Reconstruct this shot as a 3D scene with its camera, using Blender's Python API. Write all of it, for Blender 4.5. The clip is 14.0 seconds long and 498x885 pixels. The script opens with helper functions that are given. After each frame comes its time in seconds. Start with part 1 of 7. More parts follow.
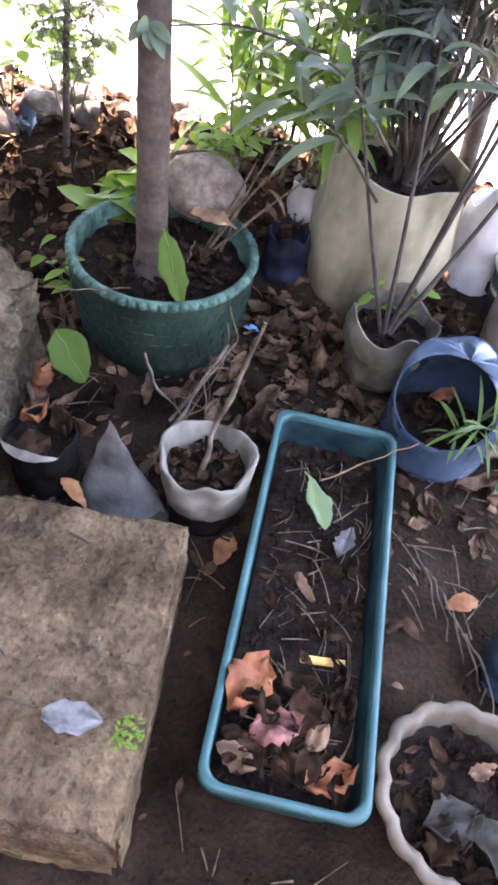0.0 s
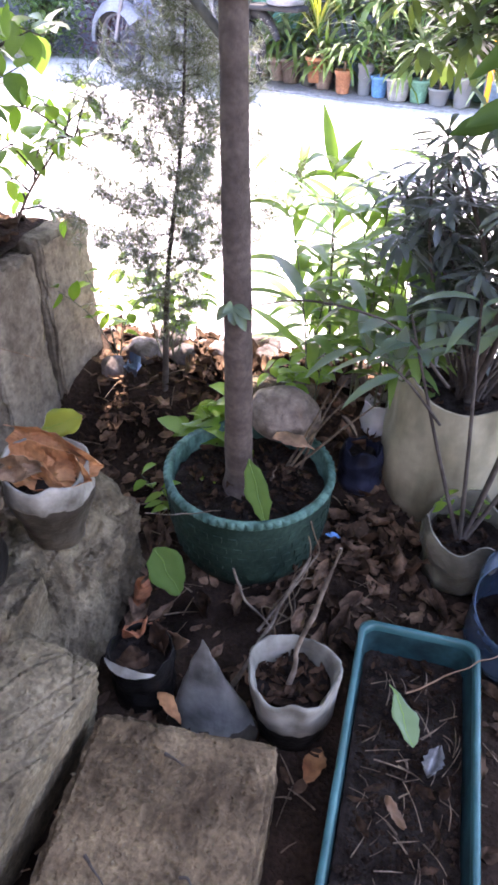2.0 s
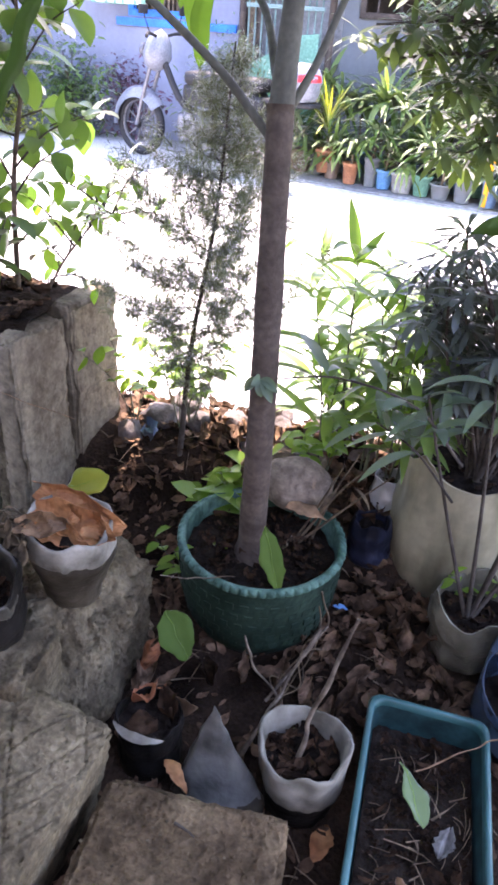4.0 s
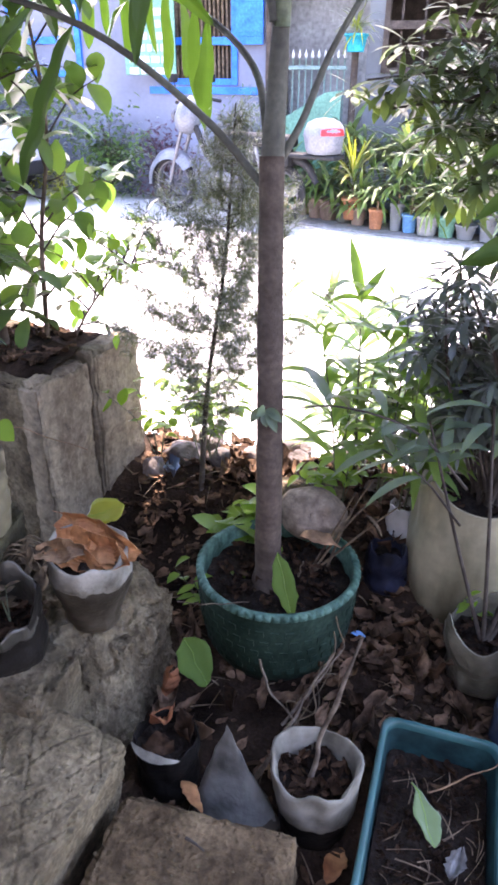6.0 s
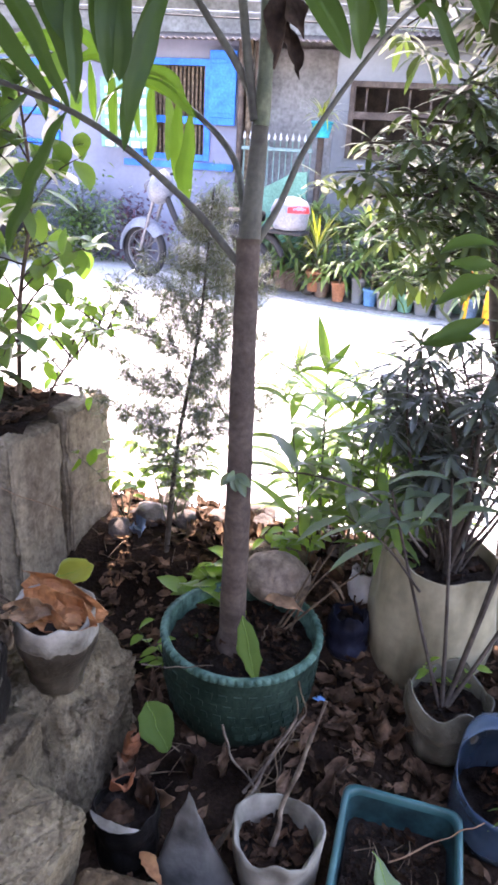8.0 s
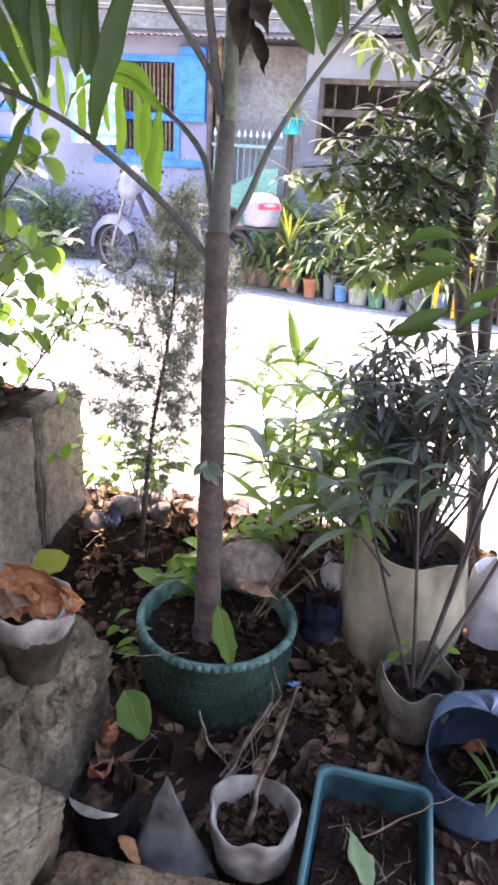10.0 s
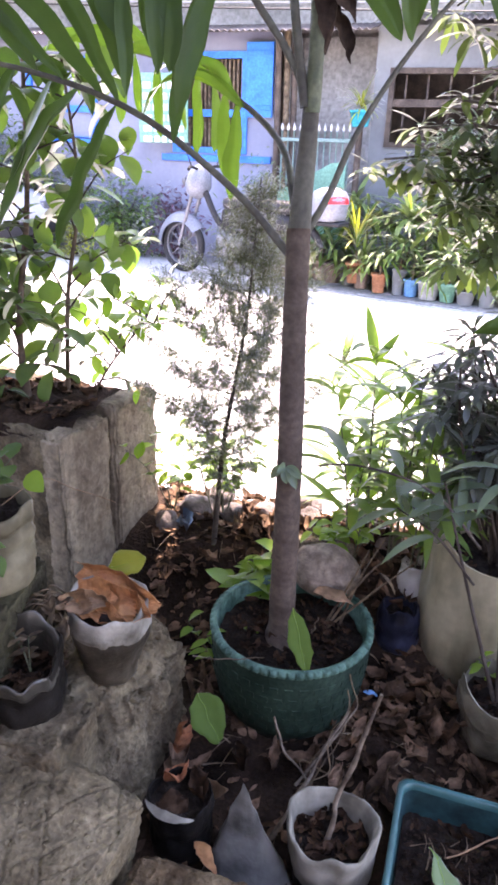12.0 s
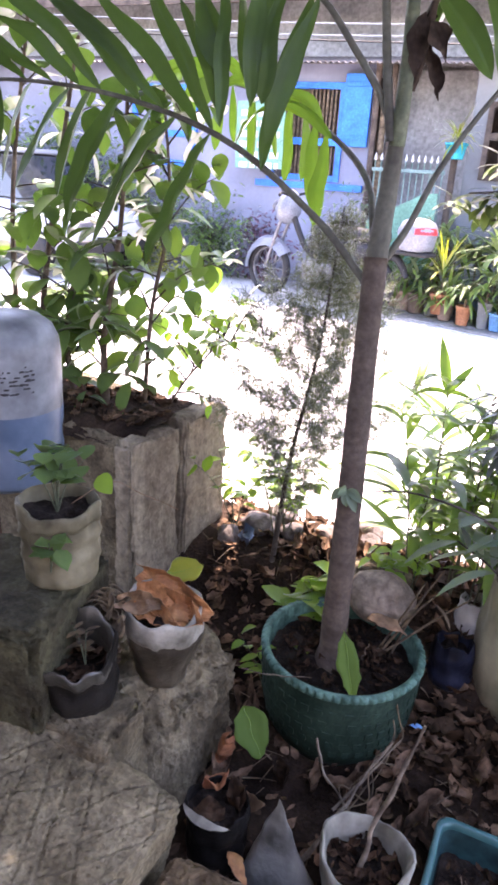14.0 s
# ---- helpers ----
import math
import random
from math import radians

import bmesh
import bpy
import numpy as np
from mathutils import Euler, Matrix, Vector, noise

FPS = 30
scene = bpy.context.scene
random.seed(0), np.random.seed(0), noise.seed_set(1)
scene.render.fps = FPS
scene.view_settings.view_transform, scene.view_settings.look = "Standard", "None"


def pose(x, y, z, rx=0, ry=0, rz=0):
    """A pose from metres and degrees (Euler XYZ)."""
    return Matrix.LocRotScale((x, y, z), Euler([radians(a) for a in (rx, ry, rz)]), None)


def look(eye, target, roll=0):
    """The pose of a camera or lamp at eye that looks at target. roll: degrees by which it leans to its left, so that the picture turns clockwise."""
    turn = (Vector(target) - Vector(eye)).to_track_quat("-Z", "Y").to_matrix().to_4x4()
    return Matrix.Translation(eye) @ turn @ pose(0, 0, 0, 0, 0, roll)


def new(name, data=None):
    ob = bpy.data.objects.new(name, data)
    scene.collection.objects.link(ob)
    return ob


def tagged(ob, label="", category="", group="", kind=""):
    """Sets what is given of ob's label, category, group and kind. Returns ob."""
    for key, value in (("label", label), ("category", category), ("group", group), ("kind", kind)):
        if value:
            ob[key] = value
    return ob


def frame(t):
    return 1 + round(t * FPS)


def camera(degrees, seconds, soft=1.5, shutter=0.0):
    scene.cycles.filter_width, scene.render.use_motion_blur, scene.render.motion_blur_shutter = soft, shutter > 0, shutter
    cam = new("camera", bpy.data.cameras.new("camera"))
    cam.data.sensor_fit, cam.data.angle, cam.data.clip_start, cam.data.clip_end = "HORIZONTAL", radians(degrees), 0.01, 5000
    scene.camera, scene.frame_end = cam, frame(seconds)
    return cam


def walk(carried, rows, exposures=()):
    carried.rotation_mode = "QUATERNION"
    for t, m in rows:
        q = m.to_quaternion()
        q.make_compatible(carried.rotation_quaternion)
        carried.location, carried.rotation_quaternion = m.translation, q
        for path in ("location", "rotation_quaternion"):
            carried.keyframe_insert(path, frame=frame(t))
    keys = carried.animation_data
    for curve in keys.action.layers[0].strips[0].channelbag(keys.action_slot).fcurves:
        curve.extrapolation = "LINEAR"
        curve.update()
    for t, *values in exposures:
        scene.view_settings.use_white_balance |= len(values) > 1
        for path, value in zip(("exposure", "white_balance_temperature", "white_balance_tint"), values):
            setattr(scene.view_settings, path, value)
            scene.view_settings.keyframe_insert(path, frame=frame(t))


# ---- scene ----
cam = camera(39.8, 14.0, soft=3.1)
PATH = [
    (0, (0.414, 0.256, 1.454), (0.413, 1.534, -0.084), 11.5),
    (0.5, (0.386, 0.245, 1.516), (0.43, 1.594, 0.041), 12.7),
    (1, (0.352, 0.224, 1.64), (0.334, 1.768, 0.369), 12.1),
    (1.5, (0.394, 0.296, 1.617), (0.176, 1.816, 0.336), 5.6),
    (2, (0.427, 0.24, 1.647), (0.082, 1.792, 0.434), 0.8),
    (2.5, (0.431, 0.211, 1.647), (-0.008, 1.82, 0.545), -2.0),
    (3, (0.378, 0.18, 1.679), (-0.019, 1.846, 0.646), 2.7),
    (3.5, (0.366, 0.18, 1.668), (-0.038, 1.834, 0.619), 2.8),
    (3.7, (0.349, 0.182, 1.669), (0.014, 1.849, 0.615), 4.4),
    (5.8, (0.468, 0.106, 1.682), (-0.029, 1.802, 0.745), 0.7),
    (6, (0.475, 0.106, 1.678), (-0.017, 1.806, 0.745), 0.4),
    (6.5, (0.522, 0.094, 1.678), (0.249, 1.858, 0.777), 2.1),
    (7, (0.476, 0.06, 1.707), (0.157, 1.867, 0.911), 3.9),
    (7.2, (0.452, 0.064, 1.712), (0.081, 1.867, 0.928), 3.9),
    (9.5, (0.48, 0.011, 1.708), (0.066, 1.814, 0.949), 3.3),
    (10, (0.479, 0.012, 1.706), (0.147, 1.828, 0.936), 3.5),
    (10.5, (0.435, 0.008, 1.714), (-0.027, 1.812, 0.985), 4.2),
    (11, (0.399, 0.014, 1.713), (-0.262, 1.764, 1.005), 4.0),
    (11.5, (0.404, 0.033, 1.709), (-0.212, 1.791, 0.982), 3.9),
    (12, (0.423, 0.046, 1.701), (-0.079, 1.814, 0.913), 1.8),
    (12.5, (0.432, 0.063, 1.697), (-0.002, 1.827, 0.861), 1.2),
    (13, (0.391, 0.05, 1.702), (-0.128, 1.801, 0.886), 4.3),
    (13.5, (0.387, 0.023, 1.702), (-0.228, 1.738, 0.877), 4.4),
    (14, (0.459, 0.011, 1.708), (-0.252, 1.729, 0.971), 3.7),
]
EXPOSURES = ((0.0, 4.68, 7400, 33), (0.5, 4.63, 7350, 33), (1.0, 4.5, 7050, 33), (1.7, 4.25, 6900, 33), (2.5, 3.9, 7000, 33), (7.0, 3.88, 7000, 32), (10.0, 3.9, 7350, 35), (14.0, 3.88, 7350, 35))
walk(cam, [(t, look(eye, target, roll)) for t, eye, target, roll in PATH], EXPOSURES)


# ---- world, sun, exposure ----
world = bpy.data.worlds.new("world")
scene.world = world
world.use_nodes = True
wn = world.node_tree.nodes
sky = wn.new("ShaderNodeTexSky")
sky.sky_type, sky.sun_disc = "NISHITA", False
sky.sun_elevation, sky.sun_rotation = radians(66), radians(-12)
world.node_tree.links.new(sky.outputs[0], wn["Background"].inputs[0])
wn["Background"].inputs[1].default_value = 0.15
sun_data = bpy.data.lights.new("sun", "SUN")
sun_data.energy, sun_data.angle, sun_data.color = 2.0, radians(0.5), (1.0, 0.95, 0.87)
sun = new("sun", sun_data)
sun.matrix_world = look((-1.7, 8.0, 18.3), (0, 0, 0))


# ---- materials ----
def mat(name, color, rough=0.7, metal=0.0, vary=0.25, scale=8.0, fine=60.0, bump=0.3, depth=0.004, other=None, spec=0.3, each=0.0, island=False, pits=0.0, grain_=0.7, streak=1.0):
    """A procedural surface: two scales of colour variation, fine relief, and a change from piece to piece."""
    m = bpy.data.materials.new(name)
    m.use_nodes = True
    nt = m.node_tree
    n, l = nt.nodes, nt.links
    b = n["Principled BSDF"]
    b.inputs["Roughness"].default_value = rough
    b.inputs["Metallic"].default_value = metal
    b.inputs["Specular IOR Level"].default_value = spec
    co = n.new("ShaderNodeTexCoord")
    big, small = n.new("ShaderNodeTexNoise"), n.new("ShaderNodeTexNoise")
    big.inputs["Scale"].default_value, big.inputs["Detail"].default_value = scale, 5
    small.inputs["Scale"].default_value, small.inputs["Detail"].default_value = fine, 4
    mp = n.new("ShaderNodeMapping")
    mp.inputs["Scale"].default_value = (1, 1, streak)
    l.new(co.outputs["Object"], mp.inputs["Vector"])
    l.new(mp.outputs[0], big.inputs["Vector"])
    l.new(co.outputs["Object"], small.inputs["Vector"])
    dark = [c * (1 - vary) for c in color[:3]]
    light = other or [min(1, c * (1 + vary)) for c in color[:3]]
    ramp = n.new("ShaderNodeValToRGB")
    ramp.color_ramp.elements[0].position, ramp.color_ramp.elements[1].position = 0.32, 0.68
    ramp.color_ramp.elements[0].color, ramp.color_ramp.elements[1].color = (*dark, 1), (*light, 1)
    l.new(big.outputs[0], ramp.inputs[0])
    mul = n.new("ShaderNodeMix")
    mul.data_type, mul.blend_type = "RGBA", "MULTIPLY"
    mul.inputs[0].default_value = grain_
    grain = n.new("ShaderNodeValToRGB")
    grain.color_ramp.elements[0].position, grain.color_ramp.elements[1].position = 0.3, 0.7
    grain.color_ramp.elements[0].color, grain.color_ramp.elements[1].color = (0.55, 0.55, 0.55, 1), (1.25, 1.25, 1.25, 1)
    l.new(small.outputs[0], grain.inputs[0])
    l.new(ramp.outputs[0], mul.inputs[6])
    l.new(grain.outputs[0], mul.inputs[7])
    last = mul.outputs[2]
    if each:
        hsv = n.new("ShaderNodeHueSaturation")
        rnd = n.new("ShaderNodeNewGeometry" if island else "ShaderNodeObjectInfo")
        mr = n.new("ShaderNodeMapRange")
        mr.inputs[3].default_value, mr.inputs[4].default_value = 1 - each, 1 + each
        l.new(rnd.outputs["Random Per Island" if island else "Random"], mr.inputs[0])
        l.new(mr.outputs[0], hsv.inputs["Value"])
        l.new(last, hsv.inputs["Color"])
        last = hsv.outputs[0]
    l.new(last, b.inputs["Base Color"])
    if bump:
        bp = n.new("ShaderNodeBump")
        bp.inputs["Strength"].default_value, bp.inputs["Distance"].default_value = bump, depth
        l.new(small.outputs[0], bp.inputs["Height"])
        l.new(bp.outputs[0], b.inputs["Normal"])
        if pits:
            mid, cell = n.new("ShaderNodeTexNoise"), n.new("ShaderNodeTexVoronoi")
            mid.inputs["Scale"].default_value, mid.inputs["Detail"].default_value, mid.inputs["Roughness"].default_value = 22, 8, 0.7
            cell.inputs["Scale"].default_value = 48
            l.new(co.outputs["Object"], mid.inputs["Vector"])
            l.new(mid.outputs["Color"], cell.inputs["Vector"])
            l.new(co.outputs["Object"], cell.inputs["Vector"])
            hole = n.new("ShaderNodeValToRGB")
            hole.color_ramp.elements[0].position, hole.color_ramp.elements[1].position = 0.08, 0.3
            l.new(cell.outputs["Distance"], hole.inputs[0])
            b1, b2 = n.new("ShaderNodeBump"), n.new("ShaderNodeBump")
            b1.inputs["Strength"].default_value, b1.inputs["Distance"].default_value = 0.9, 0.02 * pits
            b2.inputs["Strength"].default_value, b2.inputs["Distance"].default_value = 0.7, 0.006 * pits
            l.new(mid.outputs[0], b1.inputs["Height"])
            l.new(hole.outputs[0], b2.inputs["Height"])
            l.new(b1.outputs[0], b2.inputs["Normal"])
            l.new(b2.outputs[0], bp.inputs["Normal"])
            stain = n.new("ShaderNodeMix")
            stain.data_type, stain.blend_type = "RGBA", "MULTIPLY"
            tone = n.new("ShaderNodeValToRGB")
            tone.color_ramp.elements[0].position, tone.color_ramp.elements[1].position = 0.36, 0.62
            tone.color_ramp.elements[0].color, tone.color_ramp.elements[1].color = (0.42, 0.4, 0.38, 1), (1.1, 1.08, 1.05, 1)
            l.new(mid.outputs[0], tone.inputs[0])
            stain.inputs[0].default_value = 0.75
            l.new(last, stain.inputs[6])
            l.new(tone.outputs[0], stain.inputs[7])
            l.new(stain.outputs[2], b.inputs["Base Color"])
    return m


def leaf_mat(name, a, b_, through_=0.45, rough=0.4, gloss=0.25, sheen=0.8):
    """A leaf: colour from leaf to leaf between a and b_, light passing through, a waxy gloss."""
    m = bpy.data.materials.new(name)
    m.use_nodes = True
    nt = m.node_tree
    n, l = nt.nodes, nt.links
    n.remove(n["Principled BSDF"])
    out = n["Material Output"]
    geo = n.new("ShaderNodeNewGeometry")
    co = n.new("ShaderNodeTexCoord")
    noi = n.new("ShaderNodeTexNoise")
    noi.inputs["Scale"].default_value = 35
    l.new(co.outputs["Object"], noi.inputs["Vector"])
    mix = n.new("ShaderNodeMix")
    mix.data_type = "RGBA"
    mix.inputs[6].default_value, mix.inputs[7].default_value = (*a, 1), (*b_, 1)
    add = n.new("ShaderNodeMath")
    add.operation = "MULTIPLY_ADD"
    l.new(noi.outputs[0], add.inputs[0])
    add.inputs[1].default_value = 0.5
    sc = n.new("ShaderNodeMath")
    sc.operation = "MULTIPLY"
    sc.inputs[1].default_value = 0.75
    l.new(geo.outputs["Random Per Island"], sc.inputs[0])
    l.new(sc.outputs[0], add.inputs[2])
    l.new(add.outputs[0], mix.inputs[0])
    dif, tra, glo = n.new("ShaderNodeBsdfDiffuse"), n.new("ShaderNodeBsdfTranslucent"), n.new("ShaderNodeBsdfGlossy")
    glo.inputs["Roughness"].default_value = rough
    glo.inputs["Color"].default_value = (0.8, 0.8, 0.8, 1)
    tint = n.new("ShaderNodeMix")
    tint.data_type, tint.blend_type = "RGBA", "MULTIPLY"
    tint.inputs[0].default_value = 1
    tint.inputs[7].default_value = (1.5, 1.7, 0.55, 1)
    l.new(mix.outputs[2], tint.inputs[6])
    l.new(mix.outputs[2], dif.inputs[0])
    l.new(tint.outputs[2], tra.inputs[0])
    m1, m2 = n.new("ShaderNodeMixShader"), n.new("ShaderNodeMixShader")
    m1.inputs[0].default_value = through_
    l.new(dif.outputs[0], m1.inputs[1])
    l.new(tra.outputs[0], m1.inputs[2])
    fr = n.new("ShaderNodeFresnel")
    fr.inputs[0].default_value = 1.0 + gloss
    less = n.new("ShaderNodeMath")
    less.operation = "MULTIPLY"
    less.inputs[1].default_value = sheen
    l.new(fr.outputs[0], less.inputs[0])
    l.new(less.outputs[0], m2.inputs[0])
    l.new(m1.outputs[0], m2.inputs[1])
    l.new(glo.outputs[0], m2.inputs[2])
    l.new(m2.outputs[0], out.inputs[0])
    return m


M_SOIL = mat("soil", (0.018, 0.0115, 0.008), 0.95, vary=0.5, scale=6, fine=90, bump=0.9, depth=0.012, other=(0.045, 0.029, 0.02), spec=0.06)
M_POTSOIL = mat("potting soil", (0.016, 0.0105, 0.0075), 0.95, vary=0.5, scale=20, fine=120, bump=1, depth=0.01, other=(0.028, 0.022, 0.018), spec=0.06)
M_ROAD = mat("road concrete", (0.52, 0.51, 0.48), 0.85, vary=0.1, scale=1.2, fine=40, bump=0.3)
M_CONC = mat("weathered concrete", (0.115, 0.077, 0.044), 0.92, vary=0.4, scale=6, fine=90, bump=0.9, depth=0.008, other=(0.245, 0.178, 0.104), pits=1.0, spec=0.12)
M_ROUGH = mat("rough mortar", (0.14, 0.11, 0.07), 0.95, vary=0.35, scale=8, fine=80, bump=0.9, depth=0.008, other=(0.25, 0.205, 0.135), pits=1.9, spec=0.12)
M_STEP = mat("scored mortar", (0.122, 0.096, 0.058), 0.95, vary=0.25, scale=6, fine=90, bump=0.8, depth=0.005, other=(0.215, 0.178, 0.114), pits=0.6, spec=0.12)
# Real moss patches; base colour darkened to carry the step's deep shade.
M_SHADEMOSS = mat("mossy shade-toned concrete", (0.045, 0.036, 0.025), 0.95, vary=0.4, scale=7, fine=70, bump=0.9, depth=0.006, other=(0.085, 0.08, 0.045), pits=1.0, spec=0.12)
M_WALL = mat("old retaining wall", (0.178, 0.141, 0.099), 0.9, vary=0.3, scale=9, fine=60, bump=0.5, depth=0.006, other=(0.3, 0.252, 0.182), pits=0.4, streak=0.12, grain_=0.45, spec=0.12)
M_STONE = mat("brown stone", (0.16, 0.125, 0.095), 0.85, vary=0.4, scale=9, fine=50, bump=0.6, other=(0.27, 0.22, 0.175), pits=0.3, spec=0.12)
M_ROCK = mat("rock", (0.12, 0.1, 0.09), 0.9, vary=0.4, scale=10, fine=50, bump=0.9, depth=0.01, each=0.3, spec=0.12)
M_TYRE = mat("green painted rubber", (0.013, 0.03, 0.02), 0.6, vary=0.4, scale=9, fine=70, bump=0.6, other=(0.023, 0.046, 0.032), spec=0.15)
M_TYRE_LIP = mat("worn green rim", (0.028, 0.085, 0.063), 0.6, vary=0.35, scale=22, fine=90, bump=0.7, other=(0.08, 0.165, 0.128), spec=0.2)
M_TEAL = mat("teal plastic", (0.008, 0.07, 0.07), 0.4, vary=0.25, scale=7, fine=110, bump=0.06, spec=0.4, grain_=0.2, other=(0.026, 0.105, 0.104))
M_WHITEBAG = mat("off-white plastic film", (0.4, 0.39, 0.35), 0.45, vary=0.22, scale=7, fine=45, bump=0.25, depth=0.003, grain_=0.15, other=(0.6, 0.59, 0.55), spec=0.2)
M_GREYBAG = mat("grey plastic film", (0.062, 0.062, 0.054), 0.36, vary=0.35, scale=8, fine=17, bump=0.9, depth=0.012, grain_=0.15, other=(0.2, 0.195, 0.172), spec=0.22)
M_CUFFWHITE = mat("white plastic film", (0.13, 0.122, 0.094), 0.45, vary=0.35, scale=12, fine=26, bump=0.7, depth=0.006, grain_=0.35, other=(0.27, 0.258, 0.212), spec=0.12)
M_CUFF = mat("dirty white plastic film", (0.125, 0.114, 0.085), 0.42, vary=0.35, scale=14, fine=26, bump=0.8, depth=0.008, grain_=0.45, other=(0.32, 0.3, 0.25), spec=0.15)
M_DARKBAG = mat("black plastic film", (0.008, 0.007, 0.0062), 0.5, vary=0.3, scale=8, fine=17, bump=0.9, depth=0.012, grain_=0.15, other=(0.017, 0.015, 0.013), spec=0.06)
M_DIRTYBAG = mat("dirty beige plastic", (0.07, 0.06, 0.034), 0.55, vary=0.35, scale=9, fine=40, bump=0.4, depth=0.004, grain_=0.35, other=(0.175, 0.155, 0.1), spec=0.12)
M_OLIVEBAG = mat("brown plastic film", (0.034, 0.027, 0.019), 0.42, vary=0.35, scale=11, fine=20, bump=0.8, depth=0.01, grain_=0.3, other=(0.07, 0.058, 0.042), spec=0.12)
# Darker, mottled teal for the planter box's inner wall.
M_TEALDARK = mat("dark mottled teal plastic", (0.006, 0.026, 0.028), 0.6, vary=0.5, scale=16, fine=80, bump=0.1, grain_=0.4, other=(0.014, 0.06, 0.064))
M_BLUE = mat("blue plastic", (0.042, 0.088, 0.15), 0.25, vary=0.3, scale=6, fine=60, bump=0.06, grain_=0.1, spec=0.3, other=(0.105, 0.16, 0.215))
M_BLUE.node_tree.nodes["Principled BSDF"].inputs["Transmission Weight"].default_value = 0.35
M_JUG = mat("pale blue plastic", (0.03, 0.07, 0.12), 0.3, vary=0.25, scale=4, fine=60, bump=0.08, grain_=0.12, other=(0.11, 0.145, 0.2), spec=0.25)
M_JAR = mat("olive sack", (0.185, 0.16, 0.095), 0.38, vary=0.4, scale=9, fine=30, bump=0.35, grain_=0.3, streak=0.4, other=(0.31, 0.275, 0.18), spec=0.2)
M_SCALLOP = mat("cream plastic", (0.1, 0.083, 0.058), 0.45, vary=0.2, scale=12, fine=90, bump=0.12, grain_=0.2, other=(0.165, 0.14, 0.102), spec=0.15)
M_BARK = mat("palm bark", (0.068, 0.05, 0.039), 0.85, vary=0.3, scale=5, fine=60, bump=0.7, depth=0.005, other=(0.103, 0.079, 0.063), streak=2.2, grain_=0.6, spec=0.12)
M_SHAFT = mat("grey-green crownshaft", (0.058, 0.051, 0.04), 0.7, vary=0.35, scale=9, fine=60, bump=0.4, other=(0.1, 0.1, 0.075), streak=0.3)
M_STEM = mat("green stem", (0.07, 0.09, 0.05), 0.6, vary=0.3, scale=15, fine=80, bump=0.3, other=(0.11, 0.12, 0.07))
M_TWIG = mat("dry twig", (0.1, 0.07, 0.046), 0.85, vary=0.4, scale=20, fine=80, bump=0.5, each=0.35, island=True, other=(0.2, 0.15, 0.1), spec=0.12)
M_DARKTWIG = mat("dark branch", (0.05, 0.04, 0.032), 0.85, vary=0.3, scale=12, fine=70, bump=0.5, other=(0.09, 0.075, 0.06), spec=0.12)
M_STICK = mat("weathered stick", (0.09, 0.068, 0.05), 0.85, vary=0.35, scale=25, fine=80, bump=0.6, other=(0.17, 0.135, 0.1), spec=0.12)
M_LITTER = mat("leaf litter", (0.045, 0.027, 0.017), 0.8, vary=0.5, scale=18, fine=70, bump=0.4, each=0.65, island=True, other=(0.155, 0.094, 0.058), spec=0.06)
M_DRY = mat("dry orange leaf", (0.36, 0.13, 0.045), 0.7, vary=0.35, scale=12, fine=60, bump=0.4, each=0.2, other=(0.5, 0.24, 0.1))
M_WITHERED = mat("withered stalk", (0.06, 0.042, 0.026), 0.85, vary=0.4, scale=20, fine=80, bump=0.5, other=(0.13, 0.09, 0.05))
M_TAN = mat("dry tan leaf", (0.15, 0.084, 0.043), 0.7, vary=0.4, scale=14, fine=60, bump=0.4, each=0.25, other=(0.26, 0.16, 0.092))
M_DEADSHEATH = mat("dead palm sheath", (0.028, 0.019, 0.014), 0.9, vary=0.4, scale=14, fine=70, bump=0.6, other=(0.06, 0.042, 0.032), spec=0.08)
L_PALM = leaf_mat("palm leaf", (0.023, 0.05, 0.018), (0.046, 0.08, 0.027), 0.24, 0.32, 0.3, 0.6)
L_SAP = leaf_mat("sapling leaf", (0.042, 0.082, 0.033), (0.1, 0.155, 0.058), 0.45, 0.45, 0.2, 0.35)
L_FALLEN = leaf_mat("fallen green leaf", (0.055, 0.105, 0.022), (0.1, 0.165, 0.04), 0.4, 0.5, 0.2, 0.35)
L_YOUNG = leaf_mat("young palm leaf", (0.045, 0.09, 0.024), (0.085, 0.14, 0.035), 0.55, 0.35)
L_BROAD = leaf_mat("broad leaf", (0.06, 0.12, 0.045), (0.15, 0.24, 0.075), 0.58, 0.4)
L_LANCE = leaf_mat("lance leaf", (0.06, 0.12, 0.045), (0.16, 0.25, 0.08), 0.55, 0.35)
L_DARK = leaf_mat("dark narrow leaf", (0.045, 0.054, 0.05), (0.1, 0.12, 0.105), 0.38, 0.34, 0.5)
L_YELLOW = leaf_mat("yellowing leaf", (0.2, 0.23, 0.03), (0.3, 0.3, 0.05), 0.4, 0.4)
L_BOUGH = leaf_mat("dark bough leaf", (0.042, 0.058, 0.034), (0.09, 0.12, 0.06), 0.38, 0.45, 0.2, 0.25)
L_LONG = leaf_mat("long drooping leaf", (0.07, 0.11, 0.08), (0.14, 0.185, 0.13), 0.42, 0.35, 0.45, 0.6)
L_CYP = leaf_mat("cypress frond", (0.1, 0.105, 0.09), (0.17, 0.18, 0.15), 0.35, 0.6, 0.1)
L_OLIVE = leaf_mat("olive broad leaf", (0.026, 0.05, 0.011), (0.048, 0.082, 0.022), 0.24, 0.45, 0.25, 0.5)
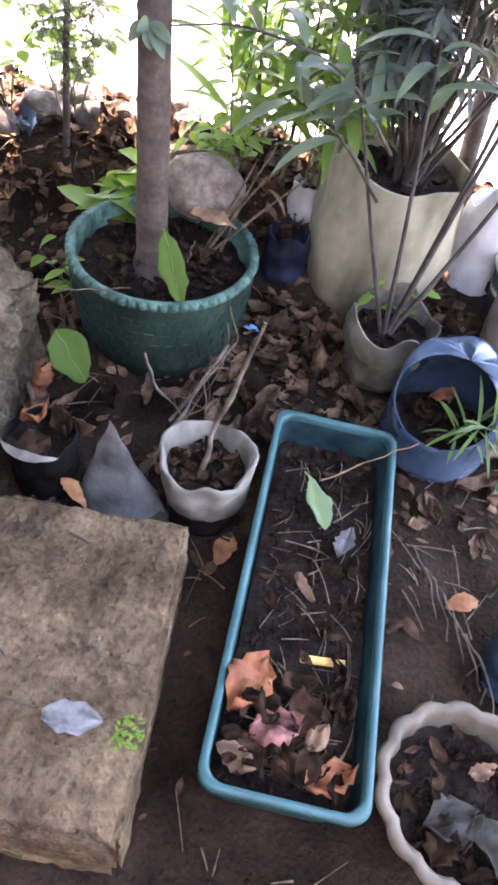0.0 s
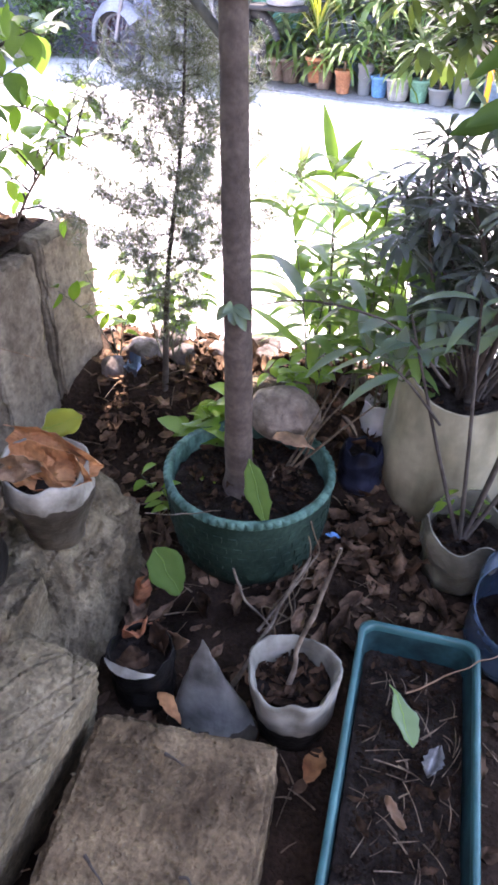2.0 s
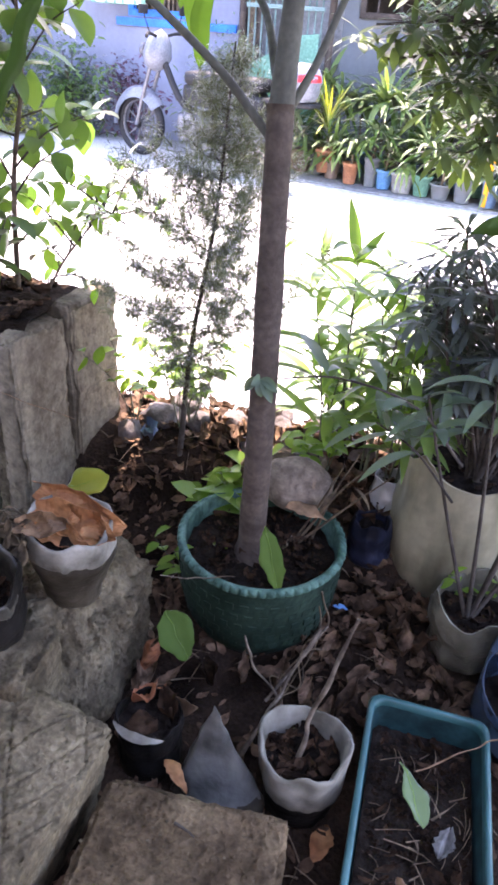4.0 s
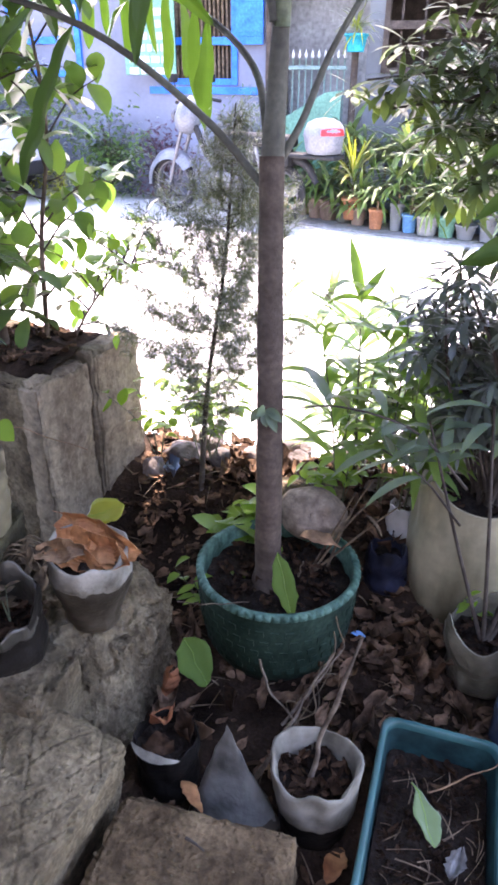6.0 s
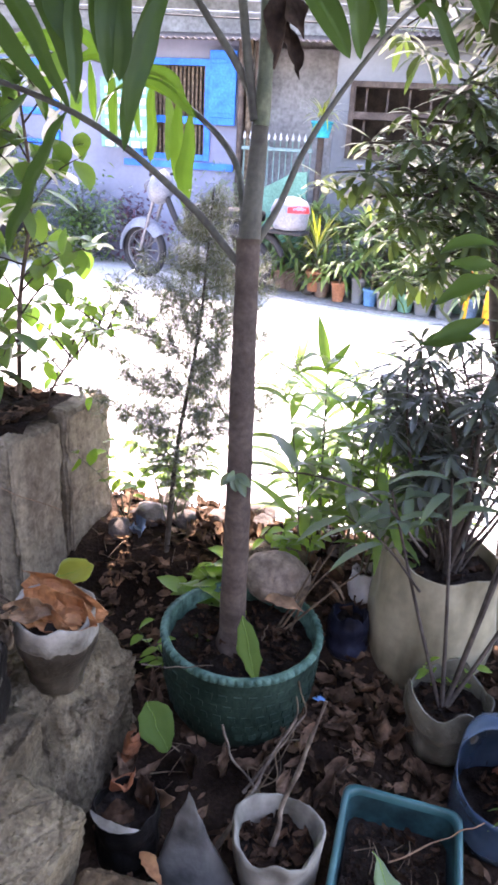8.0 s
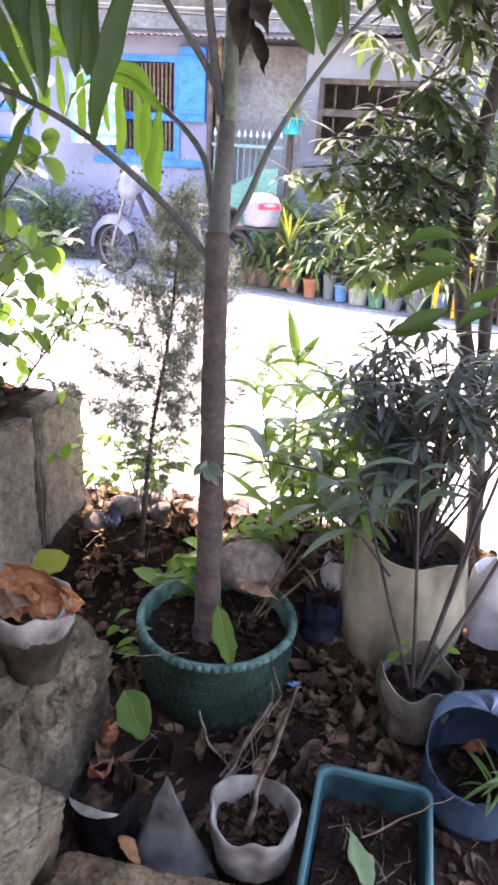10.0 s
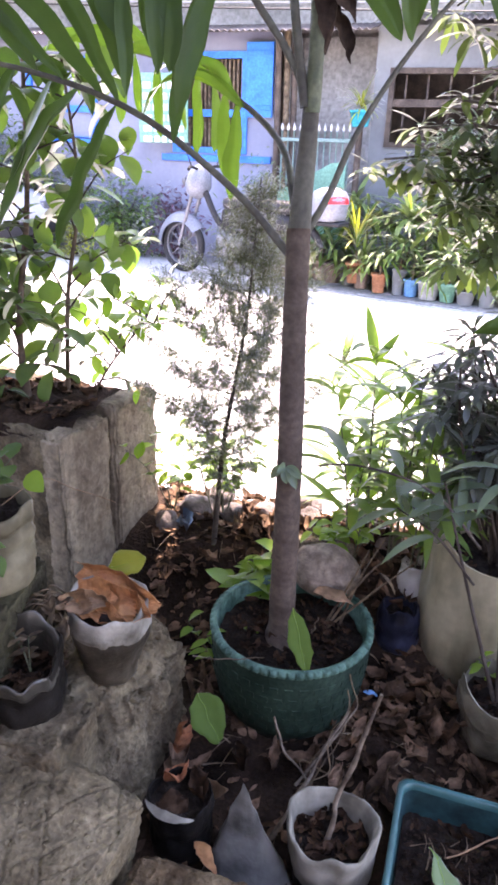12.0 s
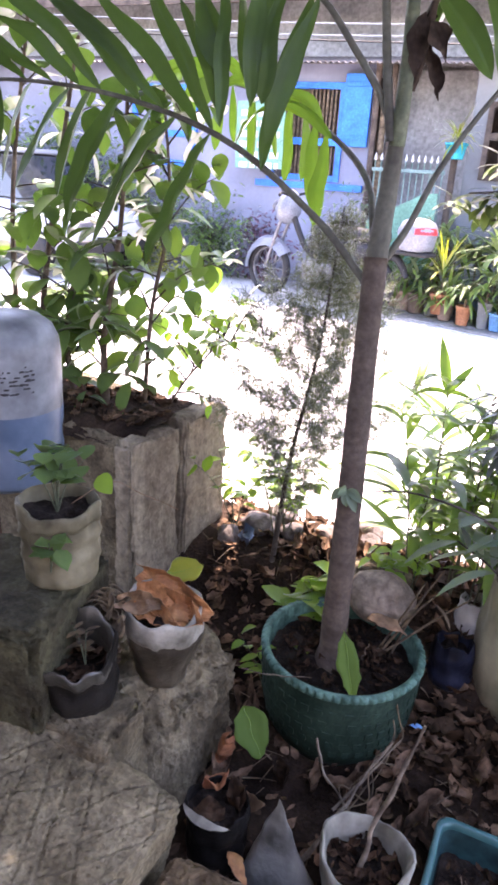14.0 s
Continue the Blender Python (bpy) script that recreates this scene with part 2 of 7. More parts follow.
L_PALE = leaf_mat("pale limp leaf", (0.075, 0.13, 0.05), (0.15, 0.21, 0.095), 0.25, 0.5)
L_LOBED = leaf_mat("lobed leaf", (0.02, 0.055, 0.03), (0.04, 0.1, 0.05), 0.15, 0.4)
L_LIME = leaf_mat("lime leaf", (0.1, 0.2, 0.035), (0.18, 0.28, 0.05), 0.5, 0.4)
L_FAR = leaf_mat("far leaf", (0.035, 0.08, 0.025), (0.13, 0.2, 0.06), 0.4, 0.4)
M_BIKE = mat("dusty pale paint", (0.15, 0.16, 0.185), 0.35, vary=0.15, scale=9, bump=0.03, spec=0.5)
M_CREAMWALL = mat("house plaster", (0.15, 0.16, 0.167), 0.85, vary=0.14, scale=1.2, fine=20, bump=0.15, grain_=0.15, other=(0.22, 0.23, 0.237))
M_GREYWALL = mat("bare concrete wall", (0.25, 0.245, 0.24), 0.9, vary=0.25, scale=2, fine=25, bump=0.5, other=(0.36, 0.35, 0.34))
M_BLUEPAINT = mat("bright blue paint", (0.0, 0.14, 0.62), 0.45, vary=0.12, scale=6, fine=50, bump=0.1, other=(0.01, 0.2, 0.75))
M_TIN = mat("rusty tin roof", (0.12, 0.1, 0.085), 0.6, vary=0.3, scale=3, fine=30, bump=0.3, other=(0.21, 0.18, 0.16))
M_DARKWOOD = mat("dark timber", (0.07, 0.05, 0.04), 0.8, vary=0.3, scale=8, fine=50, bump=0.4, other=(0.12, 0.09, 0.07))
M_GATE = mat("pale green gate", (0.15, 0.23, 0.215), 0.5, vary=0.15, scale=8, fine=50, bump=0.1)
M_GREENPANEL = mat("mint green panel", (0.13, 0.29, 0.21), 0.6, vary=0.15, scale=5, fine=40, bump=0.1)
M_DULLMETAL = mat("dull wheel metal", (0.16, 0.16, 0.17), 0.5, metal=0.6, vary=0.2, bump=0.1)
M_BLACK = mat("black rubber", (0.015, 0.015, 0.016), 0.6, vary=0.2, bump=0.2)
M_WHITE = mat("white gloss paint", (0.5, 0.5, 0.5), 0.25, vary=0.05, bump=0.02, spec=0.5)
M_RED = mat("red plastic", (0.6, 0.02, 0.02), 0.3, vary=0.1, bump=0.05, spec=0.5)
M_ORANGE = mat("orange cloth", (0.8, 0.25, 0.015), 0.8, vary=0.2, scale=10, bump=0.2, other=(0.95, 0.5, 0.03))
M_TERRA = mat("terracotta", (0.4, 0.17, 0.09), 0.8, vary=0.2, scale=10, bump=0.3, each=0.2)
M_PAIL = mat("light blue pail", (0.12, 0.3, 0.55), 0.4, vary=0.15, scale=8, bump=0.1)
M_PINK = mat("reddish dry leaf", (0.1, 0.035, 0.03), 0.7, vary=0.5, scale=26, fine=60, bump=0.4, other=(0.36, 0.15, 0.12))
M_PALELEAF = mat("pale grey dead leaf", (0.12, 0.122, 0.115), 0.6, vary=0.3, scale=20, fine=70, bump=0.4, other=(0.22, 0.222, 0.21), spec=0.15)
M_REDDRY = mat("red-brown dry leaf", (0.2, 0.06, 0.025), 0.75, vary=0.4, scale=14, fine=60, bump=0.5, each=0.2, other=(0.34, 0.13, 0.055))
# Darker brown copy of the litter, for potting soil and bags.
M_DARKLITTER = mat("dark leaf litter", (0.018, 0.011, 0.0075), 0.85, vary=0.5, scale=20, fine=70, bump=0.4, each=0.6, island=True, other=(0.06, 0.034, 0.02), spec=0.06)
M_SAPTRUNK = mat("brown sapling bark", (0.1, 0.07, 0.05), 0.85, vary=0.35, scale=12, fine=70, bump=0.5, other=(0.19, 0.14, 0.105), spec=0.12)
M_GREYLEAF = mat("withered grey leaf", (0.028, 0.028, 0.022), 0.6, vary=0.35, scale=20, fine=70, bump=0.4, other=(0.07, 0.068, 0.056), spec=0.15)
M_JUGTOP = mat("clouded pale plastic", (0.11, 0.122, 0.138), 0.35, vary=0.3, scale=9, fine=50, bump=0.1, grain_=0.25, other=(0.2, 0.212, 0.225), spec=0.2)
M_STRAW = mat("yellow straw", (0.5, 0.33, 0.1), 0.6, vary=0.2, scale=30, bump=0.2)


# ---- mesh helpers ----
rng = random.Random(7)


def mesh_ob(name, verts, faces, material, smooth=True):
    me = bpy.data.meshes.new(name)
    me.from_pydata([tuple(v) for v in verts], [], faces)
    me.materials.append(material)
    if smooth:
        me.polygons.foreach_set("use_smooth", [True] * len(me.polygons))
    me.update()
    return new(name, me)


def part(name, vf, material, parent, label="", smooth=True):
    """One mesh object from (verts, faces), in world places, under a thing or a part."""
    ob = mesh_ob(name, vf[0], vf[1], material, smooth)
    if parent is not None:
        m = parent_world(parent)
        ob.data.transform(m.inverted())
        ob.parent = parent
    if label:
        tagged(ob, label)
    return ob


def parent_world(ob):
    m = ob.matrix_basis.copy()
    while ob.parent:
        ob = ob.parent
        m = ob.matrix_basis @ m
    return m


def thing(name, at, label, category, group="", kind=""):
    ob = new(name)
    ob.empty_display_size = 0.05
    ob.matrix_basis = Matrix.Translation(at)
    return tagged(ob, label, category, group, kind)


def join(*sets):
    V, F = [], []
    for v, f in sets:
        k = len(V)
        V += list(v)
        F += [tuple(i + k for i in q) for q in f]
    return V, F


def moved(vf, m):
    return [m @ Vector(v) for v in vf[0]], vf[1]


def lathe(profile, at=(0, 0, 0), seg=40, wob=0.0, lobes=0, lobe=0.0, seed=0, top_wob=0.0, squash=1.0, cap=True, crease=0.0):
    """A turned body from (radius, height) pairs; wob makes it uneven, lobes scallop it."""
    V, F = [], []
    n = len(profile)
    for j, (r, z) in enumerate(profile):
        for i in range(seg):
            a = 2 * math.pi * i / seg
            d = Vector((math.cos(a), math.sin(a), 0))
            k = 1 + wob * noise.noise(Vector((d.x * 1.7 + seed, d.y * 1.7, z * 9)))
            if crease:
                k += crease * (noise.noise(Vector((d.x * 2.4 + seed, d.y * 2.4, z * 6))) + 0.45 * abs(noise.noise(Vector((d.x * 6, d.y * 6 + seed, z * 16)))))
            if lobes:
                k += lobe * abs(math.sin(a * lobes / 2))
            zz = z + top_wob * noise.noise(Vector((d.x * 1.5, d.y * 1.5 + seed, 3.1))) * (z / max(p[1] for p in profile)) ** 2
            V.append((at[0] + d.x * r * k, at[1] + d.y * r * k * squash, at[2] + zz))
    for j in range(n - 1):
        for i in range(seg):
            i2 = (i + 1) % seg
            F.append((j * seg + i, j * seg + i2, (j + 1) * seg + i2, (j + 1) * seg + i))
    if cap:
        F.append(tuple(reversed(range(seg))))
    return V, F


def disc(at, r, seed=0, relief=0.012, rings=7, seg=36, squash=1.0):
    """A round patch of uneven soil."""
    V, F = [(at[0], at[1], at[2])], []
    for j in range(1, rings + 1):
        for i in range(seg):
            a = 2 * math.pi * i / seg
            x, y = math.cos(a) * r * j / rings, math.sin(a) * r * j / rings * squash
            V.append((at[0] + x, at[1] + y, at[2] + relief * 2 * noise.noise(Vector((x * 28 + seed, y * 28, seed)))))
    for i in range(seg):
        F.append((0, 1 + i, 1 + (i + 1) % seg))
    for j in range(rings - 1):
        for i in range(seg):
            a, b = 1 + j * seg, 1 + (j + 1) * seg
            F.append((a + i, b + i, b + (i + 1) % seg, a + (i + 1) % seg))
    return V, F


def spline(pts, n):
    """Points on a smooth line through pts."""
    P = [Vector(p) for p in pts]
    P = [P[0] * 2 - P[1]] + P + [P[-1] * 2 - P[-2]]
    out = []
    for k in range(n + 1):
        u = k / n * (len(P) - 3)
        i = min(int(u), len(P) - 4)
        t = u - i
        a, b, c, d = P[i:i + 4]
        out.append(0.5 * ((2 * b) + (c - a) * t + (2 * a - 5 * b + 4 * c - d) * t * t + (3 * b - a - 3 * c + d) * t ** 3))
    return out


def tube(pts, r0, r1, seg=8, n=0, wob=0.0):
    """A tapered round limb along pts."""
    P = spline(pts, n or max(4, 4 * (len(pts) - 1)))
    V, F = [], []
    for k, p in enumerate(P):
        d = (P[min(k + 1, len(P) - 1)] - P[max(k - 1, 0)]).normalized()
        a = d.cross(Vector((0.31, 0.87, 0.37))).normalized()
        b = d.cross(a)
        r = r0 + (r1 - r0) * k / (len(P) - 1)
        r *= 1 + wob * noise.noise(p * 14)
        for i in range(seg):
            w = 2 * math.pi * i / seg
            V.append(p + a * math.cos(w) * r + b * math.sin(w) * r)
    for k in range(len(P) - 1):
        for i in range(seg):
            j = (i + 1) % seg
            F.append((k * seg + i, k * seg + j, (k + 1) * seg + j, (k + 1) * seg + i))
    F += [tuple(range(seg)), tuple(reversed(range((len(P) - 1) * seg, len(P) * seg)))]
    return V, F


def leaf(p, d, up, length, width, droop=0.3, fold=0.25, segs=4, tip=0.5, curl=0.0, full=0.8):
    """A leaf with a folded midrib that bends down along its length. tip: where it is widest."""
    d = Vector(d).normalized()
    side = d.cross(Vector(up))
    side = side.normalized() if side.length > 1e-4 else Vector((1, 0, 0))
    nrm = side.cross(d)
    V, F = [], []
    q, heading = Vector(p), d.copy()
    for k in range(segs + 1):
        u = k / segs
        w = width * 0.5 * (math.sin(math.pi * u ** (math.log(0.5) / math.log(tip))) ** full if 0 < u < 1 else 0.04)
        nn = side.cross(heading).normalized()
        V += [q - side * w + nn * w * fold, q.copy(), q + side * w + nn * w * (fold + curl)]
        heading = (heading - Vector((0, 0, 1)) * droop / segs * 1.6).normalized()
        q = q + heading * length / segs
    for k in range(segs):
        a = 3 * k
        F += [(a, a + 1, a + 4, a + 3), (a + 1, a + 2, a + 5, a + 4)]
    return V, F


def pleated(vf, n=4):
    """Gives each half of a leaf lengthwise pleats."""
    V, F = [], []
    rows = [vf[0][i:i + 3] for i in range(0, len(vf[0]), 3)]
    w = 2 * n + 1
    for a, b, c in rows:
        nn = (c - a).cross(Vector((0, 0, 1)))
        nn = nn.normalized() if nn.length > 1e-6 else Vector((0, -1, 0))
        for k in range(w):
            p = a.lerp(b, k / n) if k <= n else b.lerp(c, (k - n) / n)
            V.append(p + nn * (c - a).length * (0.022 if k % 2 else -0.022))
    F = [(j * w + k, j * w + k + 1, (j + 1) * w + k + 1, (j + 1) * w + k) for j in range(len(rows) - 1) for k in range(w - 1)]
    return V, F


def crumpled(p, heading, length, width, seed, lift=0.3, lobes=5):
    """A dead leaf: a lobed outline, buckled and curled."""
    V, F = [], []
    n, h = 9, 3
    ca, sa = math.cos(heading), math.sin(heading)
    for i in range(n + 1):
        u = i / n
        w = width * 0.5 * (math.sin(math.pi * min(1, u * 0.96 + 0.03)) ** 0.7) * (0.72 + 0.4 * abs(math.sin(u * math.pi * lobes * 0.5 + seed)))
        for j in range(-h, h + 1):
            v = j / h
            x, y = (u - 0.45) * length, v * w
            q = Vector((u * 2.2 + seed * 3.1, v * 1.6, seed * 1.7))
            z = lift * width * (0.9 * noise.noise(q) + 0.35 * noise.noise(q * 2.7)) + lift * 0.35 * width * v * v + lift * 0.4 * length * (u - 0.5) ** 2
            V.append((p[0] + x * ca - y * sa, p[1] + x * sa + y * ca, p[2] + z + 0.004))
    k = 2 * h + 1
    F = [(i * k + j, i * k + j + 1, (i + 1) * k + j + 1, (i + 1) * k + j) for i in range(n) for j in range(k - 1)]
    return V, F


def scatter_dir(r, up=0.3):
    a = r.uniform(0, 2 * math.pi)
    return Vector((math.cos(a), math.sin(a), r.uniform(up - 0.4, up + 0.4))).normalized()


def box(x0, x1, y0, y1, z0, z1, bevel=0.0, rough_=0.0, cuts=0, seed=0, m=None):
    """A block with worn edges; cuts and rough_ break its faces up."""
    bm = bmesh.new()
    bmesh.ops.create_cube(bm, size=1)
    for v in bm.verts:
        v.co = Vector(((x0 + x1) / 2 + v.co.x * (x1 - x0), (y0 + y1) / 2 + v.co.y * (y1 - y0), (z0 + z1) / 2 + v.co.z * (z1 - z0)))
    if cuts:
        bmesh.ops.subdivide_edges(bm, edges=bm.edges[:], cuts=cuts, use_grid_fill=True)
    if bevel and not cuts:
        bmesh.ops.bevel(bm, geom=bm.edges[:], offset=bevel, segments=2, affect="EDGES", profile=0.6)
    if rough_:
        mid = Vector(((x0 + x1) / 2, (y0 + y1) / 2, (z0 + z1) / 2))
        s = Vector((seed * 3.7, seed, 0))
        for v in bm.verts:
            c = v.co.copy()
            near = sum((min(c.x - x0, x1 - c.x) < 0.012, min(c.y - y0, y1 - c.y) < 0.012, min(c.z - z0, z1 - c.z) < 0.012))
            w = noise.noise_vector(c * 6 + s) * rough_ * 0.5 + noise.noise_vector(c * 24 + s) * rough_ * 0.45 + noise.noise_vector(c * 60 + s) * rough_ * 0.3
            if near >= 2:
                chip = max(0.0, noise.noise(c * 13 + s) + 0.3) ** 1.5 * 1.6 + 0.7 * max(0.0, noise.noise(c * 40 + s))
                w += (mid - c).normalized() * (bevel * 0.5 + rough_ * 2.6 * chip)
            v.co = c + w
    V = [v.co.copy() for v in bm.verts]
    F = [tuple(v.index for v in f.verts) for f in bm.faces]
    bm.free()
    return moved((V, F), m) if m else (V, F)


# ---- the ground and the road ----
def smooth_step(a, b, x):
    t = max(0.0, min(1.0, (x - a) / (b - a)))
    return t * t * (3 - 2 * t)


def ground_z(x, y):
    """The garden's bed rises to a bank at the road's edge and falls to the road."""
    z = 0.03 + 0.08 * smooth_step(1.5, 1.85, y) + 0.26 * smooth_step(1.8, 2.25, y) - 0.05 * smooth_step(0.2, 0.9, x) * smooth_step(1.6, 2.2, y)
    z -= 0.17 * smooth_step(2.4, 2.75, y)
    return z


def ground_top(x, y):
    return ground_z(x, y) + 0.02 * noise.noise(Vector((x * 6, y * 6, 0))) + 0.008 * noise.noise(Vector((x * 21, y * 21, 5)))


def road_z(y):
    return 0.23 + 0.013 * (y - 2.5)


def road_edge(x):
    return 7.2 - 0.22 * (x - 0.2) + (0.07 * (x - 0.2) ** 2 if -6 < x < 0.2 else (2.6 if x <= -6 else 0))


def grid(xs, ys, height):
    V = [(x, y, height(x, y)) for y in ys for x in xs]
    n = len(xs)
    F = [(j * n + i, j * n + i + 1, (j + 1) * n + i + 1, (j + 1) * n + i) for j in range(len(ys) - 1) for i in range(n - 1)]
    return V, F


def steps(a, b, n):
    return [a + (b - a) * k / n for k in range(n + 1)]


ground = part("ground", grid([-300, -60, -12, -4] + steps(-2.2, 2.4, 150) + [5, 12, 60, 300], [-40, -8, -2] + steps(-0.4, 2.8, 110) + [3.2, 4, 8, 12, 30, 80, 400],
              lambda x, y: ground_top(x, y) if y < 2.85 else road_z(min(y, 12)) - 0.06), M_SOIL, None)
tagged(ground, "dark brown garden soil strewn with dead leaves", "ground", kind="structure")

xs = [-40, -20, -10] + steps(-7, 5, 48) + [10, 20, 40]
V, F = [], []
for x in xs:
    for k, y in enumerate(steps(2.62 + 0.04 * math.sin(x * 3), road_edge(x), 14)):
        V.append((x, y, road_z(y) + 0.004 * noise.noise(Vector((x * 2, y * 2, 0)))))
for i in range(len(xs) - 1):
    for k in range(14):
        a = i * 15 + k
        F.append((a, a + 15, a + 16, a + 1))
road = part("road", (V, F), M_ROAD, None)
tagged(road, "pale sunlit concrete road", "road", kind="structure")

V, F = [], []
for x in xs:
    y = road_edge(x)
    z = road_z(y)
    V += [(x, y, z - 0.05), (x, y, z + 0.012), (x, y + 0.015, z + 0.02), (x, 40, z + 0.02)]
for i in range(len(xs) - 1):
    for k in range(3):
        a = i * 4 + k
        F.append((a, a + 4, a + 5, a + 1))
yard = part("pavement", (V, F), M_GREYWALL, None, smooth=False)
tagged(yard, "grey concrete yard edge along the road", "pavement", kind="structure")


# ---- steps, slabs and the old wall ----
def slab_thing(name, vf, material, label):
    ob = part(name, vf, material, None, smooth=True)
    return tagged(ob, label, name.split("_")[-1], kind="structure")


turn = Matrix.Translation((0.147, 0.715, 0)) @ Matrix.Rotation(radians(1), 4, "Z")
slab_thing("concrete_slab", box(-0.215, 0.19, -0.3, 0.29, 0.02, 0.255, 0.01, 0.012, 90, 1, turn), M_CONC, "weathered tan concrete slab with crumbled edges")

turn = Matrix.Translation((-0.372, 0.82, 0.28)) @ Matrix.Rotation(radians(-6), 4, "Z") @ Matrix.Rotation(radians(11), 4, "Y")
rough_vf = box(-0.6, 0.26, -0.5, 0.25, -0.3, 0.135, 0.012, 0.011, 190, 2)


def scored(vf, m):
    """Presses a diamond lattice of trowelled grooves into the top."""
    out = []
    for v in vf[0]:
        v = Vector(v)
        if v.z > 0.08:
            v.z += 0.008 * noise.noise(v * 8)
            wob = 0.02 * noise.noise(v * 9)
            worn = 0.35 + 0.65 * smooth_step(-0.25, 0.15, noise.noise(v * 5 + Vector((0, 0, 4))))
            for s in (-1, 1):
                q = ((v.x + wob) * 0.86 + s * v.y * 0.5 + 5) / 0.062
                i = round(q)
                if math.sin(i * 2.4 + s * 4.1) < -0.9:
                    continue
                q = abs(q - i - 0.25 * math.sin(i * 7.7 + s)) * 0.062
                v.z -= worn * 0.0058 * max(0.0, 1 - q / 0.0042) - worn * 0.0015 * max(0.0, 1 - abs(q - 0.007) / 0.004)
        out.append(m @ v)
    return out, vf[1]


rough_step = part("rough_step", scored(rough_vf, turn), M_STEP, None)
tagged(rough_step, "rough mortar step scored with a diamond lattice", "step", kind="structure")
def slumped(vf):
    """Mortar that has slumped towards the bed: lumps, and a worn, sloping shoulder."""
    out = []
    for v in vf[0]:
        v = Vector(v)
        k = smooth_step(0.05, 0.4, v.z)
        v.z -= k * (0.1 * smooth_step(-0.34, -0.2, v.x) + 0.12 * smooth_step(1.3, 1.12, v.y))
        v.x -= k * 0.035 * smooth_step(1.5, 1.2, v.y)
        v += noise.noise_vector(v * 9 + Vector((3, 0, 0))) * 0.022 + noise.noise_vector(v * 30) * 0.011
        q = noise.noise(Vector((v.x * 16, v.y * 16, v.z * 6)))
        v -= Vector((0.6, -0.5, 0.7)) * k * (0.03 * max(0.0, 0.35 - abs(q)) + 0.016 * max(0.0, noise.noise(v * 48)))
        out.append(v)
    return out, vf[1]


slab_thing("low_wall", slumped(box(-0.60, -0.205, 1.13, 1.62, 0.0, 0.41, 0.02, 0.019, 120, 3)), M_ROUGH, "crumbling low mortar wall beside the tyre planter")
slab_thing("ledge_step", box(-0.60, -0.27, 1.0, 1.2, 0.1, 0.45, 0.015, 0.012, 30, 4), M_ROUGH, "dark mortar ledge holding a black grow bag")
turn = Matrix.Translation((-0.62, 1.0, 0)) @ Matrix.Rotation(radians(10), 4, "Z")
slab_thing("upper_step", box(-0.45, 0.185, -0.04, 0.36, 0.0, 0.715, 0.014, 0.013, 60, 5, turn), M_SHADEMOSS, "mossy shade-toned concrete step along the garden")

turn = Matrix.Translation((-0.69, 2.07, 0)) @ Matrix.Rotation(radians(-12), 4, "Z")
slab_thing("retaining_wall", box(-0.75, 0.0, -0.25, 0.25, 0.1, 0.82, 0.012, 0.012, 60, 6, turn), M_ROUGH, "old grey concrete planting box with weathered sides")
slab_thing("wall_slab", box(-0.05, 0.035, -0.26, -0.005, 0.1, 0.83, 0.008, 0.011, 44, 7, turn), M_WALL, "weathered upright concrete slab of the planting box")
slab_thing("wall_slab", box(-0.05, 0.045, 0.005, 0.26, 0.1, 0.86, 0.008, 0.011, 44, 8, turn), M_WALL, "weathered upright concrete slab with a worn corner")
box_soil = part("planting_soil", grid(steps(-1.4, -0.71, 48), steps(1.86, 2.28, 30), lambda x, y: 0.84 - 0.05 * smooth_step(1.93, 1.86, y) + 0.012 * smooth_step(-1.0, -0.8, x) + 0.025 * noise.noise(Vector((x * 14, y * 14, 1)))), M_SOIL, None)
tagged(box_soil, "dry soil heaped on the planting box", "soil", kind="structure")

# ---- stones on the bank ----
def stone(at, size, seed, material=M_ROCK, label="dark angular stone on the garden bank", uneven=0.35):
    bm = bmesh.new()
    bmesh.ops.create_icosphere(bm, subdivisions=3, radius=1)
    for v in bm.verts:
        k = 1 + uneven * noise.noise(v.co * 1.4 + Vector((seed * 5.1, 0, 0))) + uneven * 0.34 * noise.noise(v.co * 4 + Vector((0, seed, 0)))
        v.co = Vector((v.co.x * size[0] * k, v.co.y * size[1] * k, max(v.co.z * size[2] * k, -size[2] * 0.7)))
    vf = [v.co + Vector(at) for v in bm.verts], [tuple(q.index for q in f.verts) for f in bm.faces]
    bm.free()
    ob = part("stone", vf, material, None)
    return tagged(ob, label, "stone", "stones on the bank")


for k, (x, y, s) in enumerate(((-0.27, 2.30, 0.05), (-0.42, 2.3, 0.06), (-0.15, 2.36, 0.045), (0.02, 2.34, 0.055), (-0.5, 2.18, 0.05), (-0.36, 2.42, 0.06), (0.2, 2.38, 0.06), (-0.07, 2.22, 0.035), (0.33, 2.3, 0.05), (-0.02, 2.45, 0.06), (0.5, 2.42, 0.06))):
    stone((x, y, ground_z(x, y) + s * 0.35), (s * rng.uniform(0.9, 1.4), s, s * rng.uniform(0.7, 1.1)), k)
stone((0.09, 2.12, 0.36), (0.15, 0.1, 0.09), 31, M_ROUGH, "grey rubble lump behind the tyre planter")


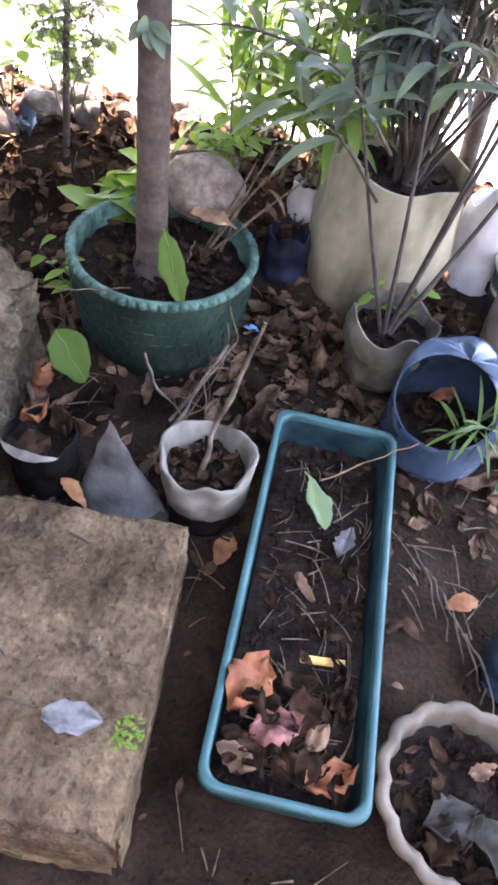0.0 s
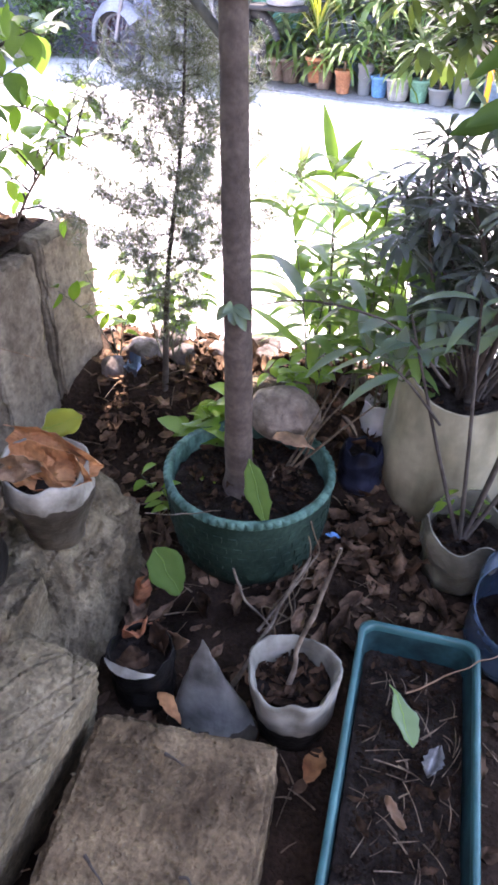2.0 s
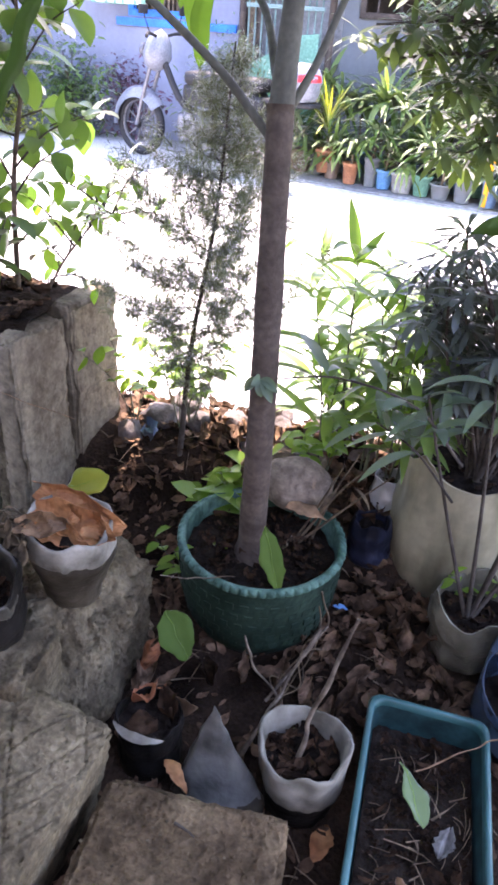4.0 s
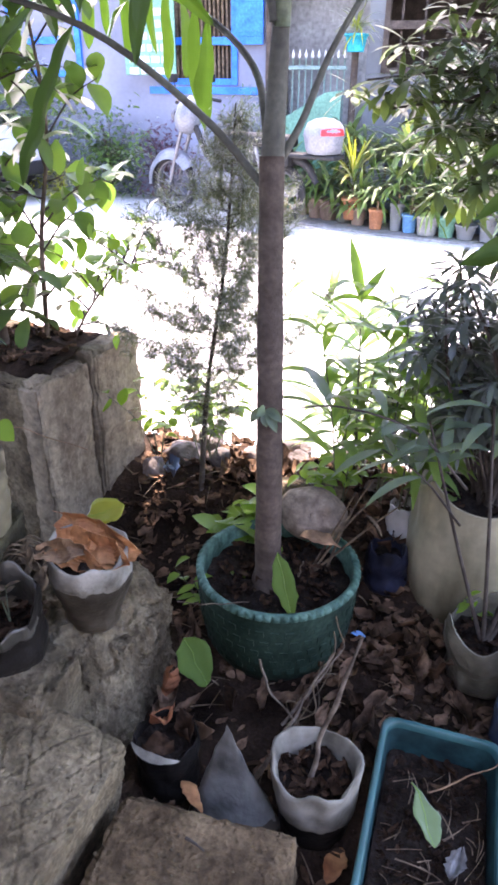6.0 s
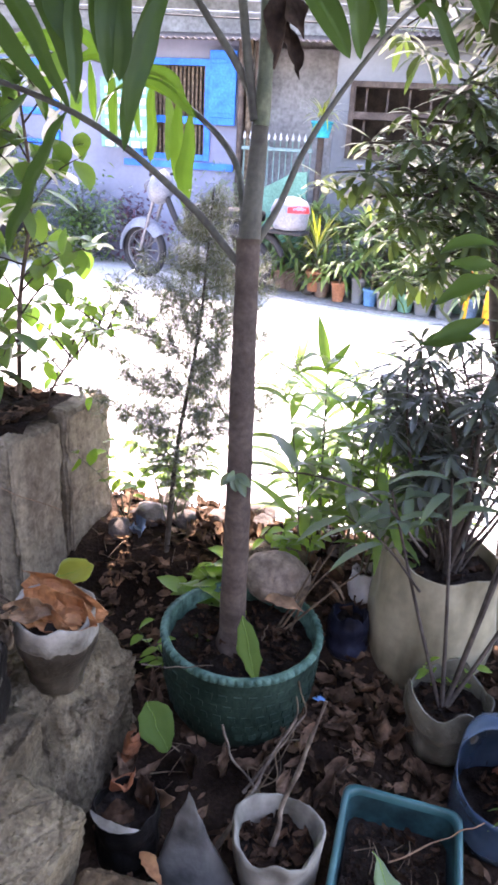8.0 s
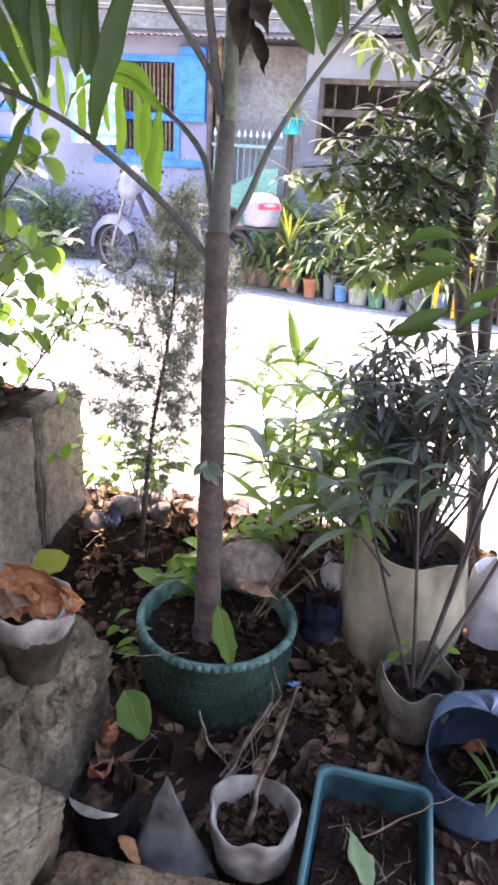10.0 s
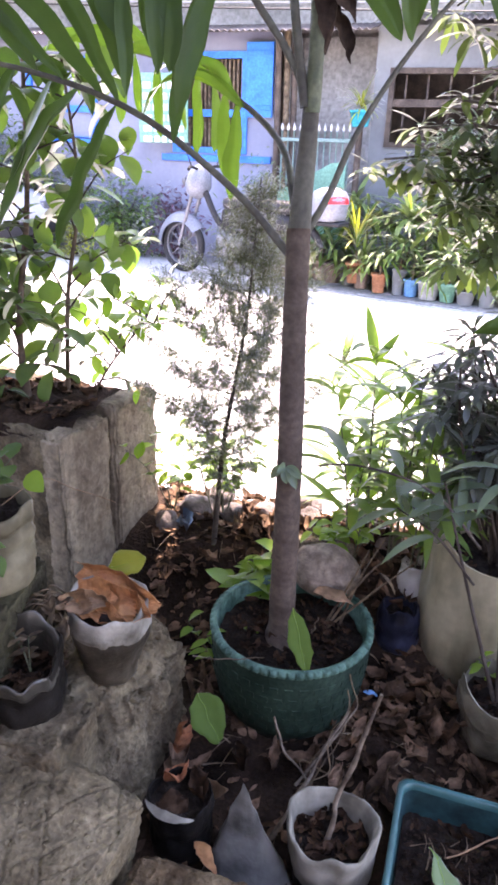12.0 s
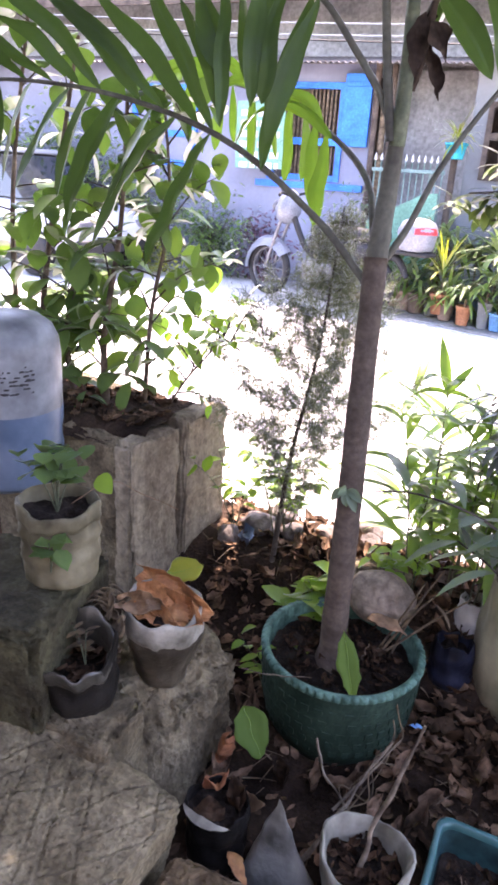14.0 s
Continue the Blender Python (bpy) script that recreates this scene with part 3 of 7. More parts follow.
# ---- planters and bags ----
M_OLIVEGREY = mat("olive-grey film", (0.07, 0.064, 0.043), 0.3, vary=0.35, scale=9, fine=15, bump=1.0, depth=0.016, grain_=0.15, other=(0.2, 0.185, 0.135), spec=0.28)
def tyre_planter():
    """A car tyre turned inside out, its cut edge toothed, painted green."""
    at = Vector((0.085, 1.79, 0.045))
    t = thing("tyre_planter", at, "green painted tyre planter holding a young palm", "planter")
    prof = [(0.17, -0.02), (0.195, -0.008), (0.216, 0.03), (0.231, 0.08), (0.241, 0.14), (0.247, 0.2), (0.249, 0.25), (0.25, 0.282)]
    outer = lathe(prof, at, 96, 0.012, seed=4)
    part("body", outer, M_TYRE, t)
    ribs = []
    for z, r in ((0.07, 0.2275), (0.11, 0.235), (0.15, 0.2415), (0.19, 0.245), (0.23, 0.2475)):
        V, F = [], []
        for i in range(72):
            if i % 2:
                continue
            a0, a1 = 2 * math.pi * i / 72, 2 * math.pi * (i + 1.1) / 72
            k = len(V)
            for a in (a0, a1):
                c, s = math.cos(a + z * 3), math.sin(a + z * 3)
                for rr, zz in ((r - 0.006, z - 0.012), (r + 0.003, z - 0.010), (r + 0.004, z + 0.010), (r - 0.004, z + 0.012)):
                    V.append((at.x + c * rr, at.y + s * rr, at.z + zz))
            F += [(k, k + 1, k + 2, k + 3), (k + 7, k + 6, k + 5, k + 4), (k + 1, k + 5, k + 6, k + 2), (k + 2, k + 6, k + 7, k + 3), (k, k + 4, k + 5, k + 1)]
        ribs.append((V, F))
    part("tread", join(*ribs), M_TYRE, t, smooth=False)
    # the thick lip, with teeth where the tread was cut
    V, F = [], []
    seg = 240
    ring = [(0.250, 0.278), (0.2545, 0.286), (0.254, 0.297), (0.246, 0.302), (0.237, 0.303), (0.232, 0.298), (0.231, 0.2)]
    for i in range(seg):
        a = 2 * math.pi * i / seg
        tooth = 0.002 if i % 4 < 3 else -0.011
        for k, (r, z) in enumerate(ring):
            rr = r + (tooth if k in (1, 2) else 0) + 0.002 * noise.noise(Vector((math.cos(a) * 3, math.sin(a) * 3, z * 9)))
            V.append((at.x + math.cos(a) * rr, at.y + math.sin(a) * rr, at.z + z))
    n = len(ring)
    for i in range(seg):
        j = (i + 1) % seg
        F += [(i * n + k, j * n + k, j * n + k + 1, i * n + k + 1) for k in range(n - 1)]
    part("rim", (V, F), M_TYRE_LIP, t, "worn pale green toothed rim")
    part("soil", disc((at.x, at.y, at.z + 0.235), 0.228, 3, 0.014, 12, 48), M_POTSOIL, t)
    return t


tyre_planter()
stone((0.15, 1.985, 0.415), (0.118, 0.085, 0.092), 45, M_STONE, "smooth brown stone resting on the tyre's rim", 0.1)


def in_trough(x, y):
    """A place on the planter box's soil, which stands a little askew."""
    dx, dy, a = (x - 0.6115) * 0.935, y - 0.9735, radians(-2.0)
    return 0.602 + dx * math.cos(a) - dy * math.sin(a), 0.9735 + dx * math.sin(a) + dy * math.cos(a)


def trough():
    """The long teal plastic planter box."""
    x0, x1, y0, y1, zt, zb = 0.459, 0.757, 0.535, 1.412, 0.217, 0.035
    t = thing("planter_box", ((x0 + x1) / 2, (y0 + y1) / 2, zb), "long teal plastic planter box filled with soil and twigs", "planter")

    def ring(i, z, r=0.035):
        pts = []
        for cx, cy, a0 in ((x1 - i - r, y1 - i - r, 0), (x0 + i + r, y1 - i - r, 90), (x0 + i + r, y0 + i + r, 180), (x1 - i - r, y0 + i + r, 270)):
            for k in range(6):
                a = radians(a0 + 18 * k)
                pts.append((cx + r * math.cos(a), cy + r * math.sin(a), z))
        return pts
    def rings(rs):
        V = [p for r in rs for p in r]
        n = len(rs[0])
        F = [(j * n + i, j * n + (i + 1) % n, (j + 1) * n + (i + 1) % n, (j + 1) * n + i) for j in range(len(rs) - 1) for i in range(n)]
        return V, F
    V, F = rings([ring(0.03, zb), ring(0.012, zt - 0.03)])
    F.append(tuple(reversed(range(24))))
    part("body", (V, F), M_TEAL, t)
    part("rim", rings([ring(0.012, zt - 0.03), ring(0.0, zt - 0.028), ring(-0.001, zt - 0.004), ring(0.003, zt), ring(0.011, zt), ring(0.014, zt - 0.003), ring(0.016, zt - 0.02)]), M_TEAL, t)
    part("inner_wall", rings([ring(0.0158, zt - 0.019), ring(0.02, zt - 0.06), ring(0.026, zb + 0.02)]), M_TEALDARK, t, "darker mottled inner side")
    xs_, ys_ = steps(x0 + 0.025, x1 - 0.025, 22), steps(y0 + 0.025, y1 - 0.025, 60)
    part("soil", grid(xs_, ys_, lambda x, y: 0.145 + 0.018 * noise.noise(Vector((x * 14, y * 14, 2))) + 0.01 * noise.noise(Vector((x * 50, y * 50, 9))) - 0.02 * smooth_step(1.1, 1.4, y)), M_POTSOIL, t)
    t.matrix_basis = Matrix.Translation((-0.006, 0, 0)) @ t.matrix_basis @ Matrix.Rotation(radians(-2.0), 4, "Z")
    return t


trough()


def bag(name, at, r_bottom, r_top, height, material, label, soil_at=0.75, seed=1, wob=0.05, top_wob=0.012, crease=0.07, belly=0.0, lip=0.005, squash=0.95, lip_mat=None, spike=None, cuff=None, ridge=None):
    """A soft grow bag with an uneven, folded-back mouth and soil inside."""
    t = thing(name, at, label, "grow bag", "grow bags")
    prof = [(r_bottom * 0.9, 0.0), (r_bottom, 0.01), (r_bottom * 1.03, height * 0.2)]
    for k in range(1, 11):
        u = k / 10
        prof.append((r_bottom * 1.03 + (r_top - r_bottom * 1.03) * u + (ridge * math.sin(u * 17 + seed) if ridge else 0.003 * math.sin(u * 9 + seed)) + belly * math.sin(math.pi * u), height * (0.2 + 0.8 * u)))
    V, F = lathe(prof, at, 72, wob, seed=seed, top_wob=top_wob * 2, squash=squash, crease=crease)
    if spike:
        ang, up_, wide = spike
        for i, v in enumerate(V):
            v = Vector(v)
            a = math.atan2(v.y - at[1], v.x - at[0])
            d = abs((a - ang + math.pi) % (2 * math.pi) - math.pi)
            k = max(0, 1 - d / wide) ** 1.5 * max(0, (v.z - at[2]) / height - 0.3) / 0.7
            V[i] = (v.x + math.cos(ang) * 0.02 * k, v.y + math.sin(ang) * 0.02 * k, v.z + up_ * k)
    body = part("bag", (V, F), material, t)
    seg = 72
    top = [Vector(v) for v in V[-seg:]]
    c = sum(top, Vector()) / seg
    W, G = [], []
    for v in top:
        d = (c - v)
        d.z = 0
        d.normalize()
        W += [v, v + d * lip * 0.5 + Vector((0, 0, 0.003)), v + d * lip + Vector((0, 0, -0.004)), v + d * lip * 1.3 + Vector((0, 0, -height * (1 - soil_at) - 0.03))]
    for i in range(seg):
        j = (i + 1) % seg
        G += [(4 * i + k, 4 * j + k, 4 * j + k + 1, 4 * i + k + 1) for k in range(3)]
    if cuff:
        low, far = cuff
        prof = [(r_bottom * 1.03 + (r_top - r_bottom * 1.03) * max(0, (u - 0.2) / 0.8) + belly * math.sin(math.pi * max(0, (u - 0.2) / 0.8)) + (0.001 if u == low else 0.005), height * u) for u in (low, low + (1 - low) * 0.12, low + (1 - low) * 0.3, low + (1 - low) * 0.6, 0.97)]
        prof += [(r_top + 0.003, height * 1.02), (r_top - 0.0005, height * 1.028), (r_top - 0.004, height * 1.015), (r_top - 0.012, height * 0.9), (r_top - 0.018, height * (soil_at - 0.05))]
        Vc, Fc = lathe(prof, at, 72, wob, seed=seed, top_wob=top_wob * 2, squash=squash, cap=False, crease=crease)
        Vc = [Vector(v) + (Vector((0, 0, 0.014 * noise.noise(Vector((v[0] * 30, v[1] * 30, seed))))) if k < 72 else Vector()) for k, v in enumerate(Vc)]
        Vc = [v + noise.noise_vector(v * 45) * 0.0035 for v in Vc]
        part("folded_cuff", (Vc, Fc), far, t, "folded dirty white plastic cuff")
    else:
        part("mouth", (W, G), lip_mat or material, t)
    part("soil", disc((at[0], at[1], at[2] + height * soil_at), r_top * 0.93, seed, 0.01, 7, 36, squash), M_POTSOIL, t)
    return t


bag("grow_bag", (0.33, 1.20, 0.03), 0.09, 0.106, 0.215, M_DARKBAG, "white-mouthed grow bag holding a bare cutting", 0.70, 3, wob=0.12, top_wob=0.016, crease=0.035, cuff=(0.42, M_CUFFWHITE))
t = thing("plastic_bag", (0.135, 1.15, 0.03), "closed grey plastic bag folded to a point", "bag")


def pointed_bag(v0, v1, base, tip, r, seed, n=10, seg=26):
    """A film bag drawn up to one point, between two heights of its length."""
    V = []
    for j in range(n + 1):
        v = v0 + (v1 - v0) * j / n
        c = Vector(base).lerp(Vector(tip), v)
        k = r * (1 - v) * (1 + 0.1 * math.sin(math.pi * min(1, v * 1.6)))
        for i in range(seg):
            a = 2 * math.pi * i / seg
            d = Vector((math.cos(a), (0.55 - 0.42 * v) * math.sin(a), 0))
            f = 1 + 0.16 * noise.noise(Vector((d.x * 2 + seed, d.y * 2, v * 2))) + 0.13 * abs(noise.noise(Vector((d.x * 4, d.y * 5 + seed, v * 3.5))))
            p = c + d * k * f
            V.append(p + noise.noise_vector(p * 40) * 0.006)
    return V, [(j * seg + i, j * seg + (i + 1) % seg, (j + 1) * seg + (i + 1) % seg, (j + 1) * seg + i) for j in range(n) for i in range(seg)]


part("bag", pointed_bag(0.0, 0.16, (0.142, 1.14, 0.03), (0.118, 1.19, 0.315), 0.116, 3), M_OLIVEBAG, t)
part("folded_flap", pointed_bag(0.1, 0.995, (0.142, 1.14, 0.03), (0.112, 1.19, 0.315), 0.114, 3), M_GREYBAG, t, "pale grey pointed top")
bag("grow_bag", (-0.055, 1.20, 0.02), 0.075, 0.083, 0.18, M_DARKBAG, "black grow bag with a pale torn edge", 0.85, 7)
V, F = [], []
for i in range(25):
    u = i / 24
    a = radians(-150 + 105 * u)
    h = 0.016 * math.sin(math.pi * u) ** 0.8
    for q in (0, 0.5, 1):
        rr = 0.089 - 0.022 * q * math.sin(math.pi * u) ** 0.8
        V.append((-0.055 + rr * math.cos(a), 1.2 + rr * math.sin(a), 0.208 + h * q * 0.5 + 0.004 * noise.noise(Vector((u * 7, q, 1)))))
F = [(3 * i + k, 3 * i + 3 + k, 3 * i + 4 + k, 3 * i + 1 + k) for i in range(24) for k in range(2)]
part("torn_edge", (V, F), M_CUFF, scene.objects["grow_bag.001"], "pale torn edge")
bag("grow_bag", (0.73, 1.755, 0.09), 0.105, 0.128, 0.185, M_OLIVEGREY, "grey translucent grow bag holding long stems", 0.72, 9, spike=(-2.6, 0.12, 0.45), top_wob=0.03, crease=0.07, wob=0.1)
bag("grow_bag", (0.67, 2.08, 0.10), 0.20, 0.185, 0.46, M_JAR, "large olive sack holding a dark-leaved shrub", 0.88, 11, spike=(-2.5, 0.07, 0.5), top_wob=0.012, lip=0.006, belly=0.012, crease=0.055)
bag("grow_bag", (0.98, 2.13, 0.16), 0.1, 0.085, 0.3, M_WHITEBAG, "white plastic grow bag at the garden's edge", 0.7, 13, spike=(-2.0, 0.1, 0.8))
bag("grow_bag", (1.1, 1.80, 0.09), 0.09, 0.12, 0.22, mat("pinkish plastic film", (0.105, 0.078, 0.062), 0.4, vary=0.35, scale=9, fine=20, bump=0.8, depth=0.008, grain_=0.3, other=(0.24, 0.19, 0.16), spec=0.25), "crumpled pinkish grow bag beside the blue pail", 0.7, 15, spike=(-2.9, 0.1, 0.6))
bag("grow_bag", (0.405, 2.0, 0.17), 0.07, 0.062, 0.15, mat("navy plastic film", (0.009, 0.01, 0.016), 0.4, vary=0.4, scale=9, fine=18, bump=0.9, depth=0.01, spec=0.15, other=(0.022, 0.026, 0.045)), "dark blue plastic grow bag behind the tyre planter", 0.8, 27, top_wob=0.012, crease=0.05)
bag("grow_bag", (0.44, 2.16, 0.28), 0.06, 0.05, 0.12, M_WHITEBAG, "small white plastic bag on the bank", 0.5, 17, spike=(0.5, 0.05, 0.8))
bag("grow_bag", (1.2, 2.27, 0.17), 0.12, 0.125, 0.3, M_OLIVEBAG, "dark olive grow bag behind the pale-rimmed pot", 0.8, 25, top_wob=0.02)
M_FLAP = mat("glossy dark film", (0.025, 0.023, 0.018), 0.28, vary=0.4, scale=10, fine=16, bump=0.9, depth=0.012, grain_=0.15, spec=0.4, other=(0.085, 0.078, 0.062))
black_bag = bag("grow_bag", (-0.425, 1.14, 0.445), 0.09, 0.1, 0.165, M_DARKBAG, "black plastic grow bag with a folded, crumpled mouth", 0.55, 19, top_wob=0.03, spike=(0.35, 0.075, 0.7), crease=0.1, cuff=(0.76, M_FLAP))
black_bag.matrix_basis = black_bag.matrix_basis @ Matrix.Rotation(radians(9), 4, "X")
for ob in black_bag.children:
    if ob.name.startswith("folded_cuff"):
        tagged(ob, "glossy dark folded flap")
leafy_bag = bag("grow_bag", (-0.318, 1.36, 0.395), 0.072, 0.099, 0.245, M_OLIVEBAG, "brown tapering bag full of dry leaves", 0.93, 21, top_wob=0.012, belly=0.014, wob=0.08, crease=0.03, cuff=(0.72, M_CUFF))
leafy_bag.matrix_basis = leafy_bag.matrix_basis @ Matrix.Rotation(radians(4), 4, "Y") @ Matrix.Rotation(radians(5), 4, "X")
bag("grow_bag", (-0.545, 1.235, 0.715), 0.095, 0.102, 0.205, M_DIRTYBAG, "dirty beige grow bag with a small vine", 0.85, 23, ridge=0.005, cuff=(0.82, M_DIRTYBAG))


def cut_pail():
    """A blue water bottle standing on its neck, a wide mouth cut out of its side, its ribbed bottom on top."""
    at = Vector((0.9, 1.55, 0.02))
    t = thing("blue_pail", at, "blue plastic bottle cut open as a planter", "planter")
    prof = [(0.085, 0.0), (0.115, 0.012), (0.13, 0.04)]
    prof += [(0.132 - (0.004 if k in (4, 10) else 0), 0.04 + 0.016 * k) for k in range(1, 13)]
    prof += [(0.132 * math.cos(a) ** 0.55, 0.232 + 0.075 * math.sin(a)) for a in [radians(9 * k) for k in range(1, 10)]] + [(0.004, 0.307)]
    seg = 96
    V, F = lathe(prof, (0, 0, 0), seg, 0.03, seed=2)
    way, mid = Vector((-0.3, -0.8, 0.62)).normalized(), Vector((-0.02, -0.03, 0.23))
    side = way.cross(Vector((0, 0, 1))).normalized()
    over = side.cross(way)
    W = []
    for v in V:
        v = Vector(v)
        if v.z > 0.24:
            v.z += 0.007 * math.cos(5 * math.atan2(v.y, v.x)) * min(1, (v.z - 0.24) / 0.04)
        W.append(v * 1.12)
    keep = []
    for f in F:
        c = sum((W[i] for i in f), Vector()) / len(f) - mid
        a, b = c.dot(side) / 0.125, c.dot(over) / 0.112
        if c.dot(way) > 0 and a * a + b * b < 1:
            continue
        keep.append(f)
    for i in sorted({i for f in keep for i in f}):
        c = W[i] - mid
        a, b = c.dot(side) / 0.125, c.dot(over) / 0.112
        e = math.hypot(a, b)
        if c.dot(way) > 0 and e < 1.03:
            W[i] = mid + way * c.dot(way) + (side * c.dot(side) + over * c.dot(over)) * (1.03 / e)
    shell = part("shell", ([at + v for v in W], keep), M_BLUE, t)
    so = shell.modifiers.new("thickness", "SOLIDIFY")
    so.thickness = 0.003
    part("soil", disc((at.x, at.y, at.z + 0.1), 0.138, 4), M_POTSOIL, t)
    return t


cut_pail()


def scalloped_pot():
    at = Vector((0.905, 0.615, 0.03))
    t = thing("scalloped_pot", at, "cream plastic pot with a scalloped rim and dry leaves", "pot")
    part("body", lathe([(0.09, 0), (0.1, 0.01), (0.12, 0.08), (0.138, 0.15)], at, 72, 0.01, 14, 0.05), M_SCALLOP, t)
    part("rim", lathe([(0.138, 0.148), (0.15, 0.158), (0.156, 0.17), (0.151, 0.182), (0.139, 0.184), (0.131, 0.172), (0.126, 0.1)], at, 84, 0.01, 14, 0.06, cap=False), M_SCALLOP, t)
    part("soil", disc((at.x, at.y, at.z + 0.12), 0.134, 6, 0.012, 9), M_POTSOIL, t)


scalloped_pot()


def drum(at, r, h, material, label, name="water_jug", rings_=(0.3, 0.6), top=None):
    t = thing(name, at, label, "container")
    prof = [(r * 0.92, 0.0), (r, 0.015)]
    for k in range(1, 16):
        u = k / 16
        g_ = -0.03 if any(abs(u - q) < 0.04 for q in rings_) else 0
        prof.append((r * (1 + g_), h * u * 0.82))
    prof += [(r * 0.97, h * 0.86), (r * 0.86, h * 0.93), (r * 0.65, h * 0.98), (r * 0.3, h), (0.001, h)]
    if top:
        part("body", lathe(prof[:11], at, 56, 0.02, seed=3), material, t)
        part("shoulder", lathe(prof[10:], at, 56, 0.02, seed=3, cap=False), top, t, "clouded pale shoulder")
    else:
        part("body", lathe(prof, at, 56, 0.02, seed=3), material, t)
    return t


jug = drum((-0.93, 1.50, 0.80), 0.155, 0.50, M_JUG, "upturned pale blue water jug on the step", rings_=(0.35,), top=M_JUGTOP)
for k in range(70):
    a = radians(rng.uniform(-80, -22))
    z = 1.10 + 0.012 * rng.randint(0, 6) + rng.uniform(-0.002, 0.002)
    w = rng.uniform(0.005, 0.016)
    p = [(-0.93 + 0.1562 * math.cos(a + q * w / 0.15), 1.50 + 0.1562 * math.sin(a + q * w / 0.15), z + dz) for q in (0, 1) for dz in (0, rng.uniform(0.003, 0.006))]
    part("print_mark", ([p[0], p[2], p[3], p[1]], [(0, 1, 2, 3)]), M_BLACK, jug, "worn unreadable dark print")
drum((1.11, 0.93, 0.02), 0.1, 0.26, M_BLUE, "blue plastic container standing on the soil", "blue_container")


def green_pot():
    at = (1.125, 2.01, 0.12)
    t = thing("green_pot", at, "dark green plastic pot with a pale rim among the bags", "pot")
    part("body", lathe([(0.085, 0), (0.092, 0.01), (0.112, 0.225)], at, 40, 0.01), mat("dark green plastic", (0.02, 0.04, 0.032), 0.45, grain_=0.15, bump=0.1), t)
    part("rim", lathe([(0.112, 0.222), (0.122, 0.226), (0.126, 0.236), (0.122, 0.246), (0.113, 0.246), (0.109, 0.235), (0.106, 0.15)], at, 48, 0.012, cap=False), M_WHITEBAG, t, "pale dirty rim")
    part("soil", disc((at[0], at[1], at[2] + 0.2), 0.108, 8), M_POTSOIL, t)


green_pot()

# ---- a dead plant leaning out of the tyre ----
dead = thing("dead_plant", (0.2, 1.86, 0.28), "dark withered plant leaning out of the tyre planter", "plant")
r_ = random.Random(91)
for k in range(4):
    e = Vector((0.36 + r_.uniform(-0.08, 0.08), 1.93 + r_.uniform(-0.05, 0.05), 0.54 + r_.uniform(-0.1, 0.1)))
    b_ = Vector((0.2 + r_.uniform(-0.03, 0.03), 1.86 + r_.uniform(-0.03, 0.03), 0.28))
    st_ = part("stalk", tube([b_, b_.lerp(e, 0.5) + Vector((r_.uniform(-0.02, 0.02), 0, 0.03)), e], 0.005, 0.002, 6), M_WITHERED, dead)
    for j in range(k % 2):
        q = b_.lerp(e, r_.uniform(0.35, 1.0))
        part("dead_blade", leaf(q, (r_.uniform(-1, 1), r_.uniform(-0.6, 0.2), r_.uniform(-1, 0.2)), (0, -0.5, 1), r_.uniform(0.05, 0.1), r_.uniform(0.012, 0.028), 0.8, 0.7, 6, 0.5, 0.4), M_WITHERED, st_)

# ---- crumbs of mortar and clods of soil ----
r_ = random.Random(55)


def crumb(p, s, r):
    """A small angular lump."""
    V = [Vector(p) + Vector((x, y, z)) * s * r.uniform(0.6, 1.2) for x, y, z in ((1, 0, 0), (-1, 0, 0), (0, 1, 0), (0, -1, 0), (0, 0, 0.9), (0, 0, -0.7))]
    return V, [(0, 2, 4), (2, 1, 4), (1, 3, 4), (3, 0, 4), (2, 0, 5), (1, 2, 5), (3, 1, 5), (0, 3, 5)]


pieces = []
for k in range(260):
    side = r_.random()
    if side < 0.35:
        x, y, z = r_.uniform(-0.08, 0.32), r_.uniform(0.44, 0.98), 0.255
    elif side < 0.7:
        x, y = r_.uniform(-0.55, -0.1), r_.uniform(0.75, 1.05)
        z = 0.416 - (x + 0.34) * 0.19
    else:
        x, y, z = r_.uniform(-0.58, -0.36), r_.uniform(1.34, 1.6), 0.407
    pieces.append(crumb((x, y, z), r_.choice((0.002, 0.003, 0.005)), r_))
tagged(part("mortar_crumbs", join(*pieces), M_ROUGH, None, smooth=False), "loose crumbs of mortar on slab and step", "crumbs", kind="stuff")
pieces = []
for k in range(2600):
    a = r_.random()
    if a < 0.45:
        x, y = r_.uniform(0.49, 0.735), r_.uniform(0.57, 1.37)
        z = 0.148 - 0.02 * smooth_step(1.1, 1.4, y)
        x, y = in_trough(x, y)
    elif a < 0.6:
        q, w_ = r_.uniform(0, 6.28), 0.21 * math.sqrt(r_.random())
        x, y, z = 0.085 + w_ * math.cos(q), 1.79 + w_ * math.sin(q), 0.283
    elif a < 0.68:
        q, w_ = r_.uniform(0, 6.28), 0.12 * math.sqrt(r_.random())
        x, y, z = 0.905 + w_ * math.cos(q), 0.615 + w_ * math.sin(q), 0.152
    else:
        x, y = r_.uniform(-0.15, 1.4), r_.uniform(0.4, 2.3)
        z = ground_top(x, y)
    pieces.append(crumb((x, y, z), r_.choice((0.003, 0.004, 0.006, 0.009)), r_))
tagged(part("soil_clods", join(*pieces), M_SOIL, None, smooth=False), "small dark clods of soil", "soil", kind="stuff")

# ---- litter, loose leaves and twigs ----
def on_ground(x, y):
    return ground_top(x, y) + 0.004


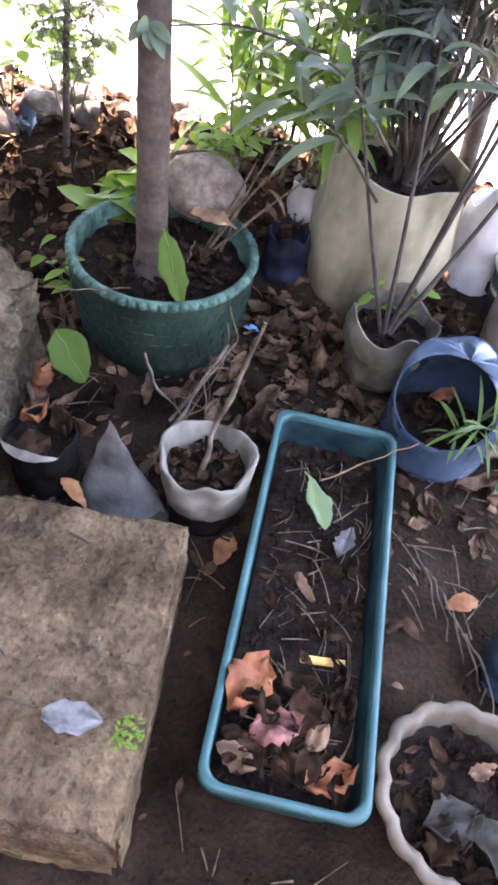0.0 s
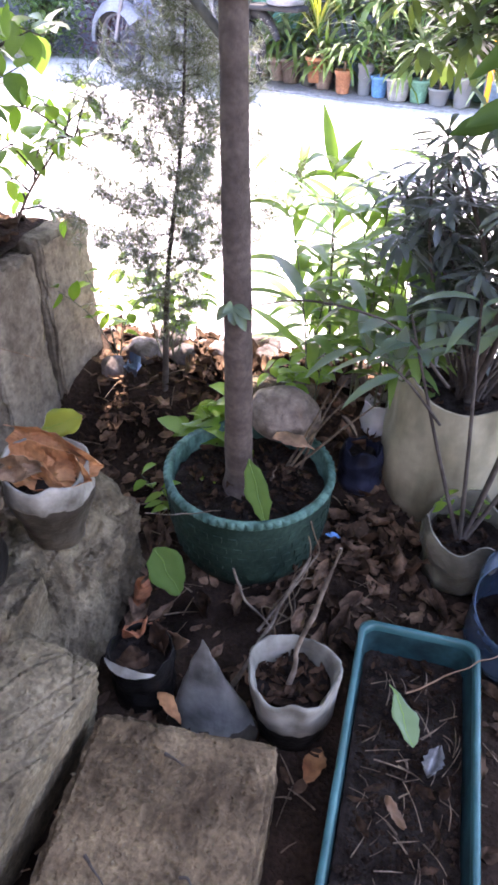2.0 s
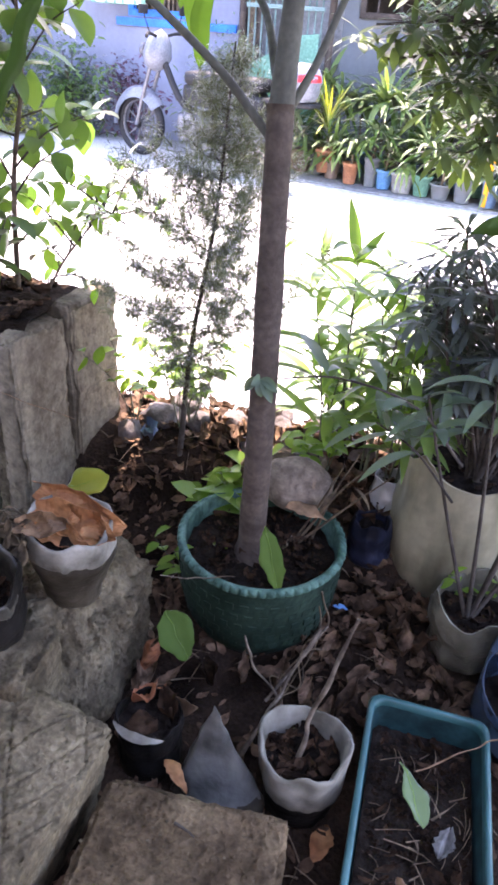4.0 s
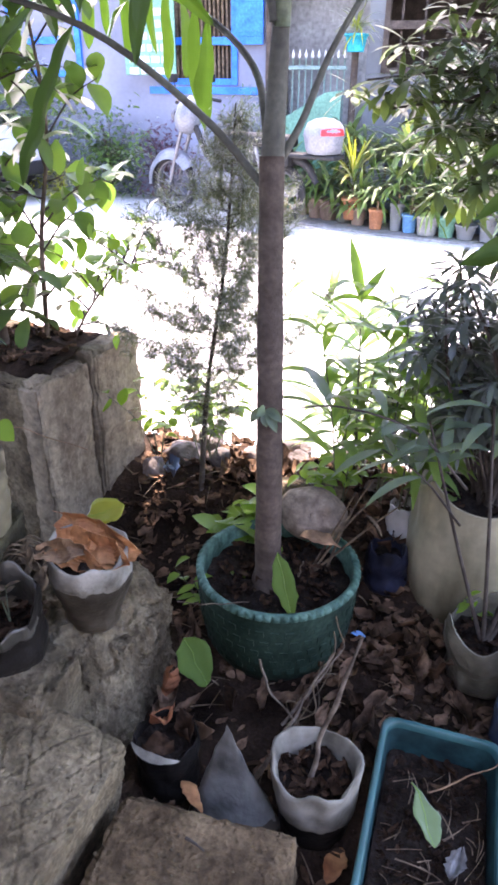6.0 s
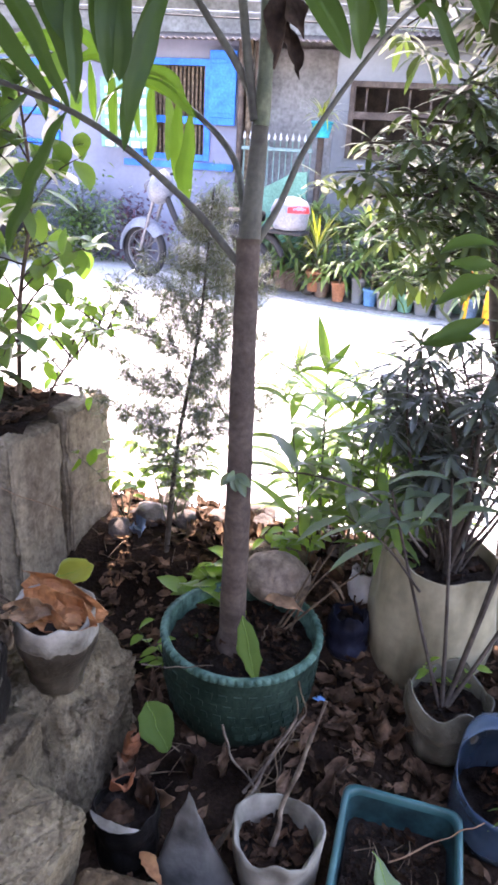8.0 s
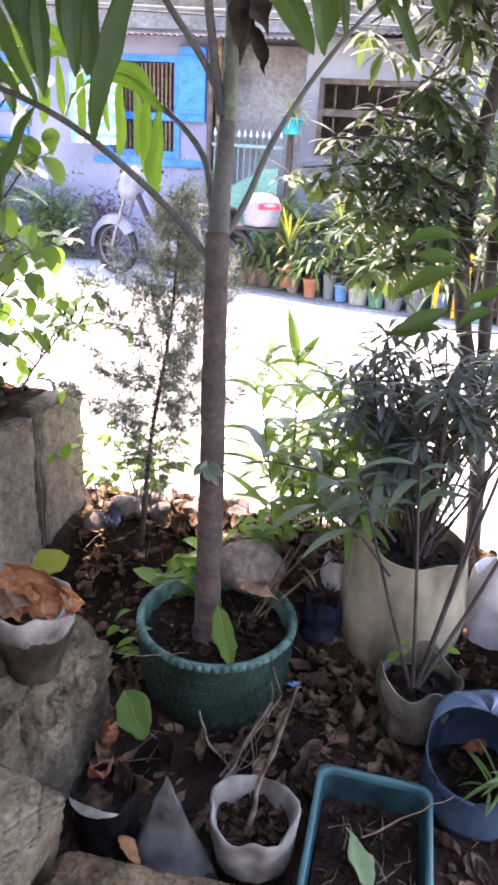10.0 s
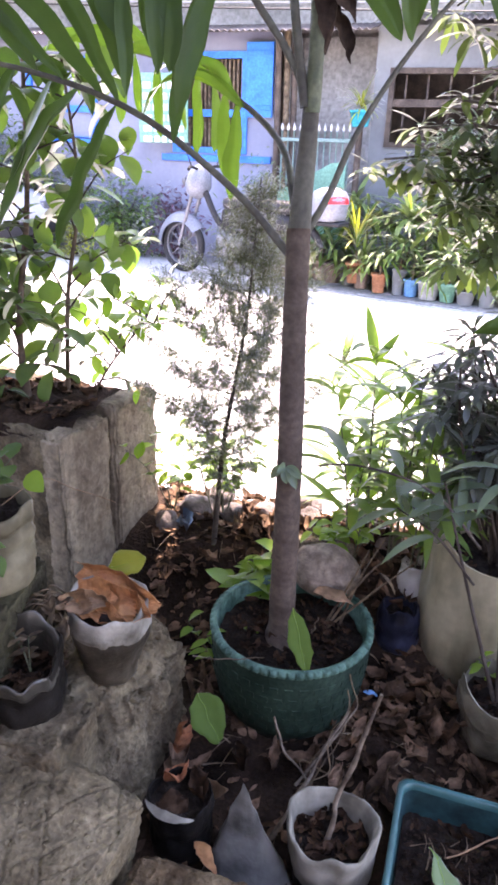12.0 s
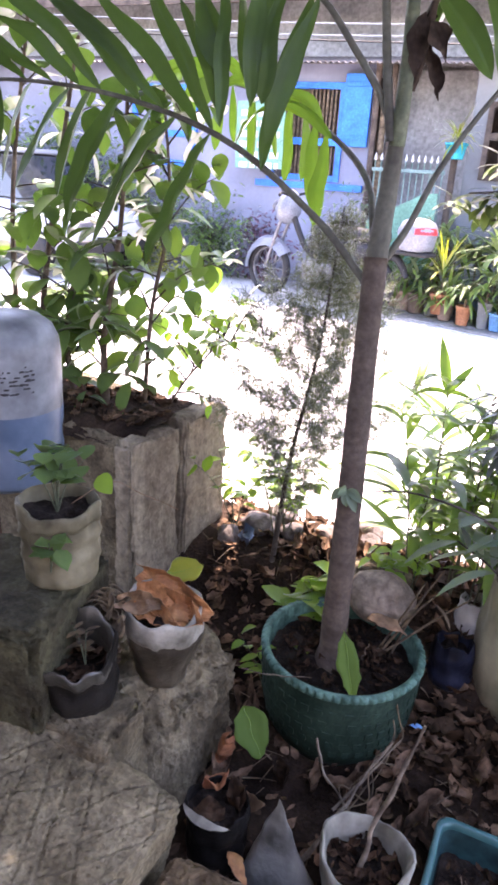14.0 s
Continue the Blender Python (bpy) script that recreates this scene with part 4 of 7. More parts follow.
def blocked(x, y):
    if 0.44 < x < 0.78 and 0.5 < y < 1.43:
        return True
    if x < -0.19 and y < 1.64:
        return True
    if -0.1 < x < 0.35 and y < 1.0:
        return True
    for cx, cy, r in ((0.085, 1.79, 0.2), (0.33, 1.2, 0.11), (0.135, 1.145, 0.08), (-0.06, 1.2, 0.08), (0.73, 1.75, 0.11), (0.675, 2.08, 0.2), (0.91, 1.545, 0.13), (0.905, 0.615, 0.14), (1.09, 1.86, 0.11), (0.98, 2.1, 0.1), (1.1, 0.93, 0.12)):
        if (x - cx) ** 2 + (y - cy) ** 2 < r * r:
            return True
    return x < -0.58 and y < 2.4


def flat_leaf(p, r, length, width, tilt=0.5):
    a = r.uniform(0, 2 * math.pi)
    d = Vector((math.cos(a), math.sin(a), r.uniform(-0.15, 0.35)))
    up = Vector((r.uniform(-tilt, tilt), r.uniform(-tilt, tilt), 1))
    return leaf(p, d, up, length, width, r.uniform(-0.3, 0.5), r.uniform(-0.5, 0.6), 4, r.uniform(0.4, 0.6), r.uniform(-0.4, 0.4))


pieces = []
r_ = random.Random(21)
while len(pieces) < 1500:
    x, y = r_.uniform(-0.65, 1.5), r_.uniform(0.35, 2.55)
    if blocked(x, y):
        continue
    if y < 1.66 and r_.random() < (0.93 if x > 0.3 and y < 1.2 else 0.7):
        continue
    s = r_.choice((0.02, 0.025, 0.035, 0.05))
    pieces.append(flat_leaf((x, y, on_ground(x, y) + r_.uniform(0, 0.018)), r_, s * r_.uniform(0.8, 1.4), s * r_.uniform(0.35, 0.7), 0.7))
for k in range(1500):
    x, y = r_.uniform(-0.6, 1.45), r_.uniform(0.9, 2.5)
    if blocked(x, y):
        continue
    if (y < 1.5 and r_.random() < (0.92 if x > 0.3 and y < 1.2 else 0.6)) or (x < 0.28 and 1.2 < y < 1.66 and r_.random() < 0.6):
        continue
    L = r_.uniform(0.025, 0.085)
    pieces.append(crumpled((x, y, on_ground(x, y) + r_.uniform(0.0, 0.02)), r_.uniform(0, 6.28), L, L * r_.uniform(0.4, 0.7), k * 0.71, r_.uniform(0.3, 0.7), r_.choice((1, 3, 5))))
for k in range(110):
    x, y = r_.uniform(-1.38, -0.76), r_.uniform(1.92, 2.26)
    L = r_.uniform(0.03, 0.08)
    pieces.append(crumpled((x, y, 0.85), r_.uniform(0, 6.28), L, L * r_.uniform(0.4, 0.7), k * 0.53, r_.uniform(0.3, 0.7), r_.choice((1, 3, 5))))
for k in range(260):
    x, y = r_.uniform(-0.25, 1.35), r_.uniform(1.42, 2.4)
    if blocked(x, y) or (x < 0.28 and y < 1.66 and k % 3):
        continue
    L = r_.uniform(0.07, 0.14)
    pieces.append(crumpled((x, y, on_ground(x, y) + r_.uniform(0.004, 0.03)), r_.uniform(0, 6.28), L, L * r_.uniform(0.3, 0.6), k * 0.47 + 0.2, r_.uniform(0.6, 1.3), r_.choice((1, 3, 7))))
litter = part("leaf_litter", join(*pieces), M_LITTER, None)
tagged(litter, "brown dead leaves scattered over the garden soil", "leaf litter", kind="stuff")

pieces = []
for k in range(420):
    x, y = r_.uniform(-0.6, 1.4), r_.uniform(0.4, 2.5)
    if blocked(x, y):
        continue
    a = r_.uniform(0, 6.28)
    L = r_.uniform(0.03, 0.14)
    d = Vector((math.cos(a), math.sin(a), r_.uniform(-0.1, 0.35)))
    p = Vector((x, y, on_ground(x, y) + 0.006))
    pieces.append(tube([p, p + d * L * 0.5 + Vector((0, 0, 0.006)), p + d * L], r_.uniform(0.0012, 0.003), 0.001, 4, 4))
tagged(part("twig_litter", join(*pieces), M_TWIG, None), "thin dry twigs scattered over the soil", "twigs", kind="stuff")

pieces = []
for k in range(90):
    x, y = r_.uniform(0.5, 0.72), r_.uniform(0.58, 1.3)
    a = r_.gauss(1.2, 0.8)
    L = r_.uniform(0.03, 0.11)
    d = Vector((math.cos(a), math.sin(a), r_.uniform(-0.1, 0.25)))
    p = Vector((x, y, 0.158 + r_.uniform(0, 0.012)))
    q = p + d * L
    q.x = min(max(q.x, 0.49), 0.735)
    q.y = min(max(q.y, 0.57), 1.375)
    p, q = Vector((*in_trough(p.x, p.y), p.z)), Vector((*in_trough(q.x, q.y), q.z))
    pieces.append(tube([p, (p + q) / 2 + Vector((0.004, 0, 0.004)), q], r_.uniform(0.0009, 0.0022), 0.0008, 4, 4))
tagged(part("twig_litter", join(*pieces), M_TWIG, None), "dry grass stalks and twigs on the planter's soil", "twigs", kind="stuff")
pieces = []
for k in range(420):
    cx, cy, rr, z = r_.choice(((0.085, 1.79, 0.19, 0.295), (0.085, 1.79, 0.19, 0.295), (0.905, 0.615, 0.12, 0.155), (0.33, 1.2, 0.085, 0.19), (0.91, 1.545, 0.09, 0.135), (0.675, 2.08, 0.16, 0.51), (0.73, 1.75, 0.09, 0.222), (-0.4, 1.13, 0.07, 0.55), (0.61, 0.95, 0.0, 0.165)))
    if rr:
        a, q = r_.uniform(0, 6.28), rr * math.sqrt(r_.random())
        x, y = cx + q * math.cos(a), cy + q * math.sin(a)
    else:
        x, y = in_trough(r_.uniform(0.5, 0.72), r_.uniform(0.58, 1.36))
    s = r_.uniform(0.012, 0.03)
    pieces.append(crumpled((x, y, z + r_.uniform(0, 0.01)), r_.uniform(0, 6.28), s * r_.uniform(1.2, 2.2), s * r_.uniform(0.4, 0.9), k * 0.61, r_.uniform(0.4, 1.0), r_.choice((3, 5, 7))))
tagged(part("leaf_litter", join(*pieces), M_DARKLITTER, None), "small brown leaf scraps on the potting soil", "leaf litter", kind="stuff")


def stick(pts, r0, r1, label, name="bare_stick", material=M_STICK):
    pts = [p + noise.noise_vector(p * 23) * 0.008 for p in spline(pts, 9)]
    return tagged(part(name, tube(pts, r0, r1, 8, 0, 0.5), material, None), label, "stick", "sticks")


def big_leaf(name, p, heading, length, width, material, label, up=(0, 0, 1), droop=0.2, fold=0.3, curl=0.2, group="fallen leaves", tip=0.45):
    d = Vector((math.cos(radians(heading)), math.sin(radians(heading)), 0.05)) if not isinstance(heading, tuple) else Vector(heading)
    V, F = leaf(p, d, up, length, width, droop, fold, 12, tip, curl)
    green = not material.name.startswith(("dry", "withered", "reddish"))
    V = [v + noise.noise_vector(v * 30) * 0.007 + noise.noise_vector(v * 90) * (0.0025 if k % 3 == 1 else 0.005) for k, v in enumerate(V)]
    ob = part(name, pleated((V, F), 3) if green else (V, F), material, None)
    so = ob.modifiers.new("thickness", "SOLIDIFY")
    so.thickness = 0.0008
    if green:
        part("midrib", tube([v + Vector((0, 0, 0.0008)) for v in V[1::3]], 0.0012, 0.0004, 6), L_LIME, ob, "pale midrib")
    return tagged(ob, label, "leaf", group)


def dead_leaf(p, hd, L, w, material, label, seed, lift=0.35, lobes=5, m=None):
    vf = crumpled((0, 0, 0), radians(hd), L, w, seed + 0.37, lift, lobes)
    vf = moved(vf, Matrix.Translation(p) @ (m or Matrix()))
    ob = part("dry_leaf", vf, material, None)
    so = ob.modifiers.new("thickness", "SOLIDIFY")
    so.thickness = 0.0008
    return tagged(ob, label, "leaf", "fallen leaves")


big_leaf("fallen_leaf", (0.115, 1.64, 0.495), (0.3, -0.3, -0.62), 0.19, 0.064, L_FALLEN, "green leaf hanging over the tyre's rim", up=(0.2, -1, 0.6), droop=0.15, fold=0.15)
big_leaf("fallen_leaf", (0.558, 1.245, 0.2), (0.42, -1, 0.06), 0.15, 0.07, L_PALE, "pale green leaf lying in the planter box", up=(0.35, 0, 1), fold=0.3, tip=0.62)
big_leaf("fallen_leaf", (-0.13, 1.52, 0.225), (0.6, -0.4, -0.6), 0.16, 0.105, L_FALLEN, "broad green leaf leaning by the tyre planter", up=(0.35, -0.6, 0.7), droop=0.25, fold=0.25, curl=0.15, tip=0.4)
big_leaf("dry_leaf", (-0.02, 1.33, 0.1), (0.4, -0.3, 0.5), 0.10, 0.05, M_TAN, "curled tan dry leaf on the soil", up=(0.1, -0.8, 0.6), fold=0.7, curl=0.4)
big_leaf("dry_leaf", (0.005, 1.15, 0.12), (0.7, -0.62, 0.0), 0.1, 0.032, M_DRY, "orange dry leaf beside the slab", up=(0.5, -0.4, 0.7), fold=0.6)
for k, (x, y, hd, L, w, mt) in enumerate(((0.512, 0.735, 60, 0.12, 0.09, M_REDDRY), (0.575, 0.66, 20, 0.095, 0.07, M_PINK), (0.63, 0.70, 100, 0.085, 0.06, M_DARKLITTER), (0.69, 0.605, 30, 0.10, 0.07, M_REDDRY), (0.52, 0.60, 160, 0.08, 0.045, M_TAN), (0.66, 0.66, 60, 0.06, 0.04, M_TAN), (0.60, 0.61, 130, 0.085, 0.055, M_DARKLITTER), (0.56, 0.70, 100, 0.075, 0.05, M_DARKLITTER), (0.65, 0.61, 80, 0.07, 0.05, M_DARKLITTER), (0.545, 0.64, 40, 0.08, 0.05, M_DARKLITTER), (0.61, 0.755, 10, 0.07, 0.045, M_DARKLITTER), (0.597, 0.95, 130, 0.07, 0.025, M_TAN), (0.67, 1.085, 70, 0.065, 0.045, M_PALELEAF), (0.89, 1.6, 20, 0.075, 0.045, M_REDDRY), (0.935, 0.66, 20, 0.05, 0.03, M_TAN), (0.885, 0.575, 200, 0.1, 0.08, M_GREYLEAF), (0.95, 0.54, 120, 0.1, 0.07, M_GREYLEAF), (0.86, 0.53, 60, 0.08, 0.06, M_DARKLITTER))):
    if x < 0.8:
        x, y = in_trough(x, y)
    dead_leaf((x, y, 0.17 + 0.007 * (k % 3)), hd, L, w, mt, "grey withered leaf on potting soil" if mt in (M_GREYLEAF, M_PALELEAF) else "crumpled brown dry leaf lying on potting soil", k, 0.75, 9)


def creased_leaf(p, ex, ey, label, seed, material=M_DRY, n=18, m=9, depth=0.022):
    """A large dead leaf, stiff and sharply creased, its edge torn."""
    p, ex, ey = Vector(p), Vector(ex), Vector(ey)
    nz = ex.cross(ey).normalized()
    V = []
    for j in range(m + 1):
        for i in range(n + 1):
            u, v = i / n, j / m
            half = (math.sin(math.pi * min(1, 0.08 + 0.9 * u)) ** 0.55) * (0.8 + 0.35 * noise.noise(Vector((u * 6, seed, j > m / 2))))
            w = (v - 0.5) * half
            k = u * 3.3 + v * 1.4 + seed
            fold = abs((k % 2) - 1) + 0.5 * abs(((u * 2 - v * 3.1 + seed * 2) % 2) - 1)
            q = p + ex * u + ey * w + nz * (depth * (fold - 0.8) + 0.03 * (2 * v - 1) ** 2)
            V.append(q + noise.noise_vector(q * 60) * 0.003)
    F = [(j * (n + 1) + i, j * (n + 1) + i + 1, (j + 1) * (n + 1) + i + 1, (j + 1) * (n + 1) + i) for j in range(m) for i in range(n)]
    ob = part("dry_leaf", (V, F), material, None, smooth=False)
    ob.modifiers.new("thickness", "SOLIDIFY").thickness = 0.0008
    return tagged(ob, label, "leaf", "fallen leaves")


creased_leaf((-0.165, 1.42, 0.075), (0.035, -0.015, 0.12), (0.06, -0.02, -0.02), "orange dry leaf standing against the mortar", 2.7, M_REDDRY, depth=0.012)
creased_leaf((-0.15, 1.37, 0.07), (0.08, -0.01, 0.035), (-0.01, -0.03, 0.045), "torn orange dry leaf behind the black bag", 5.1, M_REDDRY, depth=0.014)
creased_leaf((-0.415, 1.408, 0.668), (0.24, -0.03, -0.045), (0.0, 0.04, 0.1), "large orange dry leaf folded into the bag", 0.4)
creased_leaf((-0.385, 1.298, 0.628), (0.15, -0.01, -0.015), (0.0, 0.07, 0.03), "orange dry leaf pressed into the bag's mouth", 4.2)
creased_leaf((-0.395, 1.348, 0.643), (0.19, -0.01, -0.04), (0.0, 0.08, 0.045), "orange dry leaf lying in the bag's mouth", 1.3)
creased_leaf((-0.315, 1.358, 0.638), (0.14, -0.04, -0.01), (0.02, 0.07, 0.06), "orange dry leaf sticking out of the bag", 2.2)
creased_leaf((-0.405, 1.278, 0.648), (0.12, 0.03, 0.0), (0.01, 0.05, 0.05), "curled brown dry leaf in the bag's mouth", 3.1, M_TAN)
for q, (x, y) in enumerate(((-0.09, 1.25), (-0.02, 1.24), (-0.06, 1.17))):
    dead_leaf((x, y, 0.19), 60 + 70 * q, 0.08, 0.05, M_REDDRY if q == 0 else M_DARKLITTER, "brown dry leaf lying in the black bag", 40 + q, 0.9, 5)
big_leaf("yellow_leaf", (-0.35, 1.44, 0.655), (0.75, 0.05, 0.5), 0.12, 0.075, L_YELLOW, "yellow-green leaf in the leaf-filled bag", up=(0.0, -0.75, 0.6), fold=0.2, curl=0.1)
for k in range(12):
    a = k * 0.55
    p0 = Vector((-0.40 + 0.02 * math.cos(a), 1.30 + 0.03 * math.sin(a), 0.63))
    stick([p0, p0 + Vector((-0.05, -0.02 - 0.01 * (k % 3), 0.03)), p0 + Vector((-0.07 - 0.004 * k, -0.05, -0.06 - 0.01 * (k % 4)))], 0.0025, 0.0015, "withered brown stalk hanging from the leaf-filled bag", material=M_WITHERED)
r_ = random.Random(29)
for k in range(7):
    dead_leaf((-0.40 + r_.uniform(-0.05, 0.04), 1.26 + r_.uniform(-0.05, 0.05), 0.6 + r_.uniform(-0.03, 0.05)), r_.uniform(0, 360), r_.uniform(0.06, 0.1), r_.uniform(0.02, 0.035), M_WITHERED, "curled withered leaf hanging between two bags", 70 + k, 0.9, 3, Matrix.Rotation(r_.uniform(0.6, 1.3), 4, "X"))
big_leaf("dry_leaf", (0.13, 1.88, 0.40), (1, -0.1, 0.1), 0.14, 0.05, M_TAN, "tan dry leaf over the stone in the tyre", up=(0, -0.4, 1), fold=0.5)
dead_leaf((0.215, 0.59, 0.262), 5, 0.1, 0.055, M_PALELEAF, "grey withered leaf on the concrete slab", 61, 0.28, 6)
big_leaf("dry_leaf", (0.93, 1.045, 0.06), 30, 0.1, 0.05, M_DRY, "reddish dry leaf on the dark soil")
big_leaf("dry_leaf", (0.40, 1.04, 0.06), 80, 0.1, 0.05, M_DRY, "reddish dry leaf between bag and planter")

r_ = random.Random(77)
pieces = []
for k in range(22):
    x, y = in_trough(r_.uniform(0.5, 0.72), 0.58 + 0.23 * r_.random() ** 1.4)
    L = r_.uniform(0.025, 0.06)
    pieces.append(crumpled((x, y, 0.165 + r_.uniform(0, 0.03)), r_.uniform(0, 6.28), L, L * r_.uniform(0.4, 0.7), k * 0.37, r_.uniform(0.6, 1.3), r_.choice((3, 5, 7))))
tagged(part("leaf_litter", join(*pieces), M_DARKLITTER, None), "torn brown leaf pieces heaped in the planter's end", "leaf litter", kind="stuff")

# a flower sprig on the slab
sprig = thing("flower_sprig", (0.315, 0.585, 0.262), "small yellow-green flower sprig on the slab", "flower")
pieces = []
for k in range(60):
    a, q = rng.uniform(0, 6.28), 0.026 * math.sqrt(rng.random())
    p = Vector((0.315 + q * math.cos(a), 0.585 + q * math.sin(a), 0.262 + rng.uniform(0.002, 0.012)))
    pieces.append(leaf(p, scatter_dir(rng), (0, 0, 1), 0.012, 0.006, 0.3, 0.3, 2))
part("flower_head", join(*pieces), L_LIME, sprig)
part("stalk", tube([(0.315, 0.585, 0.268), (0.335, 0.595, 0.27), (0.35, 0.607, 0.266)], 0.0015, 0.001, 5), M_STEM, sprig)

for pts, w in ((((0.10, 0.93, 0.264), (0.125, 0.925, 0.266), (0.15, 0.915, 0.263)), 0.003), (((0.02, 0.71, 0.263), (0.045, 0.695, 0.266), (0.075, 0.67, 0.264)), 0.003), (((0.205, 0.71, 0.262), (0.22, 0.715, 0.265), (0.23, 0.70, 0.262)), 0.0028), (((0.24, 0.665, 0.262), (0.255, 0.67, 0.265), (0.262, 0.655, 0.262)), 0.003), (((0.06, 0.585, 0.262), (0.11, 0.60, 0.264), (0.16, 0.6, 0.268)), 0.0025)):
    stick(pts, w, w * 0.6, "dark broken twig lying on the concrete slab", material=M_DARKTWIG)
straw = part("straw_stub", tube([(0.594, 0.807, 0.182), (0.637, 0.809, 0.184), (0.68, 0.811, 0.185)], 0.008, 0.008, 12), M_STRAW, None)
tagged(straw, "short yellow straw stub lying in the planter", "stub")


stick([(0.315, 1.19, 0.17), (0.33, 1.21, 0.24), (0.335, 1.24, 0.29), (0.37, 1.28, 0.43), (0.395, 1.31, 0.56)], 0.009, 0.004, "bare knobbly cutting standing in the grow bag")
stick([(0.17, 1.23, 0.08), (0.25, 1.38, 0.2), (0.31, 1.52, 0.29)], 0.006, 0.004, "dry twig leaning against the tyre planter")
stick([(0.12, 1.45, 0.27), (0.17, 1.42, 0.18), (0.24, 1.40, 0.12)], 0.004, 0.003, "thin curved twig beside the tyre planter")
stick([(0.2, 1.4, 0.1), (0.27, 1.48, 0.19), (0.33, 1.56, 0.27)], 0.005, 0.002, "dry twig crossing the leaf litter")
stick([(-0.13, 1.49, 0.385), (-0.03, 1.53, 0.365), (0.06, 1.56, 0.37)], 0.0018, 0.0012, "pale straw over the tyre's rim")
stick([(0.6, 1.25, 0.175), (0.7, 1.31, 0.205), (0.81, 1.372, 0.237)], 0.002, 0.0015, "long dry stalk across the planter's corner", material=M_TAN)
for k in range(4):
    u = k / 3
    stick([(0.29 + 0.01 * k, 1.66 - 0.03 * k, 0.31 - 0.05 * k), (0.33 - 0.02 * k, 1.6 - 0.04 * k, 0.22), (0.27 + 0.03 * math.sin(k * 2.3), 1.52 - 0.03 * k, 0.2 - 0.02 * k), (0.29 - 0.03 * k, 1.46, 0.13), (0.2 + 0.03 * k, 1.40 - 0.03 * k, 0.1)], 0.0028, 0.0014, "withered brown stalk trailing beside the tyre planter", material=M_WITHERED)
stick([(0.15, 1.80, 0.3), (0.17, 1.72, 0.38), (0.19, 1.66, 0.47)], 0.003, 0.0015, "thin stalk in the tyre's soil")
for k in range(5):
    x = 0.86 + 0.03 * k
    stick([(x, 1.2 - 0.05 * k, 0.05), (x + 0.02, 1.1 - 0.05 * k, 0.09), (x + 0.05, 1.02 - 0.05 * k, 0.05)], 0.003, 0.0015, "dry stalk lying beside the planter box")
scrap = part("plastic_scrap", leaf((0.33, 1.785, on_ground(0.33, 1.785) + 0.02), (1, 0.1, 0.1), (0, -0.3, 1), 0.05, 0.022, 0.3, 0.3, 4), M_PAIL, None)
tagged(scrap, "bright blue plastic scrap in the leaf litter", "scrap")
scrap = part("plastic_scrap", crumpled((-0.42, 2.17, on_ground(-0.42, 2.17) + 0.03), 2.2, 0.09, 0.06, 3.3, 0.9, 5), M_JUG, None)
tagged(scrap, "pale blue crumpled plastic scrap on the bank", "scrap")


# ---- the young palm in the tyre ----
def frond(parent, pts, n, length, width, start=0.25, seed=0, bend=0.5, brown=(), upper=(0.75, 0.62), lower=(0.55, -0.75), out=0.25, drop=0.0, leaf_m=None, fan=None, low_from=0.0):
    """One feather leaf: a rachis, and leaflets along both its edges. upper, lower: along the rachis and upwards;
    fan: how far the upper leaflets lean along the rachis at its first and last leaflet."""
    r = random.Random(seed)
    ra = part("frond", tube(pts, 0.0105, 0.004, 8, 24), M_SHAFT, parent, "arching frond with long leaflets")
    P = spline(pts, 100)
    for k in range(n):
        for s, (al, upw) in ((-1, upper), (1, lower)):
            u = start + (1 - start) * min(1, max(0, (k + (0.25 * s) + r.uniform(-0.22, 0.22)) / (n - 1)))
            if s > 0 and u < low_from:
                continue
            if fan and s < 0:
                al = fan[0] + (fan[1] - fan[0]) * (u - start) / (1 - start)
            i = min(int(u * 100), 99)
            p, d = P[i], (P[min(i + 1, 100)] - P[i]).normalized()
            side = d.cross(Vector((0, 0, 1))).normalized()
            lift = side.cross(d).normalized()
            o = (d * (al + r.uniform(-0.14, 0.14)) + lift * upw * r.uniform(0.8, 1.2) + side * s * out * r.uniform(0.2, 1.8) - Vector((0, 0, drop)) + d * r.uniform(-0.12, 0.12)).normalized()
            L = length * (0.7 + 0.45 * math.sin(math.pi * min(1, u * 1.05))) * r.uniform(0.75, 1.2)
            m = M_TAN if (k, s) in brown else leaf_m or L_PALM
            face = Vector((r.uniform(-0.7, 0.7), -1, 0.35)) + side * r.uniform(-0.6, 0.6)
            V, F = pleated(leaf(p, o, face, L, width * r.uniform(0.8, 1.2), bend * r.uniform(0.5, 1.8), r.uniform(0.1, 0.5), 14, 0.55, r.uniform(-0.3, 0.3), 0.55))
            V = [v + noise.noise_vector(v * 9 + Vector((k, s, seed))) * 0.016 for v in V]
            part("leaflet", (V, F), m, ra)
    return ra


palm = thing("palm_tree", (0.1, 1.77, 0.28), "young feather palm with a dark slender trunk", "palm")
part("trunk", tube([(0.066, 1.775, 0.25), (0.058, 1.765, 0.4), (0.062, 1.745, 0.65), (0.062, 1.73, 0.95), (0.052, 1.75, 1.22), (0.04, 1.785, 1.52)], 0.043, 0.029, 20, 60, 0.05), M_BARK, palm)
part("trunk_foot", lathe([(0.075, 0.0), (0.06, 0.02), (0.05, 0.06), (0.046, 0.1)], (0.066, 1.775, 0.262), 24, 0.1, cap=False), M_BARK, palm)
part("crownshaft", tube([(0.04, 1.785, 1.47), (0.043, 1.79, 1.58), (0.047, 1.8, 1.7), (0.052, 1.8, 1.82), (0.055, 1.8, 1.95), (0.052, 1.8, 2.06)], 0.0288, 0.0135, 16, 30, 0.08), M_SHAFT, palm)
